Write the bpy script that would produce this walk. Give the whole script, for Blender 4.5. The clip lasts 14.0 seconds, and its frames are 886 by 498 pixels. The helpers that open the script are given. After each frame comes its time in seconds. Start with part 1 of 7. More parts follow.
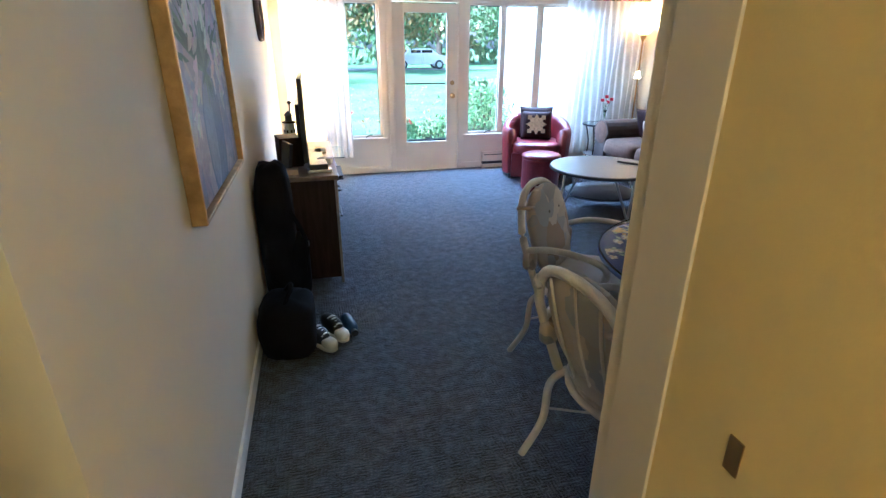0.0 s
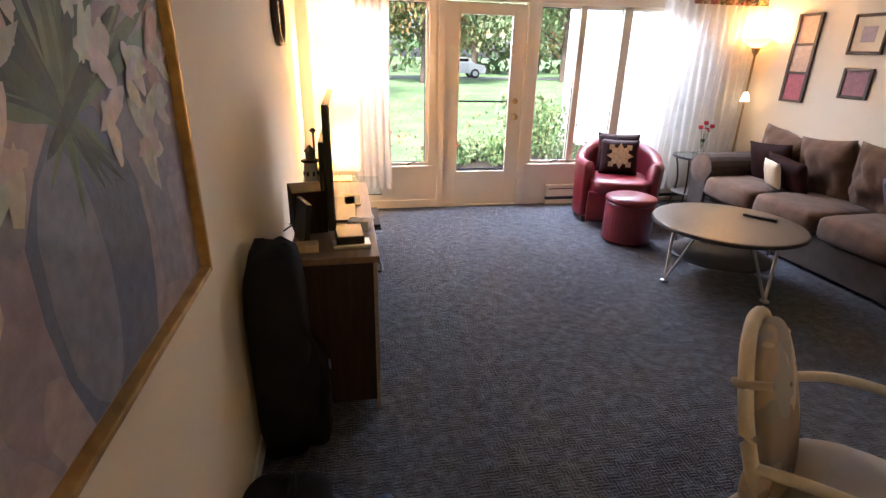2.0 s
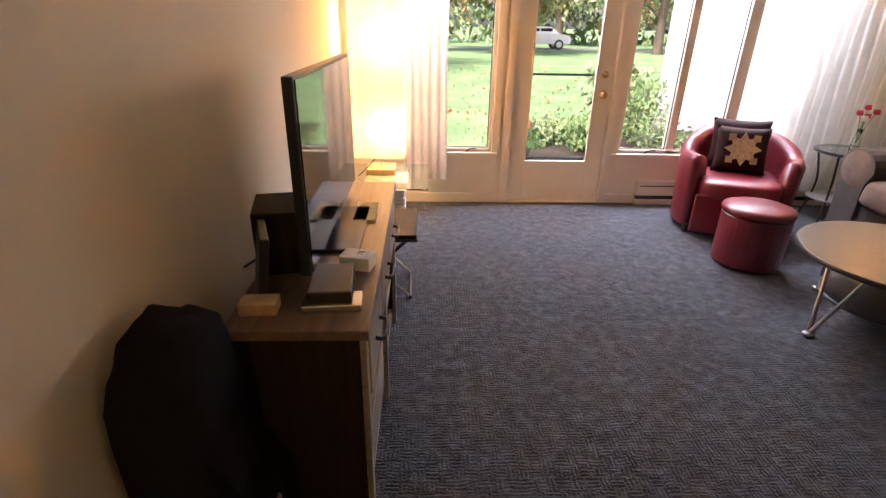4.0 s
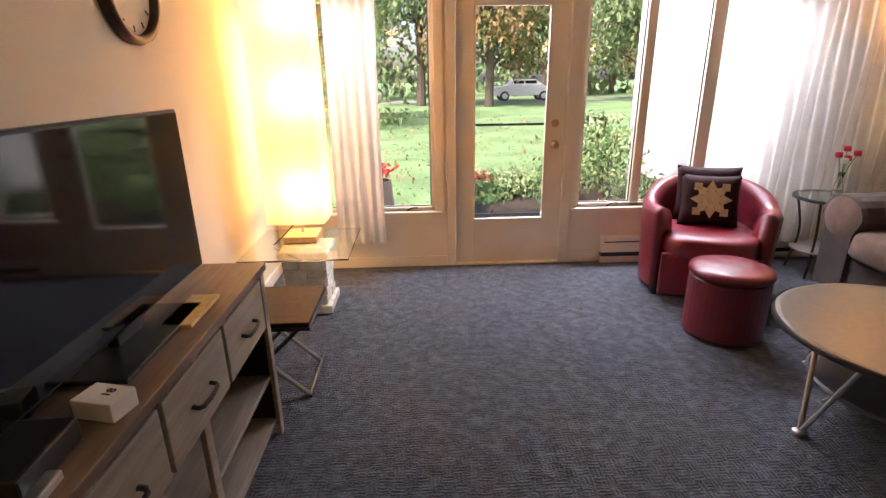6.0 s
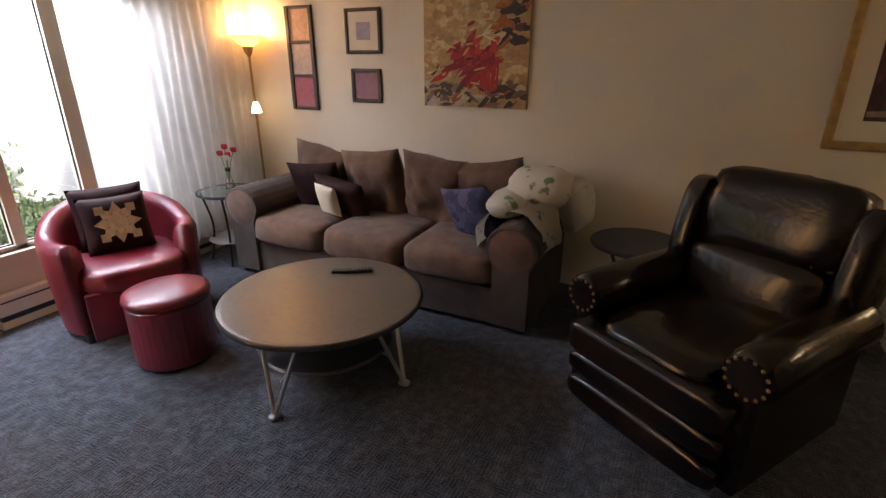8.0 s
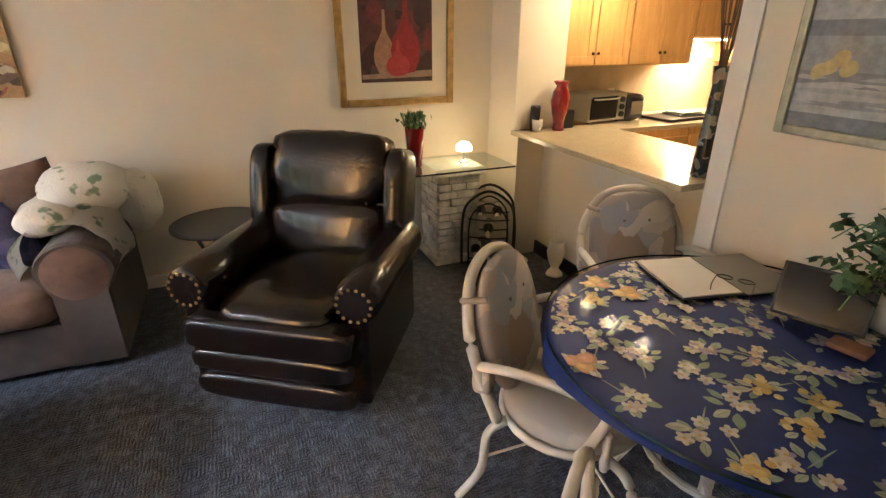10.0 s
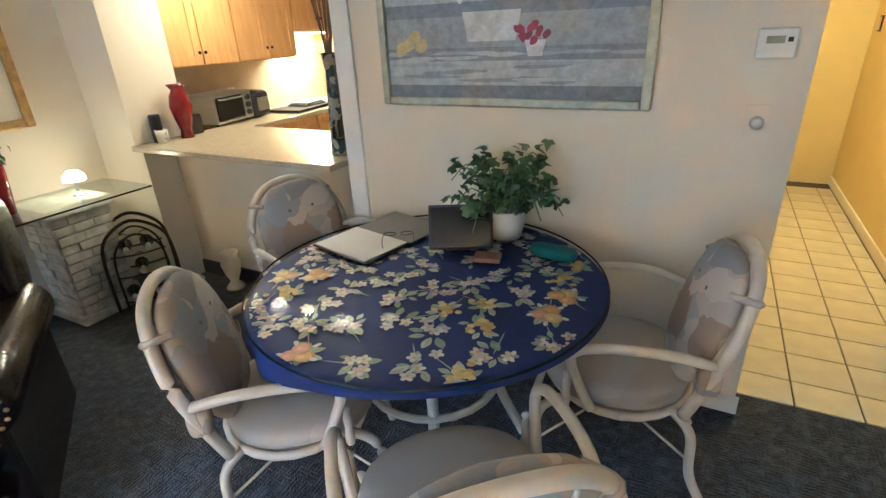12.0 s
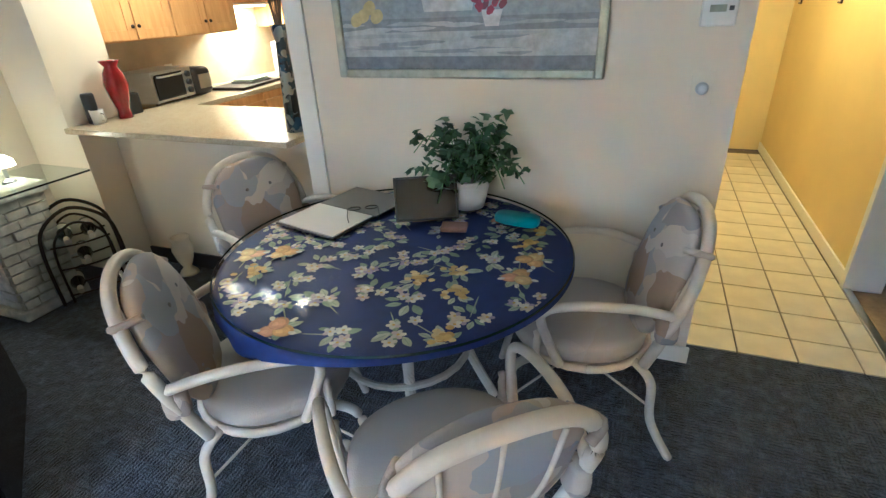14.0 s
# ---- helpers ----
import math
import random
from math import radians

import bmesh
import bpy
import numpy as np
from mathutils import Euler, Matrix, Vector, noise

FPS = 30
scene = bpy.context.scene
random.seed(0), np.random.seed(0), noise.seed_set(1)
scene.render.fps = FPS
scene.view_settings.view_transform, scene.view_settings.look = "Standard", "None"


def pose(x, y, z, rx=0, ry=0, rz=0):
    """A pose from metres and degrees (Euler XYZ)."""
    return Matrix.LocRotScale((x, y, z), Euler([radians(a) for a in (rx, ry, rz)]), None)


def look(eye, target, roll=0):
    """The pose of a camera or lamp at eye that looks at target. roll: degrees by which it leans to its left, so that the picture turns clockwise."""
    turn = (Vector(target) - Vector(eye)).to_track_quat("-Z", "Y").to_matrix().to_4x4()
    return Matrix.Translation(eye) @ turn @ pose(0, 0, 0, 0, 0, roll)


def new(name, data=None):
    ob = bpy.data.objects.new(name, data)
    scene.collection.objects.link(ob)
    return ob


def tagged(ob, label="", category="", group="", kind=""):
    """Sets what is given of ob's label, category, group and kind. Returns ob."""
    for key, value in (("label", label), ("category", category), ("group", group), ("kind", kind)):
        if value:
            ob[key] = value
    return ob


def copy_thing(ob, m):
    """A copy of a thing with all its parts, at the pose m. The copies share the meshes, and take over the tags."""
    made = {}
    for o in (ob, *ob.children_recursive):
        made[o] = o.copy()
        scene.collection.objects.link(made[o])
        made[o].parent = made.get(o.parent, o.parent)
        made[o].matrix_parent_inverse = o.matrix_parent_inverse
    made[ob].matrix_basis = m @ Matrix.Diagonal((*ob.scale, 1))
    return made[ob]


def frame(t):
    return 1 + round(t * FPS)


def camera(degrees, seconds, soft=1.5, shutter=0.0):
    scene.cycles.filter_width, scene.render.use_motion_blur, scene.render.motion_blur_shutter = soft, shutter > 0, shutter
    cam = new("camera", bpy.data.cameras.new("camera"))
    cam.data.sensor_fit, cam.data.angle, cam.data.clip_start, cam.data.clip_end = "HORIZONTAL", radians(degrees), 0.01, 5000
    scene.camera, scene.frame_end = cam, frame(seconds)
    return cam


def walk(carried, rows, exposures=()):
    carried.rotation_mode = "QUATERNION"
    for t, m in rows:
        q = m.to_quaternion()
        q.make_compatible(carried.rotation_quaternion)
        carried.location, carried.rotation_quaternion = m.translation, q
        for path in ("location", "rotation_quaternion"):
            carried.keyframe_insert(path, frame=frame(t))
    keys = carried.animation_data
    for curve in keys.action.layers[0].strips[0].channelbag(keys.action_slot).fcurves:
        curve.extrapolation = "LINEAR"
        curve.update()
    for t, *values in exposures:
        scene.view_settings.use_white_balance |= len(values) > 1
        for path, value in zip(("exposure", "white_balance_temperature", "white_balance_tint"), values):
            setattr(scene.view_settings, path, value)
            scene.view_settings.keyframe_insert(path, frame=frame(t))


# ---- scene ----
cam = camera(82.9, 14.0, soft=1.4)
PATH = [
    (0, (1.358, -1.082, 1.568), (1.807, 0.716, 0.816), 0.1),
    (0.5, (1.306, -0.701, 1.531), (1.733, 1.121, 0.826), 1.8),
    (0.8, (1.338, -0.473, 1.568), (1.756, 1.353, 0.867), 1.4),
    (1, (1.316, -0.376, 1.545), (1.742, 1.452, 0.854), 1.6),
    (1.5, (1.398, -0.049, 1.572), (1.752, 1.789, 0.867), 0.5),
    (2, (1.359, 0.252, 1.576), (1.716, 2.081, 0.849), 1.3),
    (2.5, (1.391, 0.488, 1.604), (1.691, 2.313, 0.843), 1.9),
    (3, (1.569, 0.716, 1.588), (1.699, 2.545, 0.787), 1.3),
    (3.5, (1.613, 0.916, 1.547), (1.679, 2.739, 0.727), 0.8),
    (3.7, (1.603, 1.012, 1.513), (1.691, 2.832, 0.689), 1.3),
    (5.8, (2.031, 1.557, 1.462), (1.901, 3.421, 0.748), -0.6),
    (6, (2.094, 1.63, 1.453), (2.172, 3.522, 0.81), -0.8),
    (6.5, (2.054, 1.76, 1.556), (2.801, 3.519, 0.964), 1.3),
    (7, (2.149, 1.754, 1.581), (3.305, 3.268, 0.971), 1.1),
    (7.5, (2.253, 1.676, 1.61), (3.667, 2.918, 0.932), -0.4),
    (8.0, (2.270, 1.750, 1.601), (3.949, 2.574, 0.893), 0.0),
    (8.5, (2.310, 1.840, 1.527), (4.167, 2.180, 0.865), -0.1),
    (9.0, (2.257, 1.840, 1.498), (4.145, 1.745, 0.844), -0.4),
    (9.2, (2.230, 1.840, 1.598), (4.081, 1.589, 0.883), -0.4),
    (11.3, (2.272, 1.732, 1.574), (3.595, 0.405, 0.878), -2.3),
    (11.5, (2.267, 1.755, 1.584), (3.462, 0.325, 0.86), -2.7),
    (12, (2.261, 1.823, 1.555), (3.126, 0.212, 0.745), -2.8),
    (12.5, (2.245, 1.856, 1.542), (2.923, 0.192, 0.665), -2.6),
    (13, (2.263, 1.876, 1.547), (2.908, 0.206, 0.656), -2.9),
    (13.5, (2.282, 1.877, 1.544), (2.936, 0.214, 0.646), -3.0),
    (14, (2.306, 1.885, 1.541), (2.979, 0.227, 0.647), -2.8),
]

EXPOSURES = [(0.0, 2.0, 4150, 8), (1.0, 1.85, 4950, 14), (2.0, 1.6, 5900, 22), (3.5, 1.4, 6500, 28), (6.0, 1.1, 6600, 28), (6.5, 0.2, 6300, 26), (7.0, 0.15, 5800, 18), (7.5, 0.3, 6100, 24), (8.0, 0.85, 6200, 22), (8.5, 1.8, 6200, 22), (9.2, 2.2, 6000, 18), (11.5, 2.55, 5000, 10), (12.5, 2.55, 4350, 4), (14.0, 2.55, 4300, 3)]
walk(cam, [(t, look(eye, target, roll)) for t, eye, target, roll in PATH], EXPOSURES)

# ---- light ----
world = bpy.data.worlds.new("world")
scene.world = world
world.use_nodes = True
wn, wl = world.node_tree.nodes, world.node_tree.links
sky = wn.new("ShaderNodeTexSky")
sky.sky_type, sky.sun_disc, sky.sun_elevation, sky.sun_rotation = "NISHITA", False, radians(45), radians(220)
sky.dust_density = 3.0
wl.new(sky.outputs[0], wn["Background"].inputs["Color"])
wn["Background"].inputs["Strength"].default_value = 0.15


def lamp(name, kind, power, color, m, size=0.1, angle=None):
    d = bpy.data.lights.new(name, kind)
    d.energy, d.color = power, color
    if kind == "SUN":
        d.angle = angle
    elif kind == "AREA":
        d.size = size
    else:
        d.shadow_soft_size = size
    ob = new(name, d)
    ob.matrix_basis = m
    return ob


WARM = (1.0, 0.57, 0.20)
lamp("sun_light", "SUN", 5.0, (1.0, 0.96, 0.9), look((0, 0, 5), (3.5, 3.6, 0)), angle=radians(6))
# added area lamps outside, above the openings, standing in for sky light
for wx, ww, power in ((2.0, 1.6, 60.0), (4.3, 2.3, 135.0)):
    lo = lamp("window_light", "AREA", power, (0.82, 0.92, 1.0), look((wx, 5.98, 2.36), (wx, 2.4, 0.3)), ww)
    lo.data.shape, lo.data.size_y = "RECTANGLE", 0.45
LAMPS = {"shade": 5.6, "torch": 10.0, "hall": 7.5, "kitchen": 1.9, "under": 5.0}

# ---- materials ----
def nodes_of(name):
    m = bpy.data.materials.new(name)
    m.use_nodes = True
    return m, m.node_tree.nodes, m.node_tree.links, m.node_tree.nodes["Principled BSDF"]


def coord(n, l, stretch=None):
    tc = n.new("ShaderNodeTexCoord")
    if stretch is None:
        return tc.outputs["Object"]
    mp = n.new("ShaderNodeMapping")
    mp.inputs["Scale"].default_value = stretch
    l.new(tc.outputs["Object"], mp.inputs["Vector"])
    return mp.outputs["Vector"]


def noise_tex(n, l, vec, scale, detail=4.0, rough=0.55):
    t = n.new("ShaderNodeTexNoise")
    t.inputs["Scale"].default_value, t.inputs["Detail"].default_value, t.inputs["Roughness"].default_value = scale, detail, rough
    l.new(vec, t.inputs["Vector"])
    return t


def ramp_of(n, l, fac, stops):
    r = n.new("ShaderNodeValToRGB")
    while len(r.color_ramp.elements) < len(stops):
        r.color_ramp.elements.new(0.5)
    for e, (p, c) in zip(r.color_ramp.elements, stops):
        e.position, e.color = p, (*c, 1)
    l.new(fac, r.inputs["Fac"])
    return r


def bump_of(n, l, b, height, strength, distance=0.01):
    bp = n.new("ShaderNodeBump")
    bp.inputs["Strength"].default_value, bp.inputs["Distance"].default_value = strength, distance
    l.new(height, bp.inputs["Height"])
    l.new(bp.outputs["Normal"], b.inputs["Normal"])


def mat(name, col, rough=0.6, metal=0.0, var=0.12, scale=5.0, bump=0.15, fine=120.0, stretch=None, coat=0.0, sheen=0.0):
    m, n, l, b = nodes_of(name)
    v = coord(n, l, stretch)
    a = noise_tex(n, l, v, scale)
    lo, hi = [c * (1 - var) for c in col], [min(1, c * (1 + var)) for c in col]
    r = ramp_of(n, l, a.outputs["Fac"], [(0.3, lo), (0.7, hi)])
    l.new(r.outputs["Color"], b.inputs["Base Color"])
    b.inputs["Roughness"].default_value, b.inputs["Metallic"].default_value = rough, metal
    b.inputs["Coat Weight"].default_value, b.inputs["Sheen Weight"].default_value = coat, sheen
    if bump:
        f = noise_tex(n, l, v, fine, 3.0)
        bump_of(n, l, b, f.outputs["Fac"], bump, 0.004)
    return m


def patch_mat(name, cols, scale, rough=0.85, bump=0.2):
    """Soft irregular patches of several colours, as of a printed weave."""
    m, n, l, b = nodes_of(name)
    v = coord(n, l)
    warp = noise_tex(n, l, v, scale * 0.8, 2)
    mix = n.new("ShaderNodeMixRGB")
    mix.blend_type, mix.inputs["Fac"].default_value = "LINEAR_LIGHT", 0.12
    l.new(v, mix.inputs["Color1"])
    l.new(warp.outputs["Color"], mix.inputs["Color2"])
    vo = n.new("ShaderNodeTexVoronoi")
    vo.inputs["Scale"].default_value = scale
    l.new(mix.outputs["Color"], vo.inputs["Vector"])
    sep = n.new("ShaderNodeSeparateColor")
    l.new(vo.outputs["Color"], sep.inputs["Color"])
    r = ramp_of(n, l, sep.outputs["Red"], [(i / len(cols), c) for i, c in enumerate(cols)])
    l.new(r.outputs["Color"], b.inputs["Base Color"])
    b.inputs["Roughness"].default_value = rough
    f = noise_tex(n, l, v, 250, 2)
    bump_of(n, l, b, f.outputs["Fac"], bump, 0.003)
    return m


def glass_mat(name, tint=(1, 1, 1), rough=0.0):
    m, n, l, b = nodes_of(name)
    b.inputs["Base Color"].default_value = (*tint, 1)
    b.inputs["Transmission Weight"].default_value, b.inputs["Roughness"].default_value, b.inputs["IOR"].default_value = 1.0, rough, 1.45
    return m


def sheer_mat(name, col, through_amount, clear=0.0):
    m, n, l, b = nodes_of(name)
    out = n["Material Output"]
    d, t, mx = n.new("ShaderNodeBsdfDiffuse"), n.new("ShaderNodeBsdfTranslucent"), n.new("ShaderNodeMixShader")
    v = coord(n, l)
    w = noise_tex(n, l, v, 9, 3)
    r = ramp_of(n, l, w.outputs["Fac"], [(0.3, [c * 0.9 for c in col]), (0.7, col)])
    for s in (d, t):
        l.new(r.outputs["Color"], s.inputs["Color"])
    mx.inputs["Fac"].default_value = through_amount
    l.new(d.outputs[0], mx.inputs[1])
    l.new(t.outputs[0], mx.inputs[2])
    last = mx
    if clear:
        tr, m2 = n.new("ShaderNodeBsdfTransparent"), n.new("ShaderNodeMixShader")
        m2.inputs["Fac"].default_value = clear
        l.new(mx.outputs[0], m2.inputs[1])
        l.new(tr.outputs[0], m2.inputs[2])
        last = m2
    l.new(last.outputs[0], out.inputs["Surface"])
    return m


def glow_mat(name, col, strength):
    m, n, l, b = nodes_of(name)
    b.inputs["Emission Color"].default_value, b.inputs["Emission Strength"].default_value = (*col, 1), strength
    return m


def carpet_mat():
    """Cut-and-loop carpet: a basket weave of ribbed squares under worn, mottled pile."""
    m, n, l, b = nodes_of("blue_grey_carpet")
    v = coord(n, l)
    big, mid, tuft = noise_tex(n, l, v, 2.2, 3), noise_tex(n, l, v, 17, 5, 0.75), noise_tex(n, l, v, 150, 2)
    warp = n.new("ShaderNodeMixRGB")
    warp.blend_type, warp.inputs["Fac"].default_value = "LINEAR_LIGHT", 0.012
    l.new(v, warp.inputs["Color1"])
    l.new(noise_tex(n, l, v, 9, 2).outputs["Color"], warp.inputs["Color2"])
    check = n.new("ShaderNodeTexChecker")
    check.inputs["Scale"].default_value = 21.0
    l.new(warp.outputs["Color"], check.inputs["Vector"])
    ribs = []
    for way in ("X", "Y"):
        w = n.new("ShaderNodeTexWave")
        w.bands_direction = way
        w.inputs["Scale"].default_value, w.inputs["Distortion"].default_value = 20.0, 0.6
        l.new(warp.outputs["Color"], w.inputs["Vector"])
        ribs.append(w.outputs["Fac"])
    weave = n.new("ShaderNodeMixRGB")
    l.new(check.outputs["Fac"], weave.inputs["Fac"])
    l.new(ribs[0], weave.inputs["Color1"])
    l.new(ribs[1], weave.inputs["Color2"])
    r = ramp_of(n, l, mid.outputs["Fac"], [(0.38, (0.014, 0.018, 0.026)), (0.50, (0.047, 0.055, 0.080)), (0.62, (0.122, 0.136, 0.174))])
    r2 = ramp_of(n, l, big.outputs["Fac"], [(0.3, (0.8, 0.8, 0.82)), (0.7, (1.0, 1.0, 1.0))])
    r3 = ramp_of(n, l, weave.outputs["Color"], [(0.1, (0.78, 0.78, 0.79)), (0.8, (1.0, 1.0, 1.0))])
    last = r.outputs["Color"]
    for other in (r2, r3):
        mu = n.new("ShaderNodeMixRGB")
        mu.blend_type, mu.inputs["Fac"].default_value = "MULTIPLY", 1.0
        l.new(last, mu.inputs["Color1"])
        l.new(other.outputs["Color"], mu.inputs["Color2"])
        last = mu.outputs["Color"]
    l.new(last, b.inputs["Base Color"])
    b.inputs["Roughness"].default_value, b.inputs["Sheen Weight"].default_value, b.inputs["Sheen Roughness"].default_value = 0.95, 0.3, 0.5
    soft = n.new("ShaderNodeMath")
    soft.operation, soft.inputs[1].default_value = "MULTIPLY", 0.3
    l.new(weave.outputs["Color"], soft.inputs[0])
    height = mid.outputs["Fac"]
    for other in (tuft.outputs["Fac"], soft.outputs[0]):
        ad = n.new("ShaderNodeMath")
        ad.operation = "ADD"
        l.new(height, ad.inputs[0])
        l.new(other, ad.inputs[1])
        height = ad.outputs[0]
    bump_of(n, l, b, height, 1.0, 0.018)
    return m


def wood(name, lo, hi, rough=0.45, stretch=(1, 12, 12), scale=3.0):
    m, n, l, b = nodes_of(name)
    v = coord(n, l, stretch)
    a = noise_tex(n, l, v, scale, 6, 0.65)
    r = ramp_of(n, l, a.outputs["Fac"], [(0.3, lo), (0.7, hi)])
    l.new(r.outputs["Color"], b.inputs["Base Color"])
    b.inputs["Roughness"].default_value = rough
    bump_of(n, l, b, a.outputs["Fac"], 0.12, 0.002)
    return m


def leaf_mat(name, cols):
    m, n, l, b = nodes_of(name)
    g = n.new("ShaderNodeNewGeometry")
    r = ramp_of(n, l, g.outputs["Random Per Island"], [(i / max(1, len(cols) - 1), c) for i, c in enumerate(cols)])
    l.new(r.outputs["Color"], b.inputs["Base Color"])
    b.inputs["Roughness"].default_value = 0.6
    return m


def fleck_mat(name):
    m, n, l, b = nodes_of(name)
    v = coord(n, l)
    f, g = noise_tex(n, l, v, 11, 2), noise_tex(n, l, v, 60, 3)
    r = ramp_of(n, l, f.outputs["Fac"], [(0.62, (0.66, 0.62, 0.53)), (0.68, (0.20, 0.27, 0.17))])
    l.new(r.outputs["Color"], b.inputs["Base Color"])
    b.inputs["Roughness"].default_value, b.inputs["Sheen Weight"].default_value = 0.95, 0.3
    bump_of(n, l, b, g.outputs["Fac"], 0.8, 0.006)
    return m


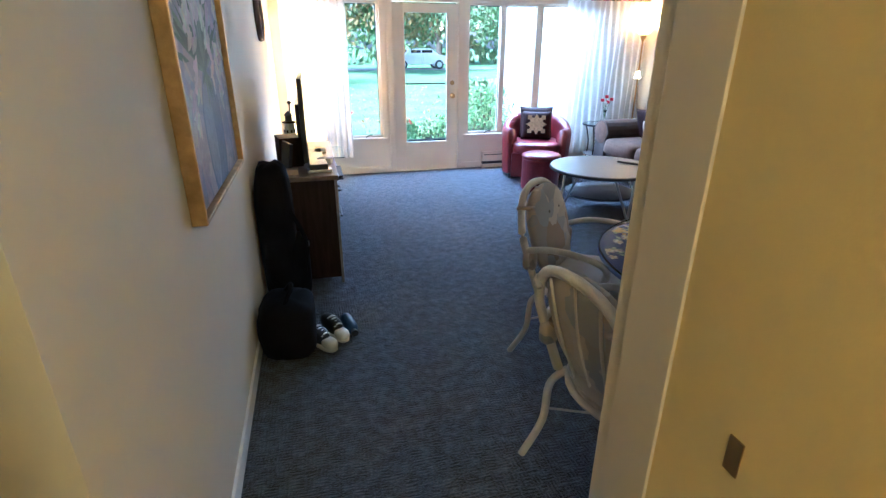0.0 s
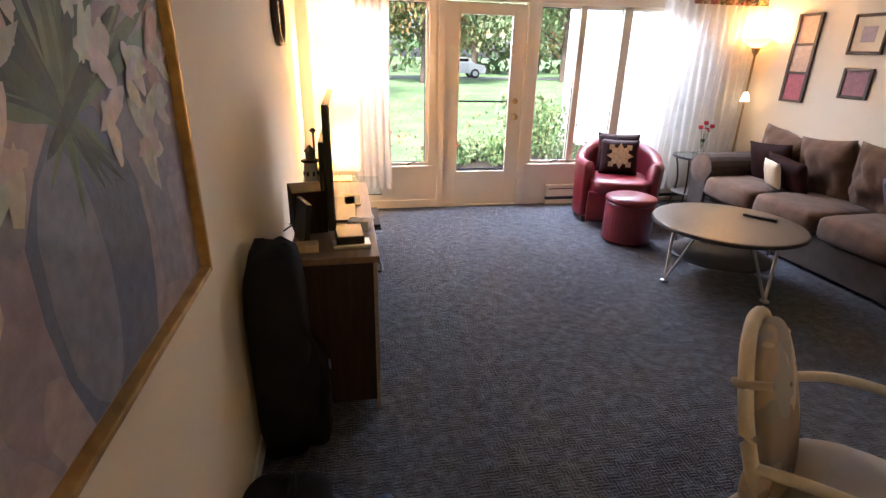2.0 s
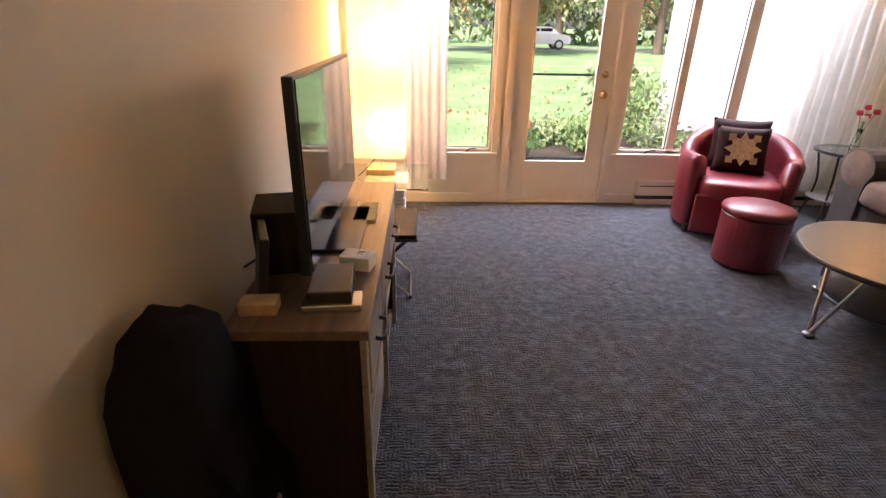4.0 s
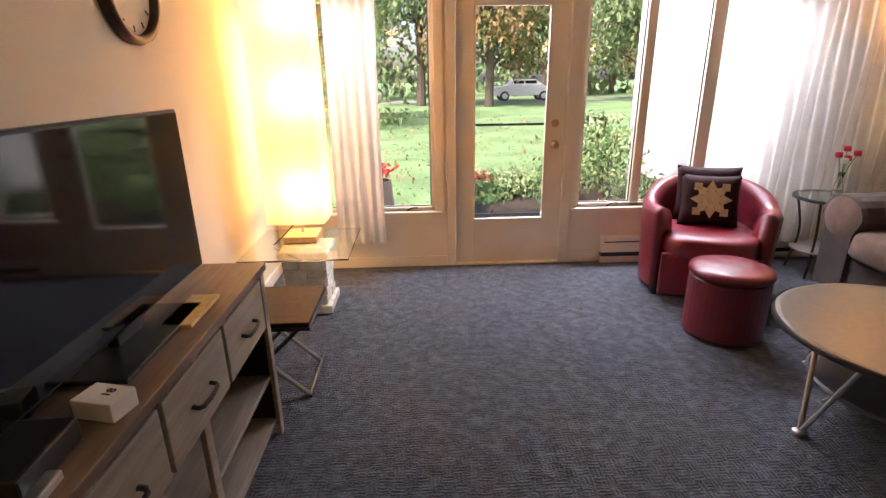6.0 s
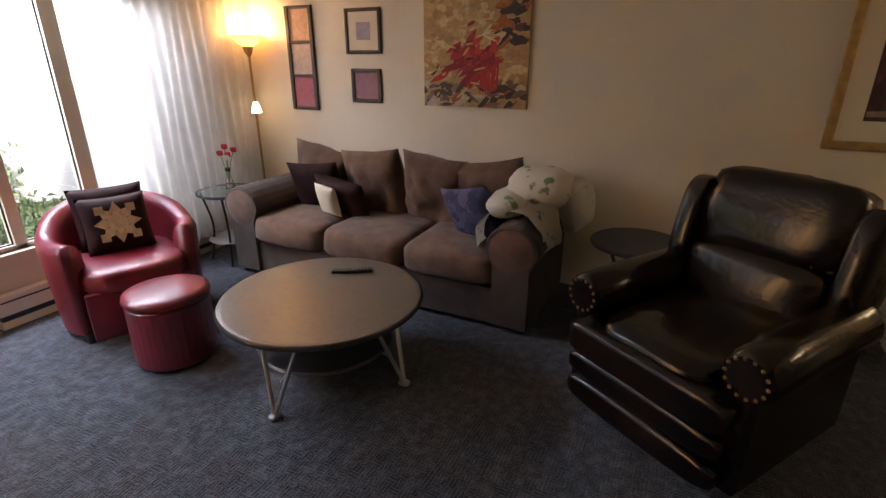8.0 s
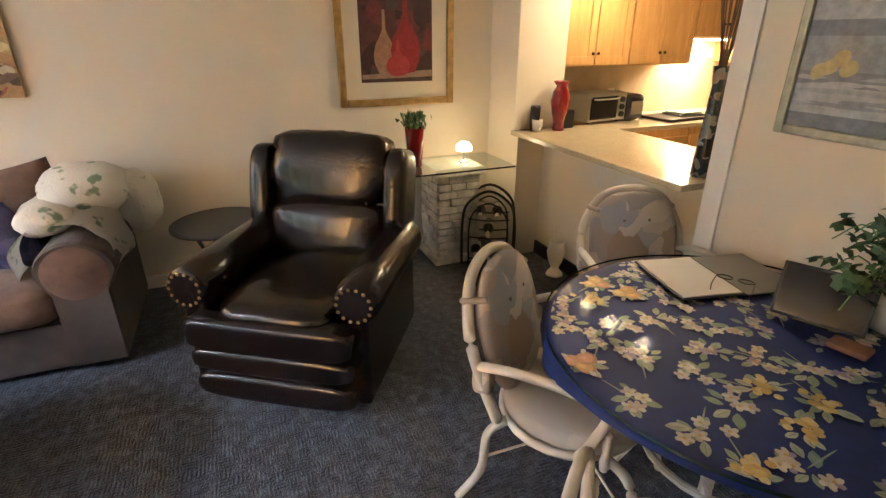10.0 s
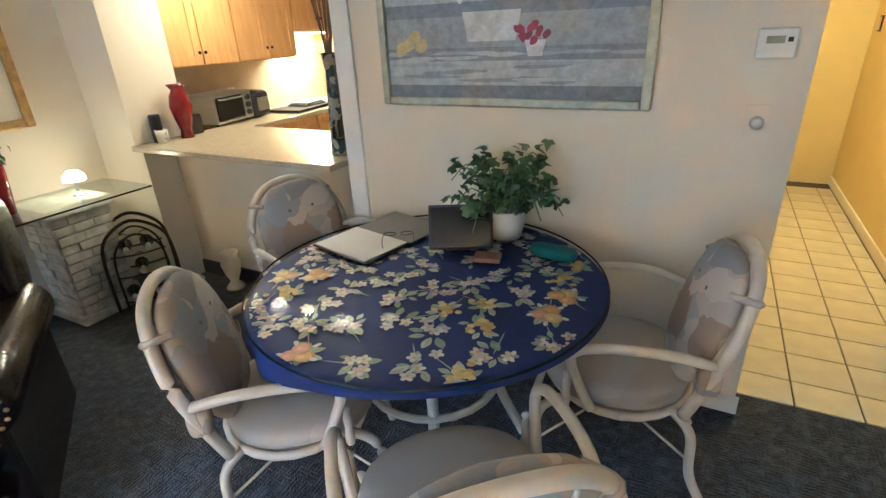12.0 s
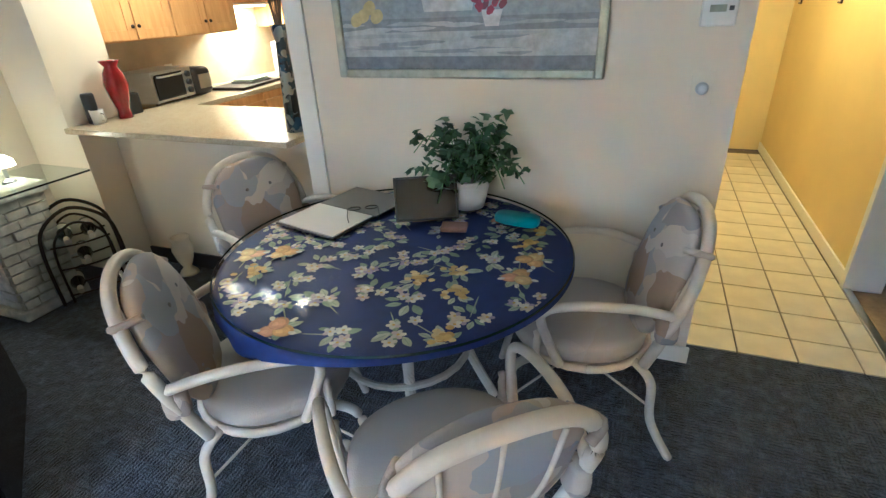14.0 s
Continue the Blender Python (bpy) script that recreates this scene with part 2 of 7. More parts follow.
M = dict(
    wall=mat("cream_wall_paint", (0.74, 0.66, 0.52), 0.75, var=0.03, scale=1.5, bump=0.12, fine=180),
    hallwall=mat("hall_wall_paint", (0.76, 0.60, 0.24), 0.7, var=0.04, scale=1.5, bump=0.12, fine=180),
    ceil=mat("ceiling_paint", (0.80, 0.77, 0.70), 0.9, var=0.03, bump=0.4, fine=90),
    trim=mat("cream_trim_paint", (0.72, 0.63, 0.50), 0.4, var=0.04, scale=3, bump=0.05),
    white=mat("white_trim_paint", (0.80, 0.77, 0.70), 0.4, var=0.03, bump=0.04),
    carpet=carpet_mat(),
    tile=mat("cream_floor_tile", (0.66, 0.58, 0.42), 0.28, var=0.10, scale=6, bump=0.05, fine=40),
    grout=mat("brown_grout", (0.12, 0.09, 0.06), 0.9),
    beige_carpet=mat("tan_carpet", (0.34, 0.25, 0.15), 0.95, var=0.2, scale=30, bump=0.6, fine=160),
    glass=glass_mat("clear_glass"),
    thinglass=glass_mat("thin_table_glass", (1, 1, 1), 0.0),
    greenglass=glass_mat("table_glass", (0.86, 0.95, 0.92)),
    sheer=sheer_mat("sheer_white_voile", (0.86, 0.84, 0.80), 0.55, 0.12),
    curtain=sheer_mat("cream_curtain", (0.78, 0.70, 0.60), 0.35),
    paper=sheer_mat("rice_paper", (0.92, 0.80, 0.58), 0.6),
    dark=mat("black_plastic", (0.015, 0.015, 0.017), 0.35, var=0.1, bump=0.05),
    screen=mat("black_screen", (0.006, 0.006, 0.008), 0.06, var=0.0, bump=0),
    metal=mat("brushed_steel", (0.55, 0.56, 0.58), 0.3, 1.0, var=0.06, stretch=(1, 1, 8)),
    brass=mat("aged_brass", (0.42, 0.28, 0.12), 0.35, 1.0, var=0.1),
    bronze=mat("dark_bronze", (0.06, 0.045, 0.035), 0.4, 0.8),
    red=mat("red_leather", (0.15, 0.010, 0.018), 0.33, var=0.15, scale=7, bump=0.25, fine=220, coat=0.15),
    leather=mat("dark_brown_leather", (0.010, 0.005, 0.004), 0.21, var=0.35, scale=6, bump=0.45, fine=45, coat=0.25),
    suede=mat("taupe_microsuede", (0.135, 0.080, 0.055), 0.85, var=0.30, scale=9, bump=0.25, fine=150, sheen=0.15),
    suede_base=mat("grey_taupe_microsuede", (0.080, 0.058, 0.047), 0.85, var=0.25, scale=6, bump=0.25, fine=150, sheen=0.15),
    brownpillow=mat("dark_brown_velvet", (0.026, 0.010, 0.010), 0.75, var=0.3, bump=0.2),
    navy=patch_mat("navy_printed_cotton", [(0.03, 0.03, 0.08), (0.05, 0.05, 0.12), (0.10, 0.09, 0.16), (0.03, 0.03, 0.07)], 14),
    throw=fleck_mat("flecked_cream_fleece"),
    graytable=mat("bronze_grey_table_top", (0.13, 0.105, 0.08), 0.34, 0.25, var=0.10, scale=40, bump=0.05),
    darkedge=mat("dark_table_edge", (0.035, 0.035, 0.04), 0.4),
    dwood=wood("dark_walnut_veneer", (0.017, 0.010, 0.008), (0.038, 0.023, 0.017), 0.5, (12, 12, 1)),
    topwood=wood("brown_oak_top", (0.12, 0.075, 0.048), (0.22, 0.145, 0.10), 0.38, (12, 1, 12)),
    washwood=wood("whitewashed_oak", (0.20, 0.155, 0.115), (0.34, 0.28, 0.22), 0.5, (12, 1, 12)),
    cab=wood("honey_maple", (0.46, 0.24, 0.07), (0.62, 0.36, 0.13), 0.35, (10, 10, 1)),
    tanwood=wood("tan_wood", (0.40, 0.27, 0.14), (0.55, 0.40, 0.24), 0.5, (10, 10, 1)),
    framewood=wood("dark_frame_wood", (0.035, 0.018, 0.012), (0.07, 0.038, 0.025), 0.4, (8, 8, 8)),
    gold=mat("gilt_frame", (0.46, 0.30, 0.11), 0.38, 0.6, var=0.25, scale=20, bump=0.2),
    silverframe=mat("silver_green_frame", (0.42, 0.42, 0.34), 0.4, 0.6, var=0.2, scale=20),
    cream=mat("cream_mat_board", (0.70, 0.62, 0.48), 0.8, var=0.03),
    frame_white=mat("cream_enamel_rattan", (0.66, 0.60, 0.50), 0.42, var=0.12, scale=9, bump=0.12),
    chairfab=patch_mat("pastel_patchwork_fabric", [(0.50, 0.42, 0.34), (0.56, 0.49, 0.42), (0.27, 0.28, 0.31), (0.52, 0.42, 0.32), (0.36, 0.38, 0.42), (0.36, 0.27, 0.20), (0.60, 0.54, 0.47)], 8),
    seatfab=patch_mat("pale_patch_seat_fabric", [(0.46, 0.42, 0.37), (0.51, 0.47, 0.42), (0.42, 0.39, 0.36), (0.49, 0.44, 0.38), (0.44, 0.39, 0.33)], 5),
    cloth=mat("navy_tablecloth", (0.007, 0.025, 0.165), 0.7, var=0.15, scale=30, bump=0.15, fine=300),
    granite=patch_mat("tan_granite", [(0.42, 0.34, 0.20), (0.55, 0.46, 0.30), (0.62, 0.54, 0.38), (0.36, 0.28, 0.17), (0.58, 0.50, 0.35)], 60, 0.2, 0.0),
    backsplash=mat("tan_backsplash_tile", (0.50, 0.40, 0.26), 0.4, var=0.15, scale=5),
    stone=mat("rough_white_stone", (0.62, 0.58, 0.49), 0.9, var=0.25, scale=14, bump=0.9, fine=40),
    redglass=mat("red_glazed_ceramic", (0.20, 0.006, 0.008), 0.12, var=0.25, scale=12, coat=0.6, bump=0),
    pot=mat("white_ceramic", (0.74, 0.72, 0.66), 0.3, bump=0.02),
    blackfab=mat("black_nylon", (0.008, 0.008, 0.010), 0.8, var=0.4, bump=0.3),
    sheetpaper=mat("white_paper", (0.78, 0.76, 0.72), 0.8, var=0.02, bump=0.02),
    greycard=mat("grey_folder", (0.20, 0.19, 0.18), 0.5, var=0.08),
    teal=mat("teal_case", (0.01, 0.16, 0.18), 0.5),
    bluep=mat("blue_plastic", (0.02, 0.06, 0.16), 0.4),
    ivy=leaf_mat("ivy_leaf", [(0.012, 0.035, 0.012), (0.03, 0.08, 0.025), (0.05, 0.12, 0.04), (0.16, 0.22, 0.12)]),
    tree=leaf_mat("tree_leaf", [(0.08, 0.15, 0.06), (0.14, 0.22, 0.09), (0.20, 0.27, 0.12), (0.24, 0.27, 0.14)]),
    tree2=leaf_mat("autumn_leaf", [(0.07, 0.11, 0.03), (0.16, 0.16, 0.05), (0.25, 0.14, 0.05), (0.28, 0.20, 0.08)]),
    shrub=leaf_mat("shrub_leaf", [(0.06, 0.13, 0.04), (0.12, 0.22, 0.07), (0.22, 0.26, 0.10)]),
    bark=mat("tree_bark", (0.10, 0.075, 0.055), 0.9, var=0.3, bump=0.8, fine=25),
    grass=mat("lawn_grass", (0.17, 0.29, 0.11), 0.9, var=0.35, scale=0.8, bump=0.6, fine=30),
    blade=leaf_mat("grass_blade", [(0.08, 0.17, 0.04), (0.14, 0.26, 0.08), (0.22, 0.32, 0.12)]),
    leaflitter=leaf_mat("fallen_leaf", [(0.30, 0.20, 0.08), (0.38, 0.30, 0.15), (0.22, 0.12, 0.05)]),
    concrete=mat("patio_concrete", (0.42, 0.40, 0.37), 0.85, var=0.15, scale=3, bump=0.3),
    siding=mat("white_siding", (0.78, 0.78, 0.76), 0.6, var=0.04, scale=3, bump=0.08),
    asphalt=mat("park_path", (0.36, 0.34, 0.31), 0.9),
    soil=mat("garden_soil", (0.06, 0.045, 0.03), 0.95, var=0.3, bump=0.6),
    bulb=glow_mat("lamp_bulb", (1.0, 0.75, 0.4), 12.0),
    frost=glow_mat("lit_frosted_glass", (1.0, 0.72, 0.36), 5.0),
)

for key in ("blackfab", "carpet", "suede", "suede_base", "brownpillow", "dwood"):
    M[key].node_tree.nodes["Principled BSDF"].inputs["Specular IOR Level"].default_value = 0.12
M["thinglass"].node_tree.nodes["Principled BSDF"].inputs["IOR"].default_value = 1.05


def paint(name, col, rough=0.6):
    if name not in M:
        M[name] = mat(name, col, rough, var=0.2, scale=30, bump=0.3, fine=80)
    return M[name]


# ---- mesh helpers ----
def mesh_of(name, bm, material, smooth=False):
    me = bpy.data.meshes.new(name)
    bmesh.ops.recalc_face_normals(bm, faces=bm.faces)
    bm.to_mesh(me)
    bm.free()
    me.materials.append(material)
    if smooth:
        me.shade_smooth()
    return me


def part(name, bm, material, parent, label="", smooth=False):
    ob = new(name, mesh_of(name, bm, material, smooth))
    ob.parent = parent
    if label:
        tagged(ob, label)
    return ob


def thing(name, label, category, m=None, group=""):
    ob = new(name)
    ob.empty_display_size = 0.1
    if m is not None:
        ob.matrix_basis = m
    return tagged(ob, label, category, group)


def struct(name, bm, material, label, category, smooth=False):
    return tagged(new(name, mesh_of(name, bm, material, smooth)), label, category, kind="structure")


def box(x0, y0, z0, x1, y1, z1, bevel=0.0, bm=None):
    b = bmesh.new()
    m = Matrix.LocRotScale(((x0 + x1) / 2, (y0 + y1) / 2, (z0 + z1) / 2), None, (abs(x1 - x0), abs(y1 - y0), abs(z1 - z0)))
    bmesh.ops.create_cube(b, size=1, matrix=m)
    if bevel:
        bmesh.ops.bevel(b, geom=b.edges[:], offset=bevel, segments=2, affect="EDGES", profile=0.6)
    return join(bm, b)


def join(bm, other):
    if bm is None:
        return other
    tmp = bpy.data.meshes.new("tmp")
    other.to_mesh(tmp)
    other.free()
    bm.from_mesh(tmp)
    bpy.data.meshes.remove(tmp)
    return bm


def moved(bm, m):
    bmesh.ops.transform(bm, matrix=m, verts=bm.verts)
    return bm


def lathe(profile, seg=32, bm=None, at=(0, 0, 0)):
    """A turned shape from (radius, height) pairs."""
    b = bmesh.new()
    rings = []
    for r, z in profile:
        rings.append([b.verts.new((at[0] + r * math.cos(2 * math.pi * k / seg), at[1] + r * math.sin(2 * math.pi * k / seg), at[2] + z)) for k in range(seg)] if r > 1e-6 else [b.verts.new((at[0], at[1], at[2] + z))])
    for p, q in zip(rings, rings[1:]):
        for k in range(seg):
            a, c = p[k % len(p)], p[(k + 1) % len(p)]
            d, e = q[(k + 1) % len(q)], q[k % len(q)]
            vs = []
            for v in (a, c, d, e):
                if v not in vs:
                    vs.append(v)
            if len(vs) > 2:
                b.faces.new(vs)
    return join(bm, b)


def smooth_path(points, n=6):
    pts = [Vector(p) for p in points]
    out = []
    for i in range(len(pts) - 1):
        p0, p1, p2, p3 = pts[max(i - 1, 0)], pts[i], pts[i + 1], pts[min(i + 2, len(pts) - 1)]
        for k in range(n):
            t = k / n
            out.append(0.5 * ((2 * p1) + (p2 - p0) * t + (2 * p0 - 5 * p1 + 4 * p2 - p3) * t * t + (3 * p1 - p0 - 3 * p2 + p3) * t ** 3))
    return out + [pts[-1]]


def tube(points, r, seg=8, n=6, bm=None, closed=False):
    pts = smooth_path(points, n) if n > 1 else [Vector(p) for p in points]
    b = bmesh.new()
    rings = []
    up = Vector((0.13, 0.31, 0.94)).normalized()
    for i, p in enumerate(pts):
        d = (pts[min(i + 1, len(pts) - 1)] - pts[max(i - 1, 0)]).normalized()
        side = d.cross(up)
        if side.length < 0.05:
            side = d.cross(Vector((1, 0, 0)))
        side.normalize()
        top = side.cross(d)
        rr = r(i / (len(pts) - 1)) if callable(r) else r
        rings.append([b.verts.new(p + rr * (side * math.cos(2 * math.pi * k / seg) + top * math.sin(2 * math.pi * k / seg))) for k in range(seg)])
    for p, q in zip(rings, rings[1:]):
        for k in range(seg):
            b.faces.new((p[k], p[(k + 1) % seg], q[(k + 1) % seg], q[k]))
    b.faces.new(rings[0])
    b.faces.new(rings[-1][::-1])
    return join(bm, b)


def puff(c, s, e1=0.45, e2=0.45, wrinkle=0.0, seg=28, m=None, bm=None):
    """A stuffed cushion: a rounded box of half-sizes s about c, with wrinkles."""
    b = bmesh.new()
    pw = lambda v, e: math.copysign(abs(v) ** e, v)
    rows = seg // 2
    ring = []
    for i in range(rows + 1):
        ph = -math.pi / 2 + math.pi * i / rows
        if i in (0, rows):
            ring.append([b.verts.new((0, 0, s[2] * (1 if i else -1)))])
            continue
        line = []
        for k in range(seg):
            th = 2 * math.pi * k / seg
            line.append(b.verts.new((s[0] * pw(math.cos(ph), e1) * pw(math.cos(th), e2), s[1] * pw(math.cos(ph), e1) * pw(math.sin(th), e2), s[2] * pw(math.sin(ph), e1))))
        ring.append(line)
    for p, q in zip(ring, ring[1:]):
        for k in range(seg):
            vs = []
            for v in (p[k % len(p)], p[(k + 1) % len(p)], q[(k + 1) % len(q)], q[k % len(q)]):
                if v not in vs:
                    vs.append(v)
            b.faces.new(vs)
    if wrinkle:
        for v in b.verts:
            w = noise.noise(v.co * 9 + Vector(c) * 3) + 0.5 * noise.noise(v.co * 21 + Vector(c))
            v.co *= 1 + wrinkle * w
    bmesh.ops.transform(b, matrix=Matrix.Translation(c) @ (m or Matrix()), verts=b.verts)
    return join(bm, b)


def pillow(w, h, t, wrinkle=0.05, seg=14):
    """A square pillow with drawn corners, standing in the x-z plane."""
    b = bmesh.new()
    grid = {}
    for side in (-1, 1):
        for i in range(seg + 1):
            for k in range(seg + 1):
                u, v = 2 * i / seg - 1, 2 * k / seg - 1
                edge = i in (0, seg) or k in (0, seg)
                if edge and side == 1:
                    grid[side, i, k] = grid[-1, i, k]
                    continue
                bul = ((1 - u ** 4) * (1 - v ** 4)) ** 0.55
                pull = 1 - 0.10 * (1 - abs(u * v))
                x, z = u * w / 2 * (1 - 0.07 * (1 - v * v)), v * h / 2 * (1 - 0.07 * (1 - u * u))
                y = side * t / 2 * bul * (1 + wrinkle * 3 * noise.noise(Vector((u * 3, v * 3, side + w * 7))))
                grid[side, i, k] = b.verts.new((x, y, z))
    for side in (-1, 1):
        for i in range(seg):
            for k in range(seg):
                b.faces.new([grid[side, i + a, k + c] for a, c in ((0, 0), (1, 0), (1, 1), (0, 1))])
    return b


def leaves(count, place, size, seed, fold=0.2):
    """Many small pointed leaves, at the places that place(rng) gives."""
    rng = np.random.default_rng(seed)
    vs, fs = [], []
    for _ in range(count):
        c = Vector(place(rng))
        q = Euler(rng.uniform(-3.1, 3.1, 3)).to_matrix()
        s = size * rng.uniform(0.6, 1.3)
        k = len(vs)
        for p in ((-0.5, 0, 0), (-0.1, 0.32, fold), (0.55, 0, 0), (-0.1, -0.32, fold)):
            vs.append(c + q @ Vector(p) * s)
        fs.append((k, k + 1, k + 2, k + 3))
    me = bpy.data.meshes.new("leaves")
    me.from_pydata(vs, [], fs)
    return me


def part_mesh(name, me, material, parent, label="", kind=""):
    me.materials.append(material)
    ob = new(name, me)
    ob.parent = parent
    return tagged(ob, label, kind=kind)


def blob(cx, cy, rx, ry, turn, seg=12, wob=0.12, seed=0, pointed=0.0):
    """A flat daub in the x-y plane: a list of corners."""
    rng = random.Random(seed)
    out = []
    for k in range(seg):
        a = 2 * math.pi * k / seg
        r = 1 + wob * (rng.random() * 2 - 1)
        x, y = rx * r * math.cos(a), ry * r * math.sin(a) * (1 - pointed * abs(math.cos(a)) ** 2)
        out.append((cx + x * math.cos(turn) - y * math.sin(turn), cy + x * math.sin(turn) + y * math.cos(turn)))
    return out


class Daubs:
    """Flat strokes of paint or print, sorted by colour, each on its own low level."""

    def __init__(self, step=0.000012, base=0.001):
        self.bms, self.level, self.step, self.base = {}, 0, step, base

    def add(self, color, pts):
        bm = self.bms.setdefault(color, bmesh.new())
        z = self.base + self.step * self.level
        self.level += 1
        bm.faces.new([bm.verts.new((x, y, z)) for x, y in pts])

    def done(self, name, parent, m=None, label=""):
        for color, bm in self.bms.items():
            if m is not None:
                moved(bm, m)
            part(name, bm, paint("pigment_%02d_%02d_%02d" % tuple(round(c * 99) for c in color), color), parent, label)["kind"] = "stuff"


# ---- structure ----
XL, XR, YW, YB, H = 0.95, 5.82, 5.50, -0.195, 2.44
HE, HW, DX = 1.99, 1.13, 3.86
struct("floor", box(0.56, -0.335, -0.1, XR + 0.02, YW + 0.02, 0.0), M["carpet"], "dark blue-grey tufted wall-to-wall carpet", "floor")
struct("floor_kitchen", box(2.0, -4.0, -0.1, XR + 0.02, -0.337, -0.004), M["tile"], "cream tiled kitchen floor", "floor")
struct("floor_side_room", box(-2.0, -2.2, -0.1, HW - 0.012, 0.5, -0.005), M["beige_carpet"], "tan carpet of the side room", "floor")
struct("ceiling", box(-2.2, -4.2, H, XR + 0.2, YW + 0.2, H + 0.12), M["ceil"], "off-white textured ceiling", "ceiling")
struct("wall_west", box(XL - 0.14, -0.36, 0, XL, YW + 0.15, H), M["wall"], "cream painted wall beside the television", "wall")
struct("wall_east", box(XR, -4.1, 0, XR + 0.14, YW + 0.15, H), M["wall"], "cream painted wall behind the sofa", "wall")
# dining wall with the kitchen pass-through
struct("wall_dining", box(HE, YB - 0.14, 0, DX, YB, H), M["wall"], "cream painted wall behind the dining table", "wall")
struct("wall_dining_header", box(DX, YB - 0.14, 2.12, XR, YB, H), M["wall"], "cream header above the kitchen pass-through", "wall")
struct("wall_knee", box(DX, -0.40, 0, 5.36, -0.29, 0.925), M["wall"], "cream knee wall under the breakfast bar", "wall")
struct("wall_pillar", box(5.42, -0.46, 0, XR, -0.07, H), M["wall"], "cream pillar beside the pass-through", "wall")
struct("wall_bar_end", box(5.36, -0.46, 0, 5.42, -0.07, 0.925), M["wall"], "cream end panel under the breakfast bar", "wall")
struct("trim_pass", box(DX - 0.10, YB + 0.002, 0, DX, YB + 0.016, 2.2, 0.003), M["white"], "cream casing of the pass-through", "trim")
# hall
struct("wall_hall_east", box(HE, -4.0, 0, HE + 0.14, YB - 0.142, H), M["hallwall"], "warm yellow hall wall", "wall")
struct("wall_hall_west", box(HW - 0.14, -4.0, 0, HW, -1.16, H), M["hallwall"], "warm yellow hall wall", "wall")
struct("wall_hall_end", box(HW - 0.2, -4.14, 0, HE + 0.14, -4.0, H), M["hallwall"], "warm yellow wall at the hall's end", "wall")
struct("wall_hall_header", box(XL - 0.138, -1.16, 2.05, HW, -0.362, H), M["wall"], "wall above the side room opening", "wall")
struct("wall_side_room_a", box(-2.1, -2.3, 0, -2.0, 0.5, H), M["wall"], "plain side room wall", "wall")
struct("wall_side_room_b", box(-2.0, 0.4, 0, XL - 0.141, 0.5, H), M["wall"], "plain side room wall", "wall")
struct("wall_side_room_c", box(-2.0, -2.3, 0, HW - 0.141, -2.2, H), M["wall"], "plain side room wall", "wall")
struct("wall_kitchen_back", box(HE + 0.14, -4.14, 0, XR, -4.0, H), M["wall"], "kitchen back wall", "wall")
struct("door_jamb", box(HW - 0.16, -1.162, 0, HW + 0.02, -1.11, 2.05, 0.004), M["white"], "white painted door jamb", "trim")
struct("threshold", box(HW - 0.02, -1.11, 0, HW + 0.02, -0.34, 0.012, 0.003), M["metal"], "thin metal carpet threshold strip", "trim")
for nm, b in (("baseboard", box(HE - 0.015, YB, 0, DX - 0.10, YB + 0.014, 0.085, 0.004)), ("baseboard", box(XL, -0.36, 0, XL + 0.014, YW, 0.085, 0.004)), ("baseboard", box(XR - 0.014, -0.07, 0, XR, YW, 0.085, 0.004)),
              ("baseboard", box(HW, -4.0, 0, HW + 0.014, -1.165, 0.085, 0.004))):
    struct(nm, b, M["white"], "cream painted baseboard", "baseboard")
struct("baseboard", box(DX, -0.29, 0, 5.36, -0.272, 0.10, 0.004), M["dark"], "black vinyl baseboard under the breakfast bar", "baseboard")
struct("trim_hall_corner", box(HE - 0.008, YB - 0.20, 0, HE, YB - 0.05, 2.1, 0.002), M["trim"], "ochre painted corner casing", "trim")

# window wall: openings go through it
OPEN = [(1.20, 2.20, 0.46, 2.06), (2.36, 3.20, -0.01, 2.06), (3.32, 5.45, 0.46, 2.06)]
bm = None
last = XL - 0.14
for x0, x1, z0, z1 in OPEN:
    bm = box(last, YW, 0, x0, YW + 0.15, H, bm=bm)
    bm = box(x0, YW, z1, x1, YW + 0.15, H, bm=bm)
    if z0 > 0:
        bm = box(x0, YW, 0, x1, YW + 0.15, z0, bm=bm)
    last = x1
bm = box(last, YW, 0, XR + 0.14, YW + 0.15, H, bm=bm)
struct("wall_north", bm, M["trim"], "cream painted window wall", "wall")


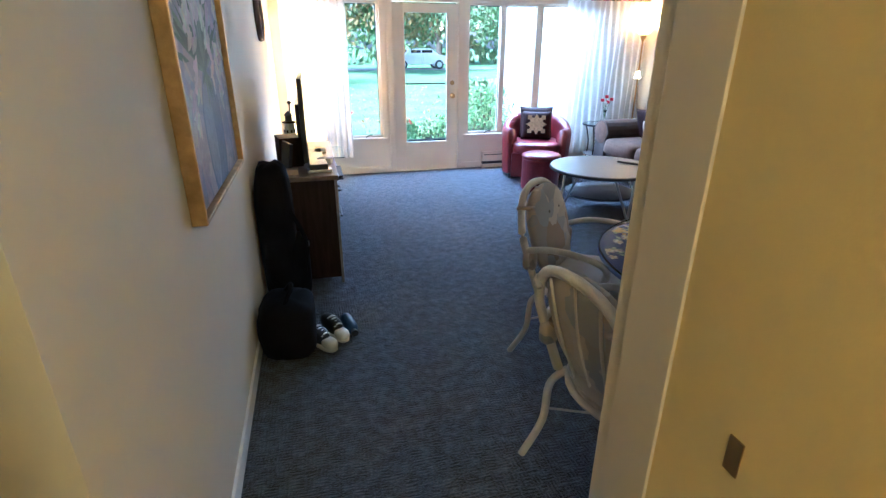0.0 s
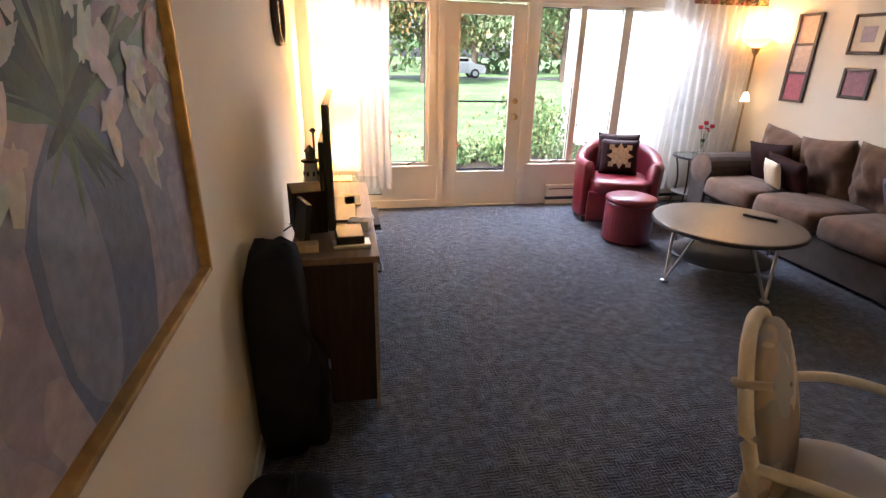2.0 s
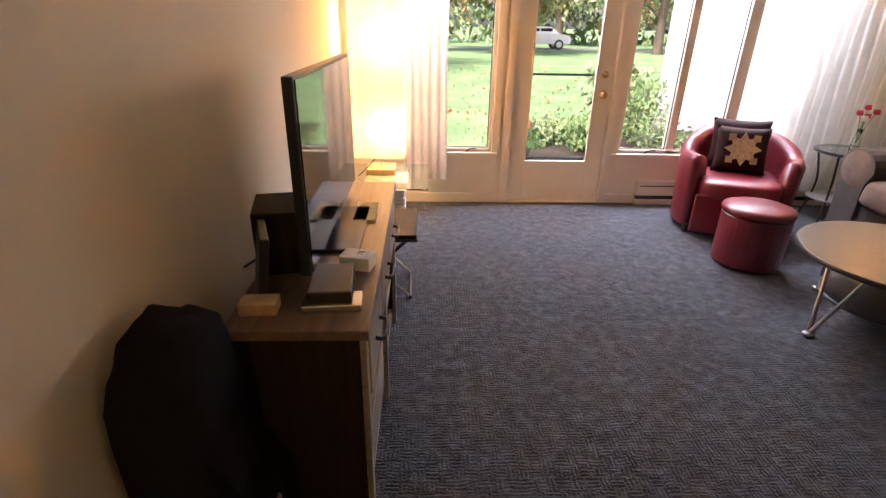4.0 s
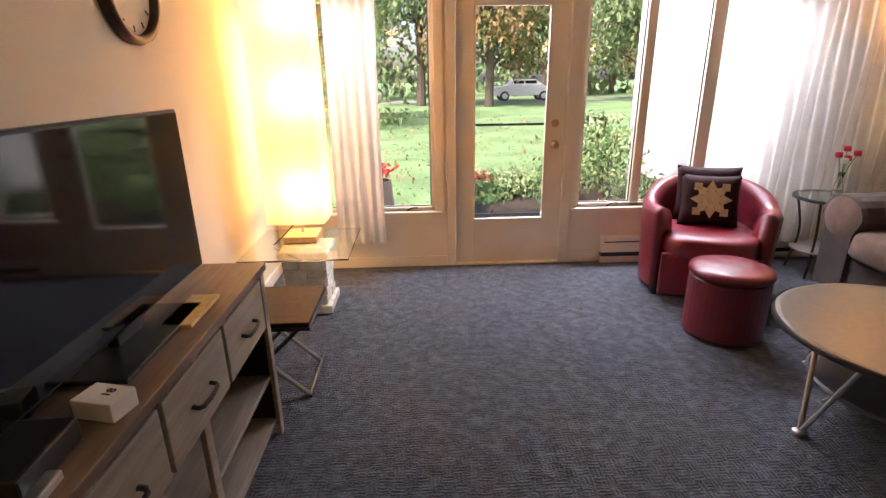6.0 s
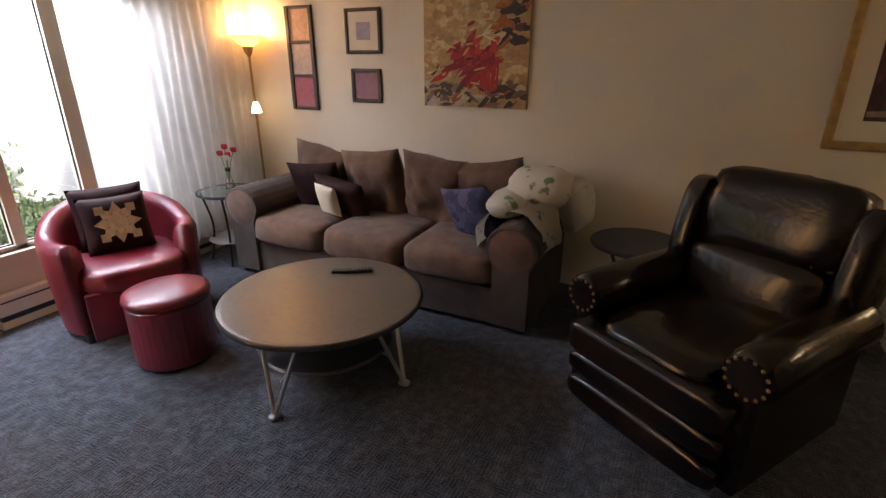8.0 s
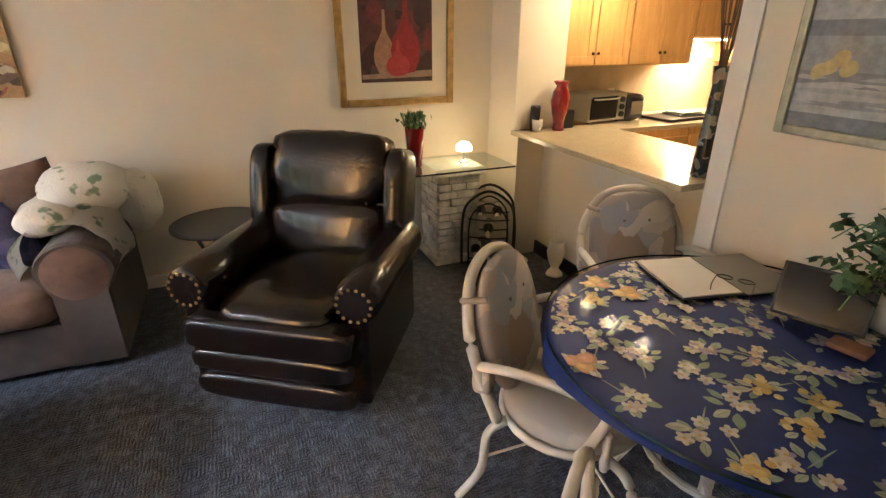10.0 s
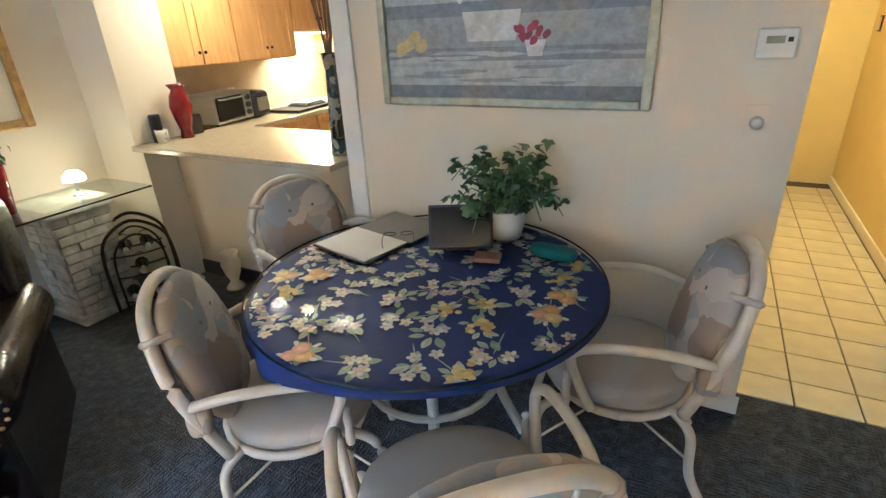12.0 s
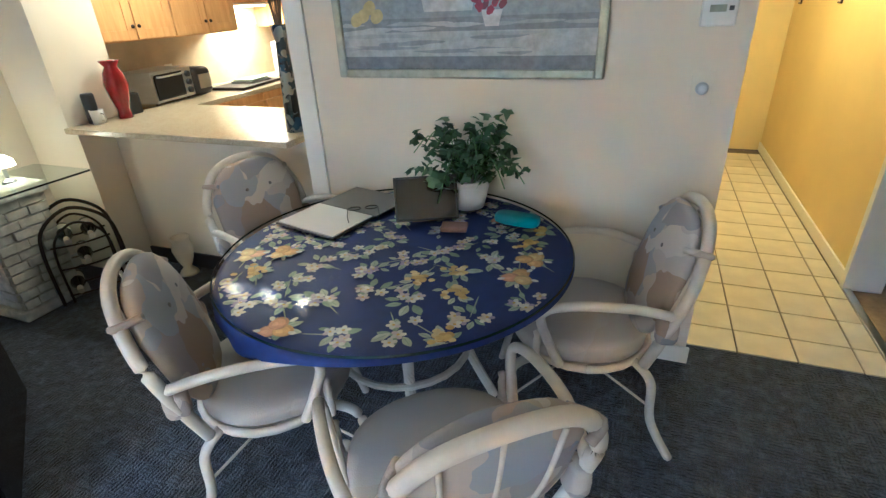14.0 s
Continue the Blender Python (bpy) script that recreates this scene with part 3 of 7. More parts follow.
def window(name, x0, x1, z0, z1, bars, label):
    w = struct(name, box(x0, YW + 0.02, z0, x0 + 0.03, YW + 0.10, z1, 0.004), M["trim"], label, "window")
    for a, b in ((x1 - 0.03, x1), *bars):
        part("window_frame", box(a, YW + 0.02, z0, b, YW + 0.10, z1, 0.004), M["trim"], w)
    part("window_frame", box(x0, YW + 0.02, z1 - 0.03, x1, YW + 0.099, z1, 0.004), M["trim"], w)
    part("window_frame", box(x0, YW + 0.02, z0, x1, YW + 0.099, z0 + 0.03, 0.004), M["trim"], w)
    part("window_sill", box(x0 - 0.05, YW - 0.035, z0 - 0.028, x1 + 0.05, YW + 0.03, z0, 0.005), M["trim"], w)
    part("apron", box(x0 - 0.03, YW - 0.014, z0 - 0.085, x1 + 0.03, YW - 0.001, z0 - 0.03, 0.003), M["trim"], w)
    edges = [x0 + 0.03] + [v for b in bars for v in b] + [x1 - 0.03]
    for a, b in zip(edges[::2], edges[1::2]):
        p = part("pane", box(a, YW + 0.055, z0 + 0.03, b, YW + 0.061, z1 - 0.03), M["glass"], w, "clear window pane")
        p.visible_shadow = False
        for s in (a, b - 0.008):
            part("gasket", box(s, YW + 0.044, z0 + 0.03, s + 0.008, YW + 0.052, z1 - 0.03), M["dark"], w, "dark rubber gasket")
        part("gasket", box(a, YW + 0.044, z0 + 0.03, b, YW + 0.053, z0 + 0.038), M["dark"], w, "dark rubber gasket")
        part("gasket", box(a, YW + 0.044, z1 - 0.038, b, YW + 0.053, z1 - 0.03), M["dark"], w, "dark rubber gasket")
        part("crank_handle", tube([((a + b) / 2 + 0.02, YW + 0.01, z0 + 0.005), ((a + b) / 2 + 0.05, YW - 0.015, z0 + 0.03), ((a + b) / 2 + 0.10, YW - 0.02, z0 + 0.035)], 0.006), M["bronze"], w, "dark bronze casement crank")
    for a, b in ((x0 - 0.07, x0), (x1, x1 + 0.07)):
        part("casing", box(a, YW - 0.016, z0 - 0.0, b, YW - 0.002, z1 + 0.07, 0.004), M["trim"], w)
    part("casing", box(x0, YW - 0.016, z1, x1, YW - 0.002, z1 + 0.07, 0.004), M["trim"], w)
    return w


window("window_1", 1.20, 2.20, 0.46, 2.06, [(1.66, 1.75)], "tall casement window with cream frame half hidden by a curtain")
window("window_2", 3.32, 5.45, 0.46, 2.06, [(3.765, 3.835), (4.245, 4.345), (4.80, 4.88)], "row of tall casement windows with cream frames")

# garden door with a full glass light
d = struct("door_1", box(2.365, YW + 0.02, 0.01, 2.50, YW + 0.065, 2.04, 0.004), M["trim"], "closed cream garden door with tall glass light", "door")
part("stile", box(3.06, YW + 0.02, 0.01, 3.195, YW + 0.065, 2.04, 0.004), M["trim"], d)
part("rail", box(2.50, YW + 0.02, 0.01, 3.06, YW + 0.064, 0.37, 0.004), M["trim"], d)
part("rail", box(2.50, YW + 0.02, 1.95, 3.06, YW + 0.064, 2.04, 0.004), M["trim"], d)
p = part("pane", box(2.50, YW + 0.04, 0.37, 3.06, YW + 0.046, 1.95), M["glass"], d, "clear door pane")
p.visible_shadow = False
for a in (2.50, 3.048):
    part("glazing_bead", box(a, YW + 0.012, 0.37, a + 0.012, YW + 0.034, 1.95, 0.003), M["trim"], d)
for z in (0.37, 1.938):
    part("glazing_bead", box(2.512, YW + 0.012, z, 3.048, YW + 0.034, z + 0.012, 0.003), M["trim"], d)
part("storm_door_bar", box(2.50, YW + 0.10, 1.10, 3.06, YW + 0.115, 1.118), M["dark"], d, "dark bar of the outer storm door")
part("storm_door_foot", box(2.50, YW + 0.10, 0.37, 3.06, YW + 0.115, 0.40), M["dark"], d, "dark lower rail of the outer storm door")
kn = part("knob", moved(lathe([(0.0, 0.062), (0.022, 0.058), (0.03, 0.044), (0.026, 0.028), (0.012, 0.02), (0.012, 0.008), (0.033, 0.006), (0.033, 0), (0, 0)], 20), pose(3.125, YW + 0.02, 0.96, 90)), M["brass"], d, "aged brass door knob", True)
part("deadbolt", moved(lathe([(0.0, 0.024), (0.024, 0.02), (0.03, 0.0), (0, 0)], 20), pose(3.125, YW + 0.02, 1.12, 90)), M["brass"], d, "aged brass deadbolt", True)
for a in (2.29, 3.20):
    struct("trim_door", box(a, YW - 0.018, 0, a + 0.07, YW - 0.001, 2.13, 0.004), M["trim"], "cream door casing", "trim")
struct("trim_door", box(2.36, YW - 0.018, 2.06, 3.20, YW - 0.001, 2.13, 0.004), M["trim"], "cream door casing", "trim")
struct("sill_door", box(2.36, YW - 0.02, 0, 3.20, YW + 0.15, 0.012, 0.003), M["trim"], "painted door sill", "trim")
for a, b in ((XL + 0.014, 2.29), (3.27, 3.52)):
    struct("baseboard", box(a, YW - 0.014, 0, b, YW, 0.085, 0.004), M["trim"], "cream painted baseboard", "baseboard")

hb = thing("baseboard_heater", "long cream metal baseboard heater under the windows", "heater", pose(0, 0, 0))
part("cover", box(3.54, YW - 0.065, 0.09, 5.78, YW - 0.002, 0.22, 0.006), M["trim"], hb)
part("base", box(3.54, YW - 0.055, 0.0, 5.78, YW - 0.002, 0.05, 0.004), M["trim"], hb)
part("fin_bank", box(3.55, YW - 0.045, 0.05, 5.69, YW - 0.004, 0.09), M["dark"], hb, "dark heater slot")
part("slot", box(3.56, YW - 0.068, 0.175, 5.68, YW - 0.0655, 0.185), M["dark"], hb, "dark upper slot")

# ---- outside ----
struct("ground", box(-150, YW + 0.15, -0.3, 150, 220, -0.08), M["grass"], "green lawn with fallen leaves", "ground")
struct("pavement", box(-0.5, YW + 0.15, -0.079, 4.9, 7.25, -0.03, 0.01), M["concrete"], "pale concrete patio slab", "patio")
struct("road", box(-80, 36.8, -0.079, 80, 39.6, -0.06), M["asphalt"], "pale path across the lawn", "path")
struct("ground_bed", box(2.7, 7.3, -0.079, 4.9, 9.6, -0.05), M["soil"], "dark planting bed", "ground")
me = leaves(5200, lambda g: (g.uniform(-5, 9), 7.3 + 14 * g.random() ** 1.6, -0.07), 0.05, 5)
tagged(part_mesh("grass_blades", me, M["blade"], None, "short green lawn grass", "stuff"), category="grass")
me = leaves(900, lambda g: (g.uniform(-5, 7), 7.3 + 16 * g.random() ** 1.4, -0.05), 0.09, 6)
tagged(part_mesh("fallen_leaves", me, M["leaflitter"], None, "brown leaves fallen on the lawn", "stuff"), category="leaves")

wing = thing("house_wing", "white clapboard wing of the house beyond the patio", "house", pose(0, 0, 0))
part("wall", box(4.93, YW + 0.15, -0.1, 8.5, 8.4, 3.2), M["siding"], wing)
part("roof", box(4.7, YW + 0.15, 3.2, 8.7, 8.7, 3.35), M["bark"], wing, "dark eaves")
sid = mesh_of("clapboard", box(-0.018, YW + 0.16, 0, 0, 8.42, 0.135), M["siding"])
for k in range(24):
    o = new("clapboard", sid)
    o.parent = wing
    o.matrix_basis = pose(4.935, 0, -0.08 + 0.137 * k, 0, -4, 0)


def tree(name, h, r, leafmat, seed, count, size, label, droop=0.0):
    t = thing(name, label, "tree")
    rng = random.Random(seed)
    bm = tube([(0, 0, -0.2), (0.05, 0, h * 0.3), (-0.1, 0.05, h * 0.6), (0.05, 0, h * 0.85)], lambda u: 0.035 * h * (1 - 0.75 * u), 10)
    part("trunk", bm, M["bark"], t)
    tips = []
    for k in range(9):
        a, z = k * 2.4 + rng.random(), h * (0.20 + 0.07 * k)
        e = (r * 0.8 * math.cos(a), r * 0.8 * math.sin(a), z + h * 0.16 * (1 - 2 * droop))
        part("limb", tube([(0, 0, z), (e[0] * 0.5, e[1] * 0.5, z + h * 0.12), e], lambda u: 0.012 * h * (1 - 0.8 * u), 6), M["bark"], t)
        tips.append(e)
    tips += [(r * 0.5 * rng.uniform(-1, 1), r * 0.5 * rng.uniform(-1, 1), h * rng.uniform(0.6, 1.0)) for _ in range(6)]

    def place(g):
        c = tips[g.integers(len(tips))]
        q = g.normal(0, 1, 3) * r * 0.27
        return (c[0] + q[0], c[1] + q[1], max(0.13 * h * (1 - droop), c[2] + q[2] * 0.8 - droop * abs(g.normal()) * h * 0.3))

    part_mesh("crown", leaves(count, place, size, seed), leafmat, t, kind="stuff")
    return t


t1 = tree("tree", 9, 3.4, M["tree"], 1, 6500, 0.34, "green broadleaf tree at the lawn's edge")
t1.matrix_basis = pose(2.2, 33, 0)
for k, (x, y) in enumerate(((-9, 34), (-16, 43), (12.5, 45), (16, 34), (24, 41), (-25, 44), (33, 46))):
    copy_thing(t1, pose(x, y, 0, 0, 0, 47 * k))
t2 = tree("tree", 8, 3.0, M["tree2"], 2, 5500, 0.32, "tree in yellow and rusty autumn leaf on the lawn")
t2.matrix_basis = pose(6.0, 31, 0)
for k, (x, y) in enumerate(((-3.5, 42), (13, 47), (-12, 50), (20, 50))):
    copy_thing(t2, pose(x, y, 0, 0, 0, 80 * k))
t3 = tree("willow_tree", 9, 3.2, M["shrub"], 3, 6000, 0.22, "drooping pale green willow on the lawn", 0.85)
t3.matrix_basis = pose(-2.2, 20, 0)
me = leaves(5000, lambda g: (g.uniform(-60, 70), g.uniform(46, 56), 4.2 * g.random() * (0.7 + 0.3 * g.random())), 0.8, 9)
tagged(part_mesh("far_woods", me, M["tree"], None, "dark green belt of far woods", "stuff"), category="woods")


def shrub(x, y, r, h, seed, leafmat="shrub", name="shrub", label="leafy green garden shrub beside the patio", size=0.07, count=900):
    t = thing(name, label, "plant", pose(x, y, -0.06))
    for k in range(5):
        a = k * 1.3 + seed
        part("stem", tube([(0, 0, 0), (0.3 * r * math.cos(a), 0.3 * r * math.sin(a), h * 0.5), (0.6 * r * math.cos(a), 0.6 * r * math.sin(a), h * 0.85)], 0.008, 5, 3), M["bark"], t)
    part_mesh("foliage", leaves(count, lambda g: (r * 0.5 * g.normal(), r * 0.5 * g.normal(), h * (0.12 + 0.8 * g.random() ** 0.8) ), size, seed), M[leafmat], t, kind="stuff")
    return t


shrub(4.45, 7.9, 0.4, 1.0, 11)
shrub(3.75, 7.8, 0.35, 0.45, 12)
shrub(4.5, 6.9, 0.3, 0.5, 13, "tree")
shrub(3.3, 8.3, 0.4, 0.35, 14, "tree")
shrub(2.9, 8.0, 0.35, 0.3, 15)
shrub(4.45, 8.8, 0.4, 1.1, 16, "tree", size=0.12)
car = thing("parked_car", "white car parked beyond the lawn", "car", pose(9.3, 38.2, -0.06))
b = bmesh.new()
outline = [(-2.1, 0.35), (-2.15, 0.75), (-1.9, 0.92), (-1.2, 0.98), (-0.7, 1.40), (0.75, 1.42), (1.35, 1.0), (2.05, 0.88), (2.15, 0.6), (2.1, 0.35)]
sides = [[b.verts.new((x, y * (0.82 if z > 1.1 else 1.0), z)) for x, z in outline] for y in (-0.85, 0.85)]
for k in range(len(outline)):
    b.faces.new((sides[0][k], sides[0][k - 1], sides[1][k - 1], sides[1][k]))
b.faces.new(sides[0])
b.faces.new(sides[1][::-1])
body = part("body", b, M["siding"], car)
for x0, x1 in ((-0.75, -0.02), (0.06, 0.85)):
    part("window", box(x0, -0.80, 1.02, x1, -0.72, 1.32, 0.02), M["screen"], body, "dark side window")
for x in (-1.35, 1.35):
    for y in (-0.80, 0.80):
        wh = part("tyre", moved(lathe([(0, -0.1), (0.26, -0.1), (0.32, -0.07), (0.32, 0.07), (0.26, 0.1), (0, 0.1)], 20), pose(x, y, 0.32, 90)), M["dark"], car)
        part("rim", moved(lathe([(0, -0.108), (0.19, -0.106), (0.19, 0.106), (0, 0.108)], 16), pose(x, y, 0.32, 90)), M["metal"], wh)


fp = thing("flower_pot", "dark plastic pot with green leaves and red flowers on the patio", "plant pot", pose(2.72, 6.95, -0.03))
part("pot", lathe([(0, 0), (0.10, 0), (0.13, 0.2), (0.14, 0.2), (0.14, 0.23), (0.12, 0.23), (0.11, 0.19), (0, 0.19)], 20), M["dark"], fp, smooth=False)
part_mesh("foliage", leaves(260, lambda g: (0.10 * g.normal(), 0.10 * g.normal(), 0.22 + 0.25 * g.random()), 0.09, 21), M["shrub"], fp, kind="stuff")
part_mesh("flowers", leaves(30, lambda g: (0.08 * g.normal(), 0.08 * g.normal(), 0.42 + 0.12 * g.random()), 0.06, 22), paint("red_petal", (0.5, 0.03, 0.03)), fp, kind="stuff")
ur = thing("patio_planter", "tall dark wooden planter with red flowers on the patio", "planter", pose(1.70, 6.15, -0.03))
part("barrel", lathe([(0, 0), (0.13, 0), (0.15, 0.3), (0.12, 0.62), (0.10, 0.62), (0.10, 0.58), (0, 0.58)], 14), M["bark"], ur)
part_mesh("flowers", leaves(70, lambda g: (0.07 * g.normal(), 0.07 * g.normal(), 0.66 + 0.08 * g.random()), 0.06, 23), M["red_petal"], ur, kind="stuff")

# ---- curtains ----
def curtain(name, x0, x1, z0, z1, y, folds, depth, material, label, seed):
    bm = bmesh.new()
    n, rows = folds * 10, 14
    grid = []
    for j in range(rows + 1):
        v = j / rows
        line = []
        for i in range(n + 1):
            u = i / n
            amp = depth * (0.55 + 0.45 * v) * (1 + 0.4 * noise.noise(Vector((u * folds * 0.7, seed, 0))))
            x = x0 + (x1 - x0) * (u + 0.012 * math.sin(7 * v + u * 20))
            line.append(bm.verts.new((x, y + amp * math.sin(2 * math.pi * folds * u + 0.5 * math.sin(3 * v + seed)), z1 + (z0 - z1) * v)))
        grid.append(line)
    for p, q in zip(grid, grid[1:]):
        for i in range(n):
            bm.faces.new((p[i], p[i + 1], q[i + 1], q[i]))
    t = thing(name, label, "curtain", pose(0, 0, 0))
    part("panel", bm, material, t, smooth=True)
    return t


c = curtain("curtain", 1.44, 1.80, 0.24, 2.22, 5.40, 5, 0.022, M["curtain"], "cream curtain gathered beside the window", 1)
part("rod", tube([(1.0, 5.42, 2.24), (2.0, 5.42, 2.24)], 0.012, n=1), M["bronze"], c)
c = curtain("curtain", 4.60, 5.79, 0.16, 2.22, 5.39, 13, 0.028, M["sheer"], "sheer white curtain backlit by the window", 2)
part("rod", tube([(4.5, 5.42, 2.24), (5.74, 5.42, 2.24)], 0.012, n=1), M["bronze"], c)
va = curtain("valance", 4.88, 5.74, 2.10, 2.34, 5.33, 9, 0.02, patch_mat("floral_valance_print", [(0.35, 0.02, 0.03), (0.55, 0.42, 0.12), (0.03, 0.03, 0.03), (0.55, 0.50, 0.40), (0.45, 0.08, 0.15), (0.10, 0.16, 0.05)], 22), "bright floral print valance above the sheer curtain", 3)

# ---- soft seating ----
def red_chair():
    t = thing("tub_chair", "red leather tub chair with rounded arms by the window", "chair", pose(4.08, 4.92, 0, 0, 0, -22) @ Matrix.Diagonal((1.1, 1.1, 1.06, 1)))
    bm = bmesh.new()
    n = 40
    rings = []
    for i in range(n + 1):
        a = radians(-38 + 256 * i / n)
        back = max(0.0, math.sin(a)) ** 0.8
        top = 0.58 + 0.15 * back
        ring = []
        for r, z in ((0.375, 0.05), (0.385, top * 0.5), (0.395, top - 0.05), (0.375, top - 0.008), (0.345, top), (0.31, top - 0.012), (0.285, top - 0.06), (0.27, 0.36), (0.27, 0.05)):
            ring.append(bm.verts.new((r * math.cos(a), r * math.sin(a) * 0.98, z)))
        rings.append(ring)
    for p, q in zip(rings, rings[1:]):
        for k in range(len(p) - 1):
            bm.faces.new((p[k], q[k], q[k + 1], p[k + 1]))
    bm.faces.new(rings[0])
    bm.faces.new(rings[-1][::-1])
    part("shell", bm, M["red"], t, smooth=True)
    part("seat", puff((0, -0.06, 0.36), (0.27, 0.30, 0.08), 0.4, 0.6, 0.01), M["red"], t, "red leather seat cushion", True)
    part("front_panel", box(-0.27, -0.33, 0.04, 0.27, -0.28, 0.32, 0.015), M["red"], t)
    for x, y in ((-0.28, -0.22), (0.28, -0.22), (-0.2, 0.28), (0.2, 0.28)):
        part("foot", lathe([(0, 0), (0.02, 0), (0.025, 0.06), (0, 0.06)], 10, at=(x, y, 0)), M["dark"], t)
    return t


red_chair()
o = thing("footstool", "round red leather footstool before the tub chair", "stool", pose(3.85, 4.23, 0))
part("drum", lathe([(0, 0.012), (0.205, 0.012), (0.215, 0.03), (0.215, 0.36), (0.205, 0.372), (0, 0.372)], 36), M["red"], o, smooth=False)
part("cushion", lathe([(0, 0.372), (0.215, 0.374), (0.224, 0.39), (0.218, 0.41), (0.18, 0.424), (0.09, 0.432), (0, 0.434)], 36), M["red"], o, "padded red leather lid", True)
for a in range(3):
    part("foot", lathe([(0, 0), (0.018, 0), (0.018, 0.014), (0, 0.014)], 8, at=(0.16 * math.cos(a * 2.1), 0.16 * math.sin(a * 2.1), 0)), M["dark"], o)


def throw_pillow(label, w, h, t, material, m, group="", deco=None):
    p = thing("throw_pillow", label, "pillow", m, group)
    part("cover", pillow(w, h, t), material, p, smooth=True)
    return p


throw_pillow("dark brown velvet throw pillow on the tub chair", 0.42, 0.40, 0.13, M["brownpillow"], pose(4.12, 5.05, 0.65, -14, 0, -22))
tp = throw_pillow("throw pillow with cream and brown geometric star pattern", 0.38, 0.36, 0.13, M["brownpillow"], pose(4.08, 4.94, 0.63, -18, 0, -22))
star = Daubs(0.0001, 0.0)
for k in range(8):
    a = k * math.pi / 4
    star.add((0.55, 0.42, 0.26), blob(0.075 * math.cos(a), 0.075 * math.sin(a), 0.055, 0.032, a, 4, 0, k))
for k in range(4):
    a = k * math.pi / 2 + math.pi / 4
    star.add((0.48, 0.36, 0.22), blob(0.12 * math.cos(a), 0.12 * math.sin(a), 0.035, 0.035, a, 4, 0, k))
star.add((0.55, 0.42, 0.26), blob(0, 0, 0.06, 0.06, 0, 8, 0, 2))
star.done("star_patch", tp, pose(0, -0.071, 0, 90), "cream woven star")


SOFA = pose(0.10, 3.68 - 3.65 * 1.05, 0) @ Matrix.Diagonal((1, 1.05, 1.04, 1))


def on_sofa(x, y, z, rx, ry, rz):
    return pose(x + 0.10, 3.68 + (y - 3.65) * 1.05, z * 1.04, rx, ry, rz)


def sofa():
    t = thing("sofa", "taupe microsuede three-seat sofa with rolled arms", "sofa", SOFA)
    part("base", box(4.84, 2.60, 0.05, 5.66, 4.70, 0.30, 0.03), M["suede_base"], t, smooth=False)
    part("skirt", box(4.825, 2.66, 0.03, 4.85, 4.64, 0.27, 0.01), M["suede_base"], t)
    for k in range(3):
        y = 3.02 + 0.63 * k
        part("seat_cushion", puff((5.10, y, 0.375), (0.345, 0.318, 0.105), 0.42, 0.35, 0.035), M["suede"], t, smooth=True)
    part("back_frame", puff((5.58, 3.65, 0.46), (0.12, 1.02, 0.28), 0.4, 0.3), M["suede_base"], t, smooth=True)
    for y, rz in ((2.62, 0), (4.68, 0)):
        b = bmesh.new()
        rings = []
        for x in (4.80, 4.83, 5.0, 5.3, 5.66):
            sc = 0.95 if x == 4.80 else 1.0
            ring = []
            for k in range(20):
                a = 2 * math.pi * k / 20
                yy, zz = 0.165 * math.cos(a), 0.15 * math.sin(a)
                if math.sin(a) < -0.25:
                    yy, zz = 0.115 * math.copysign(1, math.cos(a)) * min(1, abs(math.cos(a)) * 3), -0.48 if math.sin(a) < -0.5 else -0.1
                ring.append(b.verts.new((x, y + yy * sc, 0.52 + zz * (sc if zz > 0 else 1))))
            rings.append(ring)
        for p, q in zip(rings, rings[1:]):
            for k in range(20):
                b.faces.new((p[k], p[(k + 1) % 20], q[(k + 1) % 20], q[k]))
        b.faces.new(rings[0])
        b.faces.new(rings[-1][::-1])
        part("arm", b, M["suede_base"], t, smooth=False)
        part("arm_front", moved(lathe([(0, 0.012), (0.115, 0.01), (0.14, 0.0)], 24), pose(4.803, y, 0.52, 0, -90, 0)), M["suede"], t, smooth=True)
    for k, (y, tilt) in enumerate(((2.94, 9), (3.38, -6), (3.86, 5), (4.34, -10))):
        ob = part("back_pillow", pillow(0.50, 0.56, 0.26, 0.16), M["suede"], t, smooth=True)
        ob.matrix_basis = pose(5.40, y, 0.66, -14, tilt, 90)
    for y in (2.7, 4.6):
        for x in (4.9, 5.6):
            part("foot", lathe([(0, 0), (0.025, 0), (0.03, 0.06), (0, 0.06)], 10, at=(x, y, 0)), M["dark"], t)


sofa()
throw_pillow("dark brown velvet throw pillow on the sofa", 0.46, 0.40, 0.14, M["brownpillow"], on_sofa(5.24, 4.30, 0.64, -16, 4, 96))
throw_pillow("dark brown velvet throw pillow on the sofa", 0.48, 0.32, 0.13, M["brownpillow"], on_sofa(5.16, 4.02, 0.60, -22, -5, 84))
tp = throw_pillow("small white pillow with dark line print", 0.19, 0.26, 0.08, M["cream"], on_sofa(5.03, 4.05, 0.60, -20, -6, 84))
ln = Daubs(0.0003, 0.0)
for k in range(7):
    ln.add((0.05, 0.04, 0.04), blob(-0.06 + 0.02 * k, 0.015 * (k % 3) - 0.02, 0.075, 0.0035, 1.2 + 0.3 * (k % 3), 8, 0.2, k))
ln.done("line_print", tp, pose(0, -0.045, 0, 90))
throw_pillow("navy printed throw pillow on the sofa", 0.42, 0.40, 0.14, M["navy"], on_sofa(5.12, 2.98, 0.62, -20, 12, 70))

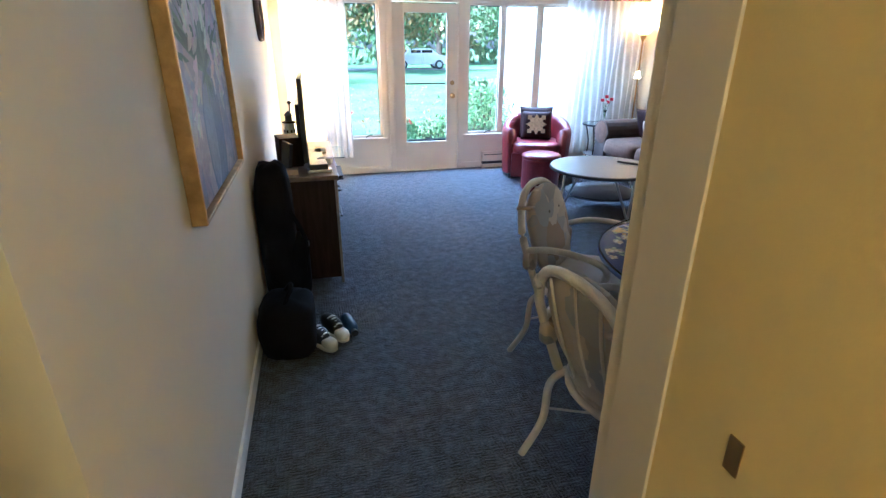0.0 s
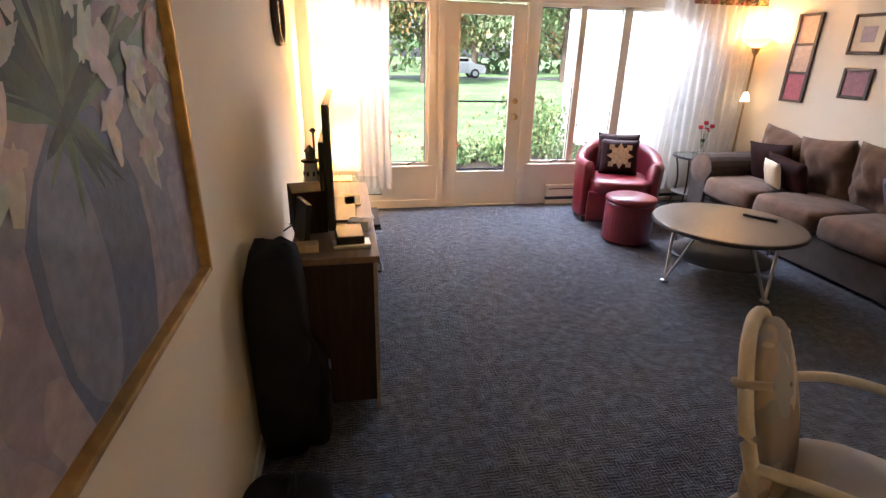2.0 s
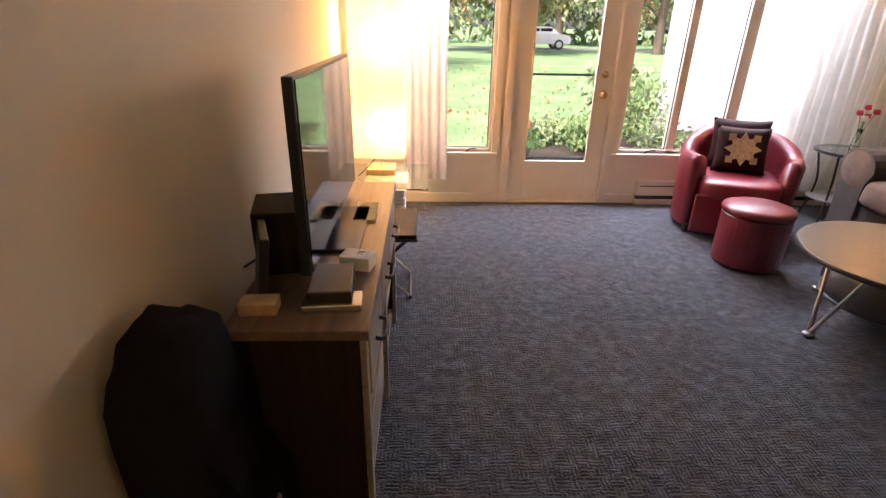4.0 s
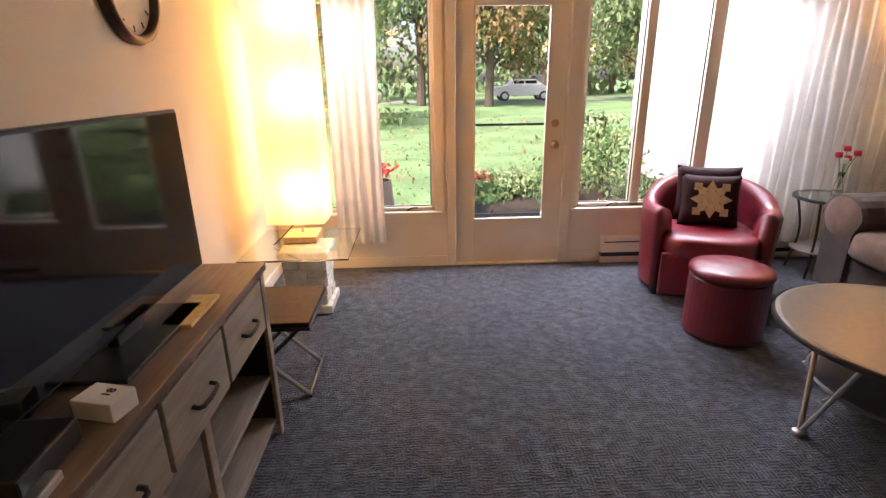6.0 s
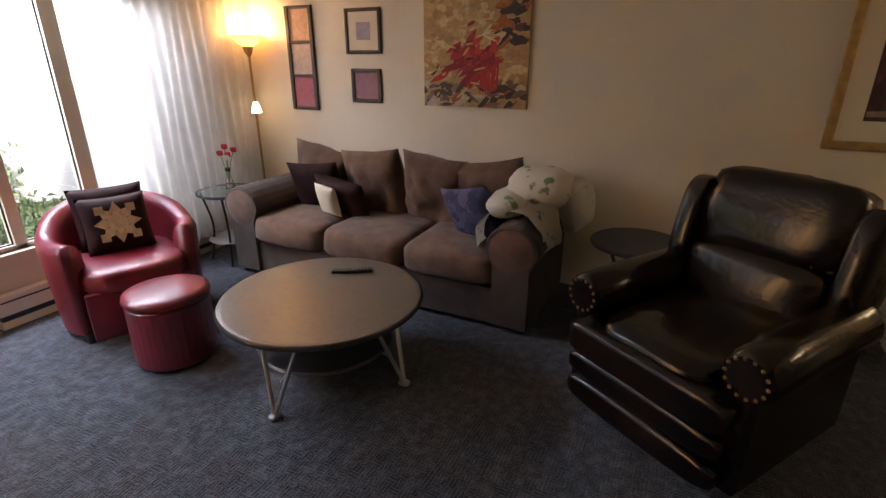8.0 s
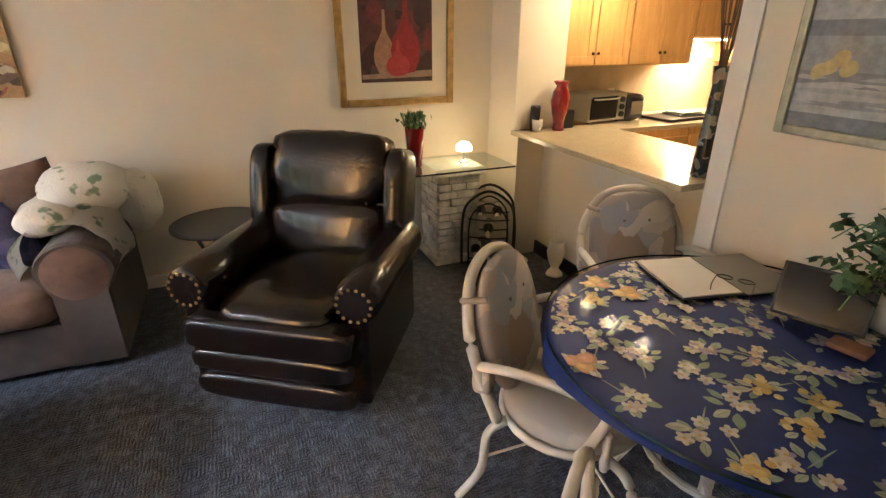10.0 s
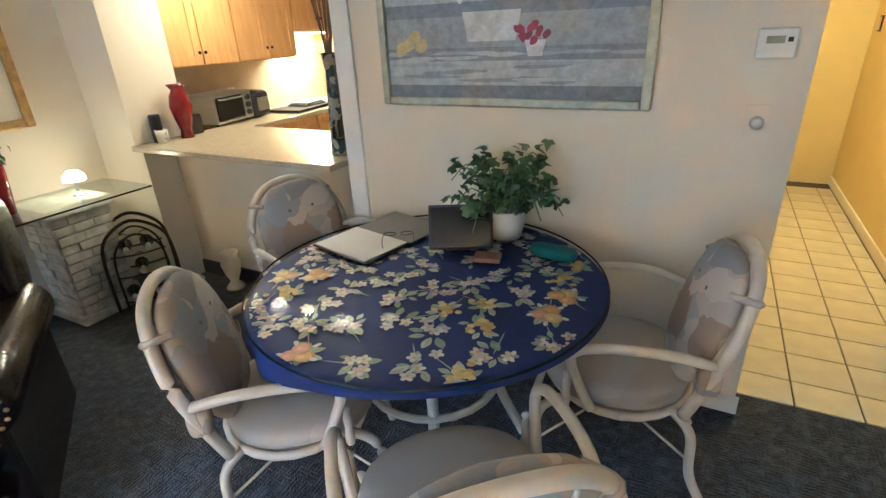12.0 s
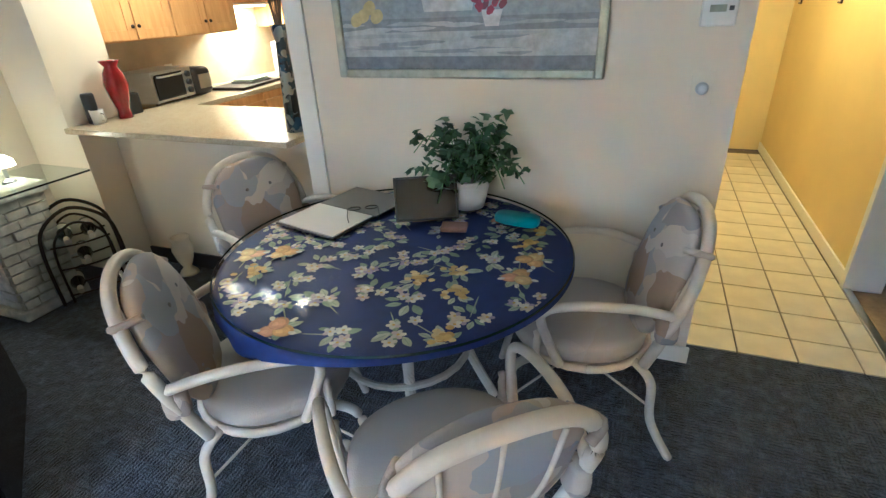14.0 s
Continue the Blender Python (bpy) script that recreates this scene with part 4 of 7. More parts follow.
th = thing("throw_blanket", "cream fleece throw with green leaf flecks over the sofa arm", "blanket", SOFA)
bm = bmesh.new()
grid = []
for i in range(33):
    u = i / 32
    line = []
    for k in range(25):
        v = k / 24
        a = -0.35 + 3.6 * u
        rr = 0.185 + 0.03 * noise.noise(Vector((u * 5, v * 4, 1))) + 0.015 * math.sin(9 * v + 5 * u)
        x = 4.90 + 0.70 * v + 0.05 * noise.noise(Vector((u * 3, 7, v)))
        y, z = 2.66 - rr * math.cos(a) * -1.0 * 1.0, 0.545 + rr * math.sin(a) * 1.0 + 0.16 * v * math.sin(a) ** 2
        if a > math.pi:
            z -= 0.2 * (a - math.pi)
        line.append(bm.verts.new((x, 2.66 + rr * math.cos(a) * (1.15), z)))
    grid.append(line)
for p, q in zip(grid, grid[1:]):
    for k in range(24):
        bm.faces.new((p[k], p[k + 1], q[k + 1], q[k]))
bmesh.ops.solidify(bm, geom=bm.faces[:], thickness=0.02)
part("drape", bm, M["throw"], th, smooth=True)
part("bunched_fold", puff((5.36, 2.62, 0.78), (0.26, 0.20, 0.13), 0.8, 0.8, 0.16), M["throw"], th, smooth=True)
part("bunched_fold", puff((5.50, 2.44, 0.66), (0.16, 0.14, 0.17), 0.8, 0.8, 0.16), M["throw"], th, smooth=True)
part("bunched_fold", puff((5.12, 2.74, 0.72), (0.20, 0.12, 0.08), 0.8, 0.8, 0.18), M["throw"], th, smooth=True)


def recliner():
    t = thing("recliner", "dark brown leather wing recliner with rolled nailhead arms", "armchair", pose(4.62, 1.53, 0) @ Matrix.Rotation(math.atan2(0.55, -0.835) + math.pi / 2, 4, "Z") @ Matrix.Scale(1.07, 4))
    L = M["leather"]
    part("base", box(-0.33, -0.36, 0.04, 0.33, 0.40, 0.30, 0.03), L, t)
    part("seat", puff((0, -0.10, 0.40), (0.27, 0.36, 0.10), 0.4, 0.4, 0.06), L, t, "creased dark leather seat", True)
    part("footrest", puff((0, -0.44, 0.37), (0.36, 0.06, 0.075), 0.4, 0.4, 0.05), L, t, smooth=True)
    part("footrest", puff((0, -0.435, 0.24), (0.36, 0.05, 0.062), 0.6, 0.35, 0.03), L, t, smooth=True)
    part("footrest", puff((0, -0.43, 0.11), (0.36, 0.05, 0.068), 0.6, 0.35, 0.03), L, t, smooth=True)
    rot = pose(0, 0, 0, -14)
    part("backrest", puff((0, 0.36, 0.62), (0.31, 0.12, 0.36), 0.45, 0.45, 0.02, m=rot), L, t, smooth=True)
    part("head_cushion", puff((0, 0.35, 0.86), (0.33, 0.13, 0.19), 0.55, 0.5, 0.10, m=rot), L, t, "puffed leather head cushion", True)
    part("lumbar_cushion", puff((0, 0.25, 0.58), (0.29, 0.12, 0.15), 0.55, 0.5, 0.11, m=rot), L, t, "puffed leather lumbar cushion", True)
    for s in (-1, 1):
        part("wing", puff((s * 0.345, 0.33, 0.76), (0.06, 0.15, 0.22), 0.5, 0.5, 0.02, m=rot), L, t, smooth=True)
        part("arm_side", box(s * 0.30, -0.40, 0.05, s * 0.40, 0.36, 0.52, 0.02), L, t)
        part("arm_roll", moved(lathe([(0, -0.41), (0.075, -0.41), (0.095, -0.39), (0.10, -0.2), (0.10, 0.3), (0.08, 0.36), (0, 0.36)], 24), pose(s * 0.36, 0, 0.535, -90)), L, t, smooth=True)
        fr = part("arm_front", moved(lathe([(0, 0.012), (0.075, 0.008), (0.085, 0.0)], 24), pose(s * 0.36, -0.412, 0.535, 90)), L, t)
        for k in range(14):
            a = 2 * math.pi * k / 14
            part("nail", lathe([(0.008, 0), (0.006, 0.004), (0, 0.006)], 6, at=(0, 0, 0)), M["brass"], fr, "brass nailhead").matrix_basis = pose(s * 0.36 + 0.07 * math.cos(a), -0.422, 0.535 + 0.07 * math.sin(a), 90)
    for k in range(5):
        x = -0.2 + 0.1 * k
        part("seam", tube([(x, 0.215, 0.70), (x + 0.01, 0.245, 0.82), (x, 0.30, 0.96)], 0.004, 5, 4), M["dark"], t, "dark stitched seam")


recliner()

# ---- tables ----
ct = thing("coffee_table", "round bronze-grey coffee table on splayed steel legs", "table", pose(4.13, 3.37, 0) @ Matrix.Diagonal((1.05, 1.05, 1.02, 1)))
part("tabletop", lathe([(0, 0.405), (0.46, 0.405), (0.492, 0.412), (0.50, 0.425), (0.492, 0.438), (0.475, 0.44), (0, 0.44)], 64), M["graytable"], ct, smooth=False)
part("edge", lathe([(0.488, 0.408), (0.502, 0.414), (0.504, 0.425), (0.500, 0.435)], 64), M["darkedge"], ct, "dark rounded edge band", True)
part("shelf", lathe([(0, 0.17), (0.33, 0.17), (0.34, 0.18), (0.33, 0.19), (0, 0.19)], 48), M["darkedge"], ct, "dark lower shelf")
for k in range(4):
    a = radians(185 + 90 * k)
    f = Vector((0.44 * math.cos(a), 0.44 * math.sin(a), 0.008))
    for s in (-0.32, 0.32):
        part("leg", tube([f, (0.36 * math.cos(a + s), 0.36 * math.sin(a + s), 0.405)], 0.011, 8, 1), M["metal"], ct, "brushed steel leg")
    part("foot", puff((f.x, f.y, 0.012), (0.03, 0.022, 0.012), 0.6, 0.6, seg=12, m=Matrix.Rotation(a, 4, "Z")), M["metal"], ct)
    part("strut", tube([(0.37 * math.cos(a), 0.37 * math.sin(a), 0.15), (0.30 * math.cos(a), 0.30 * math.sin(a), 0.172)], 0.008, 6, 1), M["metal"], ct)
rc = thing("remote_control", "black remote control on the coffee table", "remote", pose(4.45, 3.37, 0.450, 0, 0, 35))
part("body", box(-0.022, -0.085, 0, 0.022, 0.085, 0.018, 0.005), M["dark"], rc)
for i in range(3):
    for k in range(5):
        part("button", box(-0.014 + 0.011 * i, -0.06 + 0.02 * k, 0.018, -0.008 + 0.011 * i, -0.05 + 0.02 * k, 0.0205), M["greycard"], rc)
rc2 = thing("remote_control", "black remote control on the coffee table", "remote", pose(4.41, 3.43, 0.450, 0, 0, 28))
part("body", box(-0.02, -0.075, 0, 0.02, 0.075, 0.016, 0.005), M["dark"], rc2)

rs = thing("side_table", "round dark grey side table between sofa and recliner", "table", pose(5.41, 1.95, 0))
part("tabletop", lathe([(0, 0.525), (0.26, 0.525), (0.285, 0.532), (0.285, 0.545), (0.27, 0.552), (0, 0.552)], 48), M["darkedge"], rs)
for k in range(3):
    a = 0.4 + 2.094 * k
    part("leg", tube([(0.22 * math.cos(a), 0.22 * math.sin(a), 0.525), (0.12 * math.cos(a), 0.12 * math.sin(a), 0.25), (0.24 * math.cos(a), 0.24 * math.sin(a), 0.0)], 0.011), M["bronze"], rs)
part("shelf", lathe([(0, 0.22), (0.13, 0.22), (0.13, 0.235), (0, 0.235)], 32), M["darkedge"], rs)

et = thing("end_table", "round glass end table on dark metal legs with lower shelf", "table", pose(5.10, 5.10, 0))
g = part("glass_top", lathe([(0, 0.59), (0.235, 0.59), (0.24, 0.595), (0.235, 0.60), (0, 0.60)], 48), M["greenglass"], et, "green-tinted glass top")
g.visible_shadow = False
part("rim", lathe([(0.236, 0.575), (0.247, 0.58), (0.247, 0.597), (0.241, 0.60), (0.236, 0.588), (0.236, 0.575)], 48), M["darkedge"], et)
part("lower_shelf", lathe([(0, 0.19), (0.20, 0.19), (0.20, 0.20), (0, 0.20)], 40), M["greycard"], et)
for k in range(4):
    a = 0.6 + math.pi / 2 * k
    part("leg", tube([(0.22 * math.cos(a), 0.22 * math.sin(a), 0.58), (0.16 * math.cos(a), 0.16 * math.sin(a), 0.3), (0.21 * math.cos(a), 0.21 * math.sin(a), 0)], 0.009), M["bronze"], et)
fv = thing("flower_vase", "slim clear glass vase with red and white flowers", "vase", pose(5.14, 5.12, 0.601))
vz = part("vase", lathe([(0, 0), (0.035, 0), (0.03, 0.06), (0.016, 0.12), (0.022, 0.17), (0.019, 0.17), (0.013, 0.12), (0.026, 0.06), (0.03, 0.006), (0, 0.006)], 20), M["glass"], fv, smooth=True)
vz.visible_shadow = False
for k, (dx, dy, dz, col) in enumerate(((-0.05, 0, 0.29, 0), (0.02, 0.02, 0.33, 0), (0.07, -0.02, 0.30, 0), (-0.02, -0.03, 0.25, 1), (0.05, 0.03, 0.26, 0))):
    st = part("stem", tube([(0, 0, 0.05), (dx * 0.5, dy * 0.5, dz * 0.7), (dx, dy, dz)], 0.003, 5), M["shrub"], fv)
    for j in range(7):
        part("petal", puff((dx + 0.012 * math.cos(j * 0.9), dy + 0.012 * math.sin(j * 0.9), dz + 0.008), (0.014, 0.010, 0.022), 0.8, 0.8, seg=8, m=pose(0, 0, 0, 20 * math.cos(j), 20 * math.sin(j), 40 * j)), paint("rose_petal", (0.55, 0.02, 0.05)) if not col else M["pot"], st, smooth=True)

tl = thing("torchiere_lamp", "brass torchiere floor lamp with lit glass bowl in the corner", "floor lamp", pose(5.68, 5.28, 0))
part("base", lathe([(0, 0), (0.12, 0), (0.12, 0.015), (0.03, 0.03), (0.012, 0.05), (0, 0.05)], 28), M["brass"], tl)
part("pole", tube([(0, 0, 0.04), (0, 0, 1.66)], 0.011, 10, 1), M["brass"], tl)
part("cup", lathe([(0.012, 1.62), (0.035, 1.66), (0.045, 1.70), (0.03, 1.70), (0.02, 1.66)], 20), M["brass"], tl)
bo = part("bowl", lathe([(0.03, 1.69), (0.09, 1.73), (0.13, 1.79), (0.125, 1.79), (0.085, 1.735), (0.028, 1.697)], 28), M["paper"], tl, "lit frosted glass bowl", True)
part("reading_arm", tube([(0, 0, 1.22), (-0.03, -0.03, 1.30), (-0.04, -0.05, 1.24)], 0.006), M["brass"], tl)
part("reading_shade", lathe([(0.018, 1.25), (0.03, 1.22), (0.045, 1.16), (0.042, 1.16), (0.027, 1.215), (0.015, 1.243)], 18, at=(-0.04, -0.05, 0)), M["frost"], tl, "small frosted glass reading shade", True)
part("bulb", puff((0, 0, 1.745), (0.03, 0.03, 0.035), 1, 1, seg=12), M["bulb"], tl, smooth=True)
lamp("torchiere_light", "POINT", LAMPS["torch"], WARM, pose(5.68, 5.28, 1.84), 0.06)

# ---- lamp corner ----
def stone_pedestal(x, y, w, h, seed, parent):
    """Stacked split stone blocks on a plinth."""
    rng = random.Random(seed)
    part("plinth", box(x - w / 2 - 0.03, y - w / 2 - 0.03, 0, x + w / 2 + 0.03, y + w / 2 + 0.03, 0.06, 0.012), M["stone"], parent)
    part("core", box(x - w / 2 + 0.02, y - w / 2 + 0.02, 0.06, x + w / 2 - 0.02, y + w / 2 - 0.02, h - 0.05), M["stone"], parent)
    rows = int((h - 0.11) / 0.055)
    for face in range(4):
        for j in range(rows):
            a = -w / 2
            z = 0.06 + (h - 0.11) * j / rows
            while a < w / 2 - 0.02:
                b = min(w / 2, a + rng.uniform(0.07, 0.16))
                if w / 2 - b < 0.04:
                    b = w / 2
                d = rng.uniform(0.0, 0.014)
                blk = box(a + 0.002, -w / 2 - d, z + 0.002, b - 0.002, -w / 2 + 0.03, z + (h - 0.11) / rows - 0.003, 0.005)
                part("stone_block", moved(blk, pose(x, y, 0, 0, 0, 90 * face)), M["stone"], parent)
                a = b
    part("cap", box(x - w / 2 - 0.03, y - w / 2 - 0.03, h - 0.05, x + w / 2 + 0.03, y + w / 2 + 0.03, h, 0.012), M["stone"], parent)


gt = thing("glass_lamp_table", "glass-topped low table on a white stone pedestal", "table", pose(0, 0, 0))
stone_pedestal(1.33, 4.80, 0.26, 0.42, 4, gt)
g = part("glass_top", box(0.97, 4.50, 0.42, 1.64, 5.18, 0.43, 0.003), M["greenglass"], gt, "clear glass top with green edge")
g.visible_shadow = False
pl = thing("paper_lamp", "tall square rice paper lamp glowing warm on the glass table", "lamp", pose(1.28, 4.94, 0.431))
part("base", box(-0.11, -0.11, 0.0, 0.11, 0.11, 0.045, 0.006), M["tanwood"], pl, "pale wooden base")
part("pole", tube([(0, 0, 0.04), (0, 0, 1.5)], 0.006, 8, 1), M["metal"], pl)
sh = bmesh.new()
grid = []
for j in range(25):
    line = []
    for i in range(32):
        a = 2 * math.pi * i / 32
        c_, s_ = math.cos(a), math.sin(a)
        k = 0.19 / max(abs(c_), abs(s_)) ** 0.85
        k *= 1 + 0.012 * noise.noise(Vector((c_ * 3, s_ * 3, j * 0.9)))
        line.append(sh.verts.new((k * c_, k * s_, 0.15 + 1.45 * j / 24)))
    grid.append(line)
for p, q in zip(grid, grid[1:]):
    for i in range(32):
        sh.faces.new((p[i], p[(i + 1) % 32], q[(i + 1) % 32], q[i]))
part("shade", sh, M["paper"], pl, "crinkled warm rice paper shade", True)
for z in (0.36, 0.95, 1.4):
    part("bulb", puff((0, 0, z), (0.04, 0.04, 0.05), 1, 1, seg=12), M["bulb"], pl, smooth=True)
    lamp("paper_lamp_light", "POINT", LAMPS["shade"], WARM, pose(1.28 + 0.07, 4.94 - 0.07, 0.431 + z), 0.05)
part("cord", tube([(-0.02, -0.05, 0.14), (-0.1, -0.12, 0.06), (-0.16, -0.16, 0.01)], 0.004, 6), M["dark"], pl, "black power cord")

fs = thing("folding_tray_table", "brown-topped folding tray table on black crossed legs", "table", pose(1.33, 3.90, 0))
part("tray", box(-0.24, -0.22, 0.40, 0.24, 0.22, 0.425, 0.006), M["dwood"], fs)
part("tray_edge", box(-0.245, -0.225, 0.385, 0.245, 0.225, 0.402, 0.004), M["dark"], fs, "black tray edge")
for y in (-0.17, 0.17):
    part("leg", tube([(-0.2, y, 0.0), (0.2, y, 0.39)], 0.011, 6, 1), M["dark"], fs)
    part("leg", tube([(0.2, y * 0.9, 0.0), (-0.2, y * 0.9, 0.39)], 0.011, 6, 1), M["metal"], fs)
for x in (-0.2, 0.2):
    part("foot_bar", tube([(x, -0.18, 0.012), (x, 0.18, 0.012)], 0.011, 6, 1), M["dark"], fs)

# ---- pictures ----
def on_wall(side, a, z):
    """The pose of a picture's middle on a wall: its x to the viewer's right, its z out of the wall."""
    cols = {"east": ((0, -1, 0), (0, 0, 1), (-1, 0, 0), (XR, a, z)), "west": ((0, 1, 0), (0, 0, 1), (1, 0, 0), (XL, a, z)), "south": ((-1, 0, 0), (0, 0, 1), (0, 1, 0), (a, YB, z))}[side]
    m = Matrix.Identity(4)
    for k in range(4):
        for j in range(3):
            m[j][k] = cols[k][j]
    return m


def picture(label, m, w, h, frame_mat, fw, depth, ground, mat_w=0.0, daubs=None, name="picture", flat=False):
    t = thing(name, label, "picture", m)
    if fw:
        for x0, x1, y0, y1 in ((-w / 2, -w / 2 + fw, -h / 2, h / 2), (w / 2 - fw, w / 2, -h / 2, h / 2), (-w / 2 + fw, w / 2 - fw, -h / 2, -h / 2 + fw), (-w / 2 + fw, w / 2 - fw, h / 2 - fw, h / 2)):
            part("frame_rail", box(x0, y0, 0.001, x1, y1, depth, min(fw, depth) * 0.25), frame_mat, t)
    if mat_w:
        part("mat_board", box(-w / 2 + fw, -h / 2 + fw, 0.002, w / 2 - fw, h / 2 - fw, depth * 0.45), M["cream"], t, "cream mat board")
    i = fw + mat_w
    z = depth * 0.5 if fw else depth
    part("canvas", box(-w / 2 + i, -h / 2 + i, 0.001, w / 2 - i, h / 2 - i, z), ground, t)
    if daubs:
        daubs.done("paint_stroke", t, pose(0, 0, z))
    return t


def clip(pts, w, h):
    return [(max(-w, min(w, x)), max(-h, min(h, y))) for x, y in pts]


def lilies(w, h, seed):
    """White lilies on a mauve ground, with dark leaves."""
    r, d = random.Random(seed), Daubs()
    W2, H2 = w / 2, h / 2
    for k in range(26):
        d.add(r.choice([(0.30, 0.25, 0.30), (0.36, 0.30, 0.33), (0.24, 0.24, 0.30), (0.34, 0.27, 0.27)]), clip(blob(r.uniform(-W2, W2), r.uniform(-H2, H2), r.uniform(0.05, 0.14), r.uniform(0.1, 0.25), r.uniform(-0.5, 0.5), 12, 0.3, k), W2, H2))
    d.add((0.12, 0.14, 0.22), clip(blob(0.02, -H2 * 0.62, w * 0.20, h * 0.26, 0, 16, 0.05, 3), W2, H2))
    d.add((0.20, 0.22, 0.30), clip(blob(-0.05, -H2 * 0.62, w * 0.09, h * 0.22, 0, 14, 0.1, 4), W2, H2))
    for k in range(52):
        a = r.uniform(0.1, 3.0)
        L = r.uniform(0.08, 0.30)
        c, s = math.cos(a), math.sin(a)
        q = r.uniform(0.05, 0.38)
        d.add(r.choice([(0.05, 0.08, 0.05), (0.09, 0.13, 0.08), (0.14, 0.19, 0.13), (0.03, 0.05, 0.04)]), clip(blob(c * q * w, -0.08 * h + s * q * h, L, r.uniform(0.010, 0.026), a, 12, 0.1, k, 0.7), W2, H2))
    for k in range(64):
        a = r.uniform(-0.6, 3.8)
        q = r.uniform(0.10, 0.46)
        x, y = math.cos(a) * q * w, -0.02 * h + math.sin(a) * q * h
        base = r.choice([(0.55, 0.50, 0.46), (0.62, 0.58, 0.52), (0.46, 0.40, 0.40)])
        for j in range(4):
            b = a + r.uniform(-1.0, 1.0)
            d.add(tuple(c * r.uniform(0.8, 1.0) // 0.05 * 0.05 for c in base), clip(blob(x + 0.03 * math.cos(b), y + 0.03 * math.sin(b), r.uniform(0.03, 0.065), r.uniform(0.012, 0.026), b, 10, 0.15, 7 * k + j, 0.4), W2, H2))
    return d


def still_life(w, h, seed):
    """A white flower bowl on grey steps with a small red pot and pears."""
    r, d = random.Random(seed), Daubs()
    W2, H2 = w / 2, h / 2
    for y0, y1, c in ((-1, -0.86, (0.20, 0.22, 0.24)), (-0.86, -0.60, (0.42, 0.44, 0.45)), (-0.60, -0.46, (0.24, 0.26, 0.28)), (-0.46, -0.14, (0.32, 0.34, 0.36)), (-0.14, 0.0, (0.22, 0.24, 0.27))):
        d.add(c, [(-W2, y0 * H2), (W2, y0 * H2), (W2, y1 * H2), (-W2, y1 * H2)])
    for k in range(4):
        x = W2 * (0.25 + 0.2 * k)
        d.add((0.50, 0.52, 0.52), [(x, 0.02 * H2), (x + 0.18 * W2, 0.02 * H2), (x + 0.18 * W2, H2), (x, H2)])
    for k in range(30):
        d.add(r.choice([(0.36, 0.38, 0.40), (0.44, 0.46, 0.47), (0.28, 0.30, 0.33)]), clip(blob(r.uniform(-W2, W2), r.uniform(-0.85, -0.5) * H2, r.uniform(0.05, 0.14), 0.008, 0, 10, 0.3, k), W2, H2))
    d.add((0.56, 0.56, 0.54), [(-0.28 * W2, -0.40 * H2), (0.10 * W2, -0.40 * H2), (0.14 * W2, -0.10 * H2), (-0.32 * W2, -0.10 * H2)])
    for k in range(60):
        d.add(r.choice([(0.08, 0.12, 0.08), (0.14, 0.18, 0.13), (0.20, 0.24, 0.18)]), clip(blob((-0.1 + r.gauss(0, 0.26)) * W2, (0.05 + 0.35 * r.random()) * H2, r.uniform(0.02, 0.05), 0.014, r.uniform(0, 6), 8, 0.1, k, 0.6), W2, H2))
    for k in range(34):
        x, y = (-0.1 + r.gauss(0, 0.22)) * W2, (0.35 + r.gauss(0, 0.22)) * H2
        for j in range(5):
            d.add(r.choice([(0.66, 0.66, 0.62), (0.58, 0.59, 0.57), (0.72, 0.72, 0.68)]), clip(blob(x + 0.02 * math.cos(j * 1.26), y + 0.02 * math.sin(j * 1.26), 0.026, 0.015, j * 1.26, 9, 0.12, k + j), W2, H2))
    for dx, dy in ((-0.80, -0.42), (-0.74, -0.34), (-0.68, -0.43), (-0.86, -0.46)):
        d.add((0.52, 0.44, 0.20), blob(dx * W2, dy * H2, 0.032, 0.026, 0.6, 12, 0.05, 1))
    d.add((0.62, 0.60, 0.58), [(0.20 * W2, -0.56 * H2), (0.30 * W2, -0.56 * H2), (0.33 * W2, -0.40 * H2), (0.17 * W2, -0.40 * H2)])
    for k in range(12):
        d.add(r.choice([(0.32, 0.05, 0.08), (0.20, 0.06, 0.08), (0.12, 0.14, 0.09)]), blob((0.25 + r.gauss(0, 0.06)) * W2, (-0.33 + r.gauss(0, 0.05)) * H2, 0.02, 0.013, r.random() * 3, 8, 0.2, k))
    return d


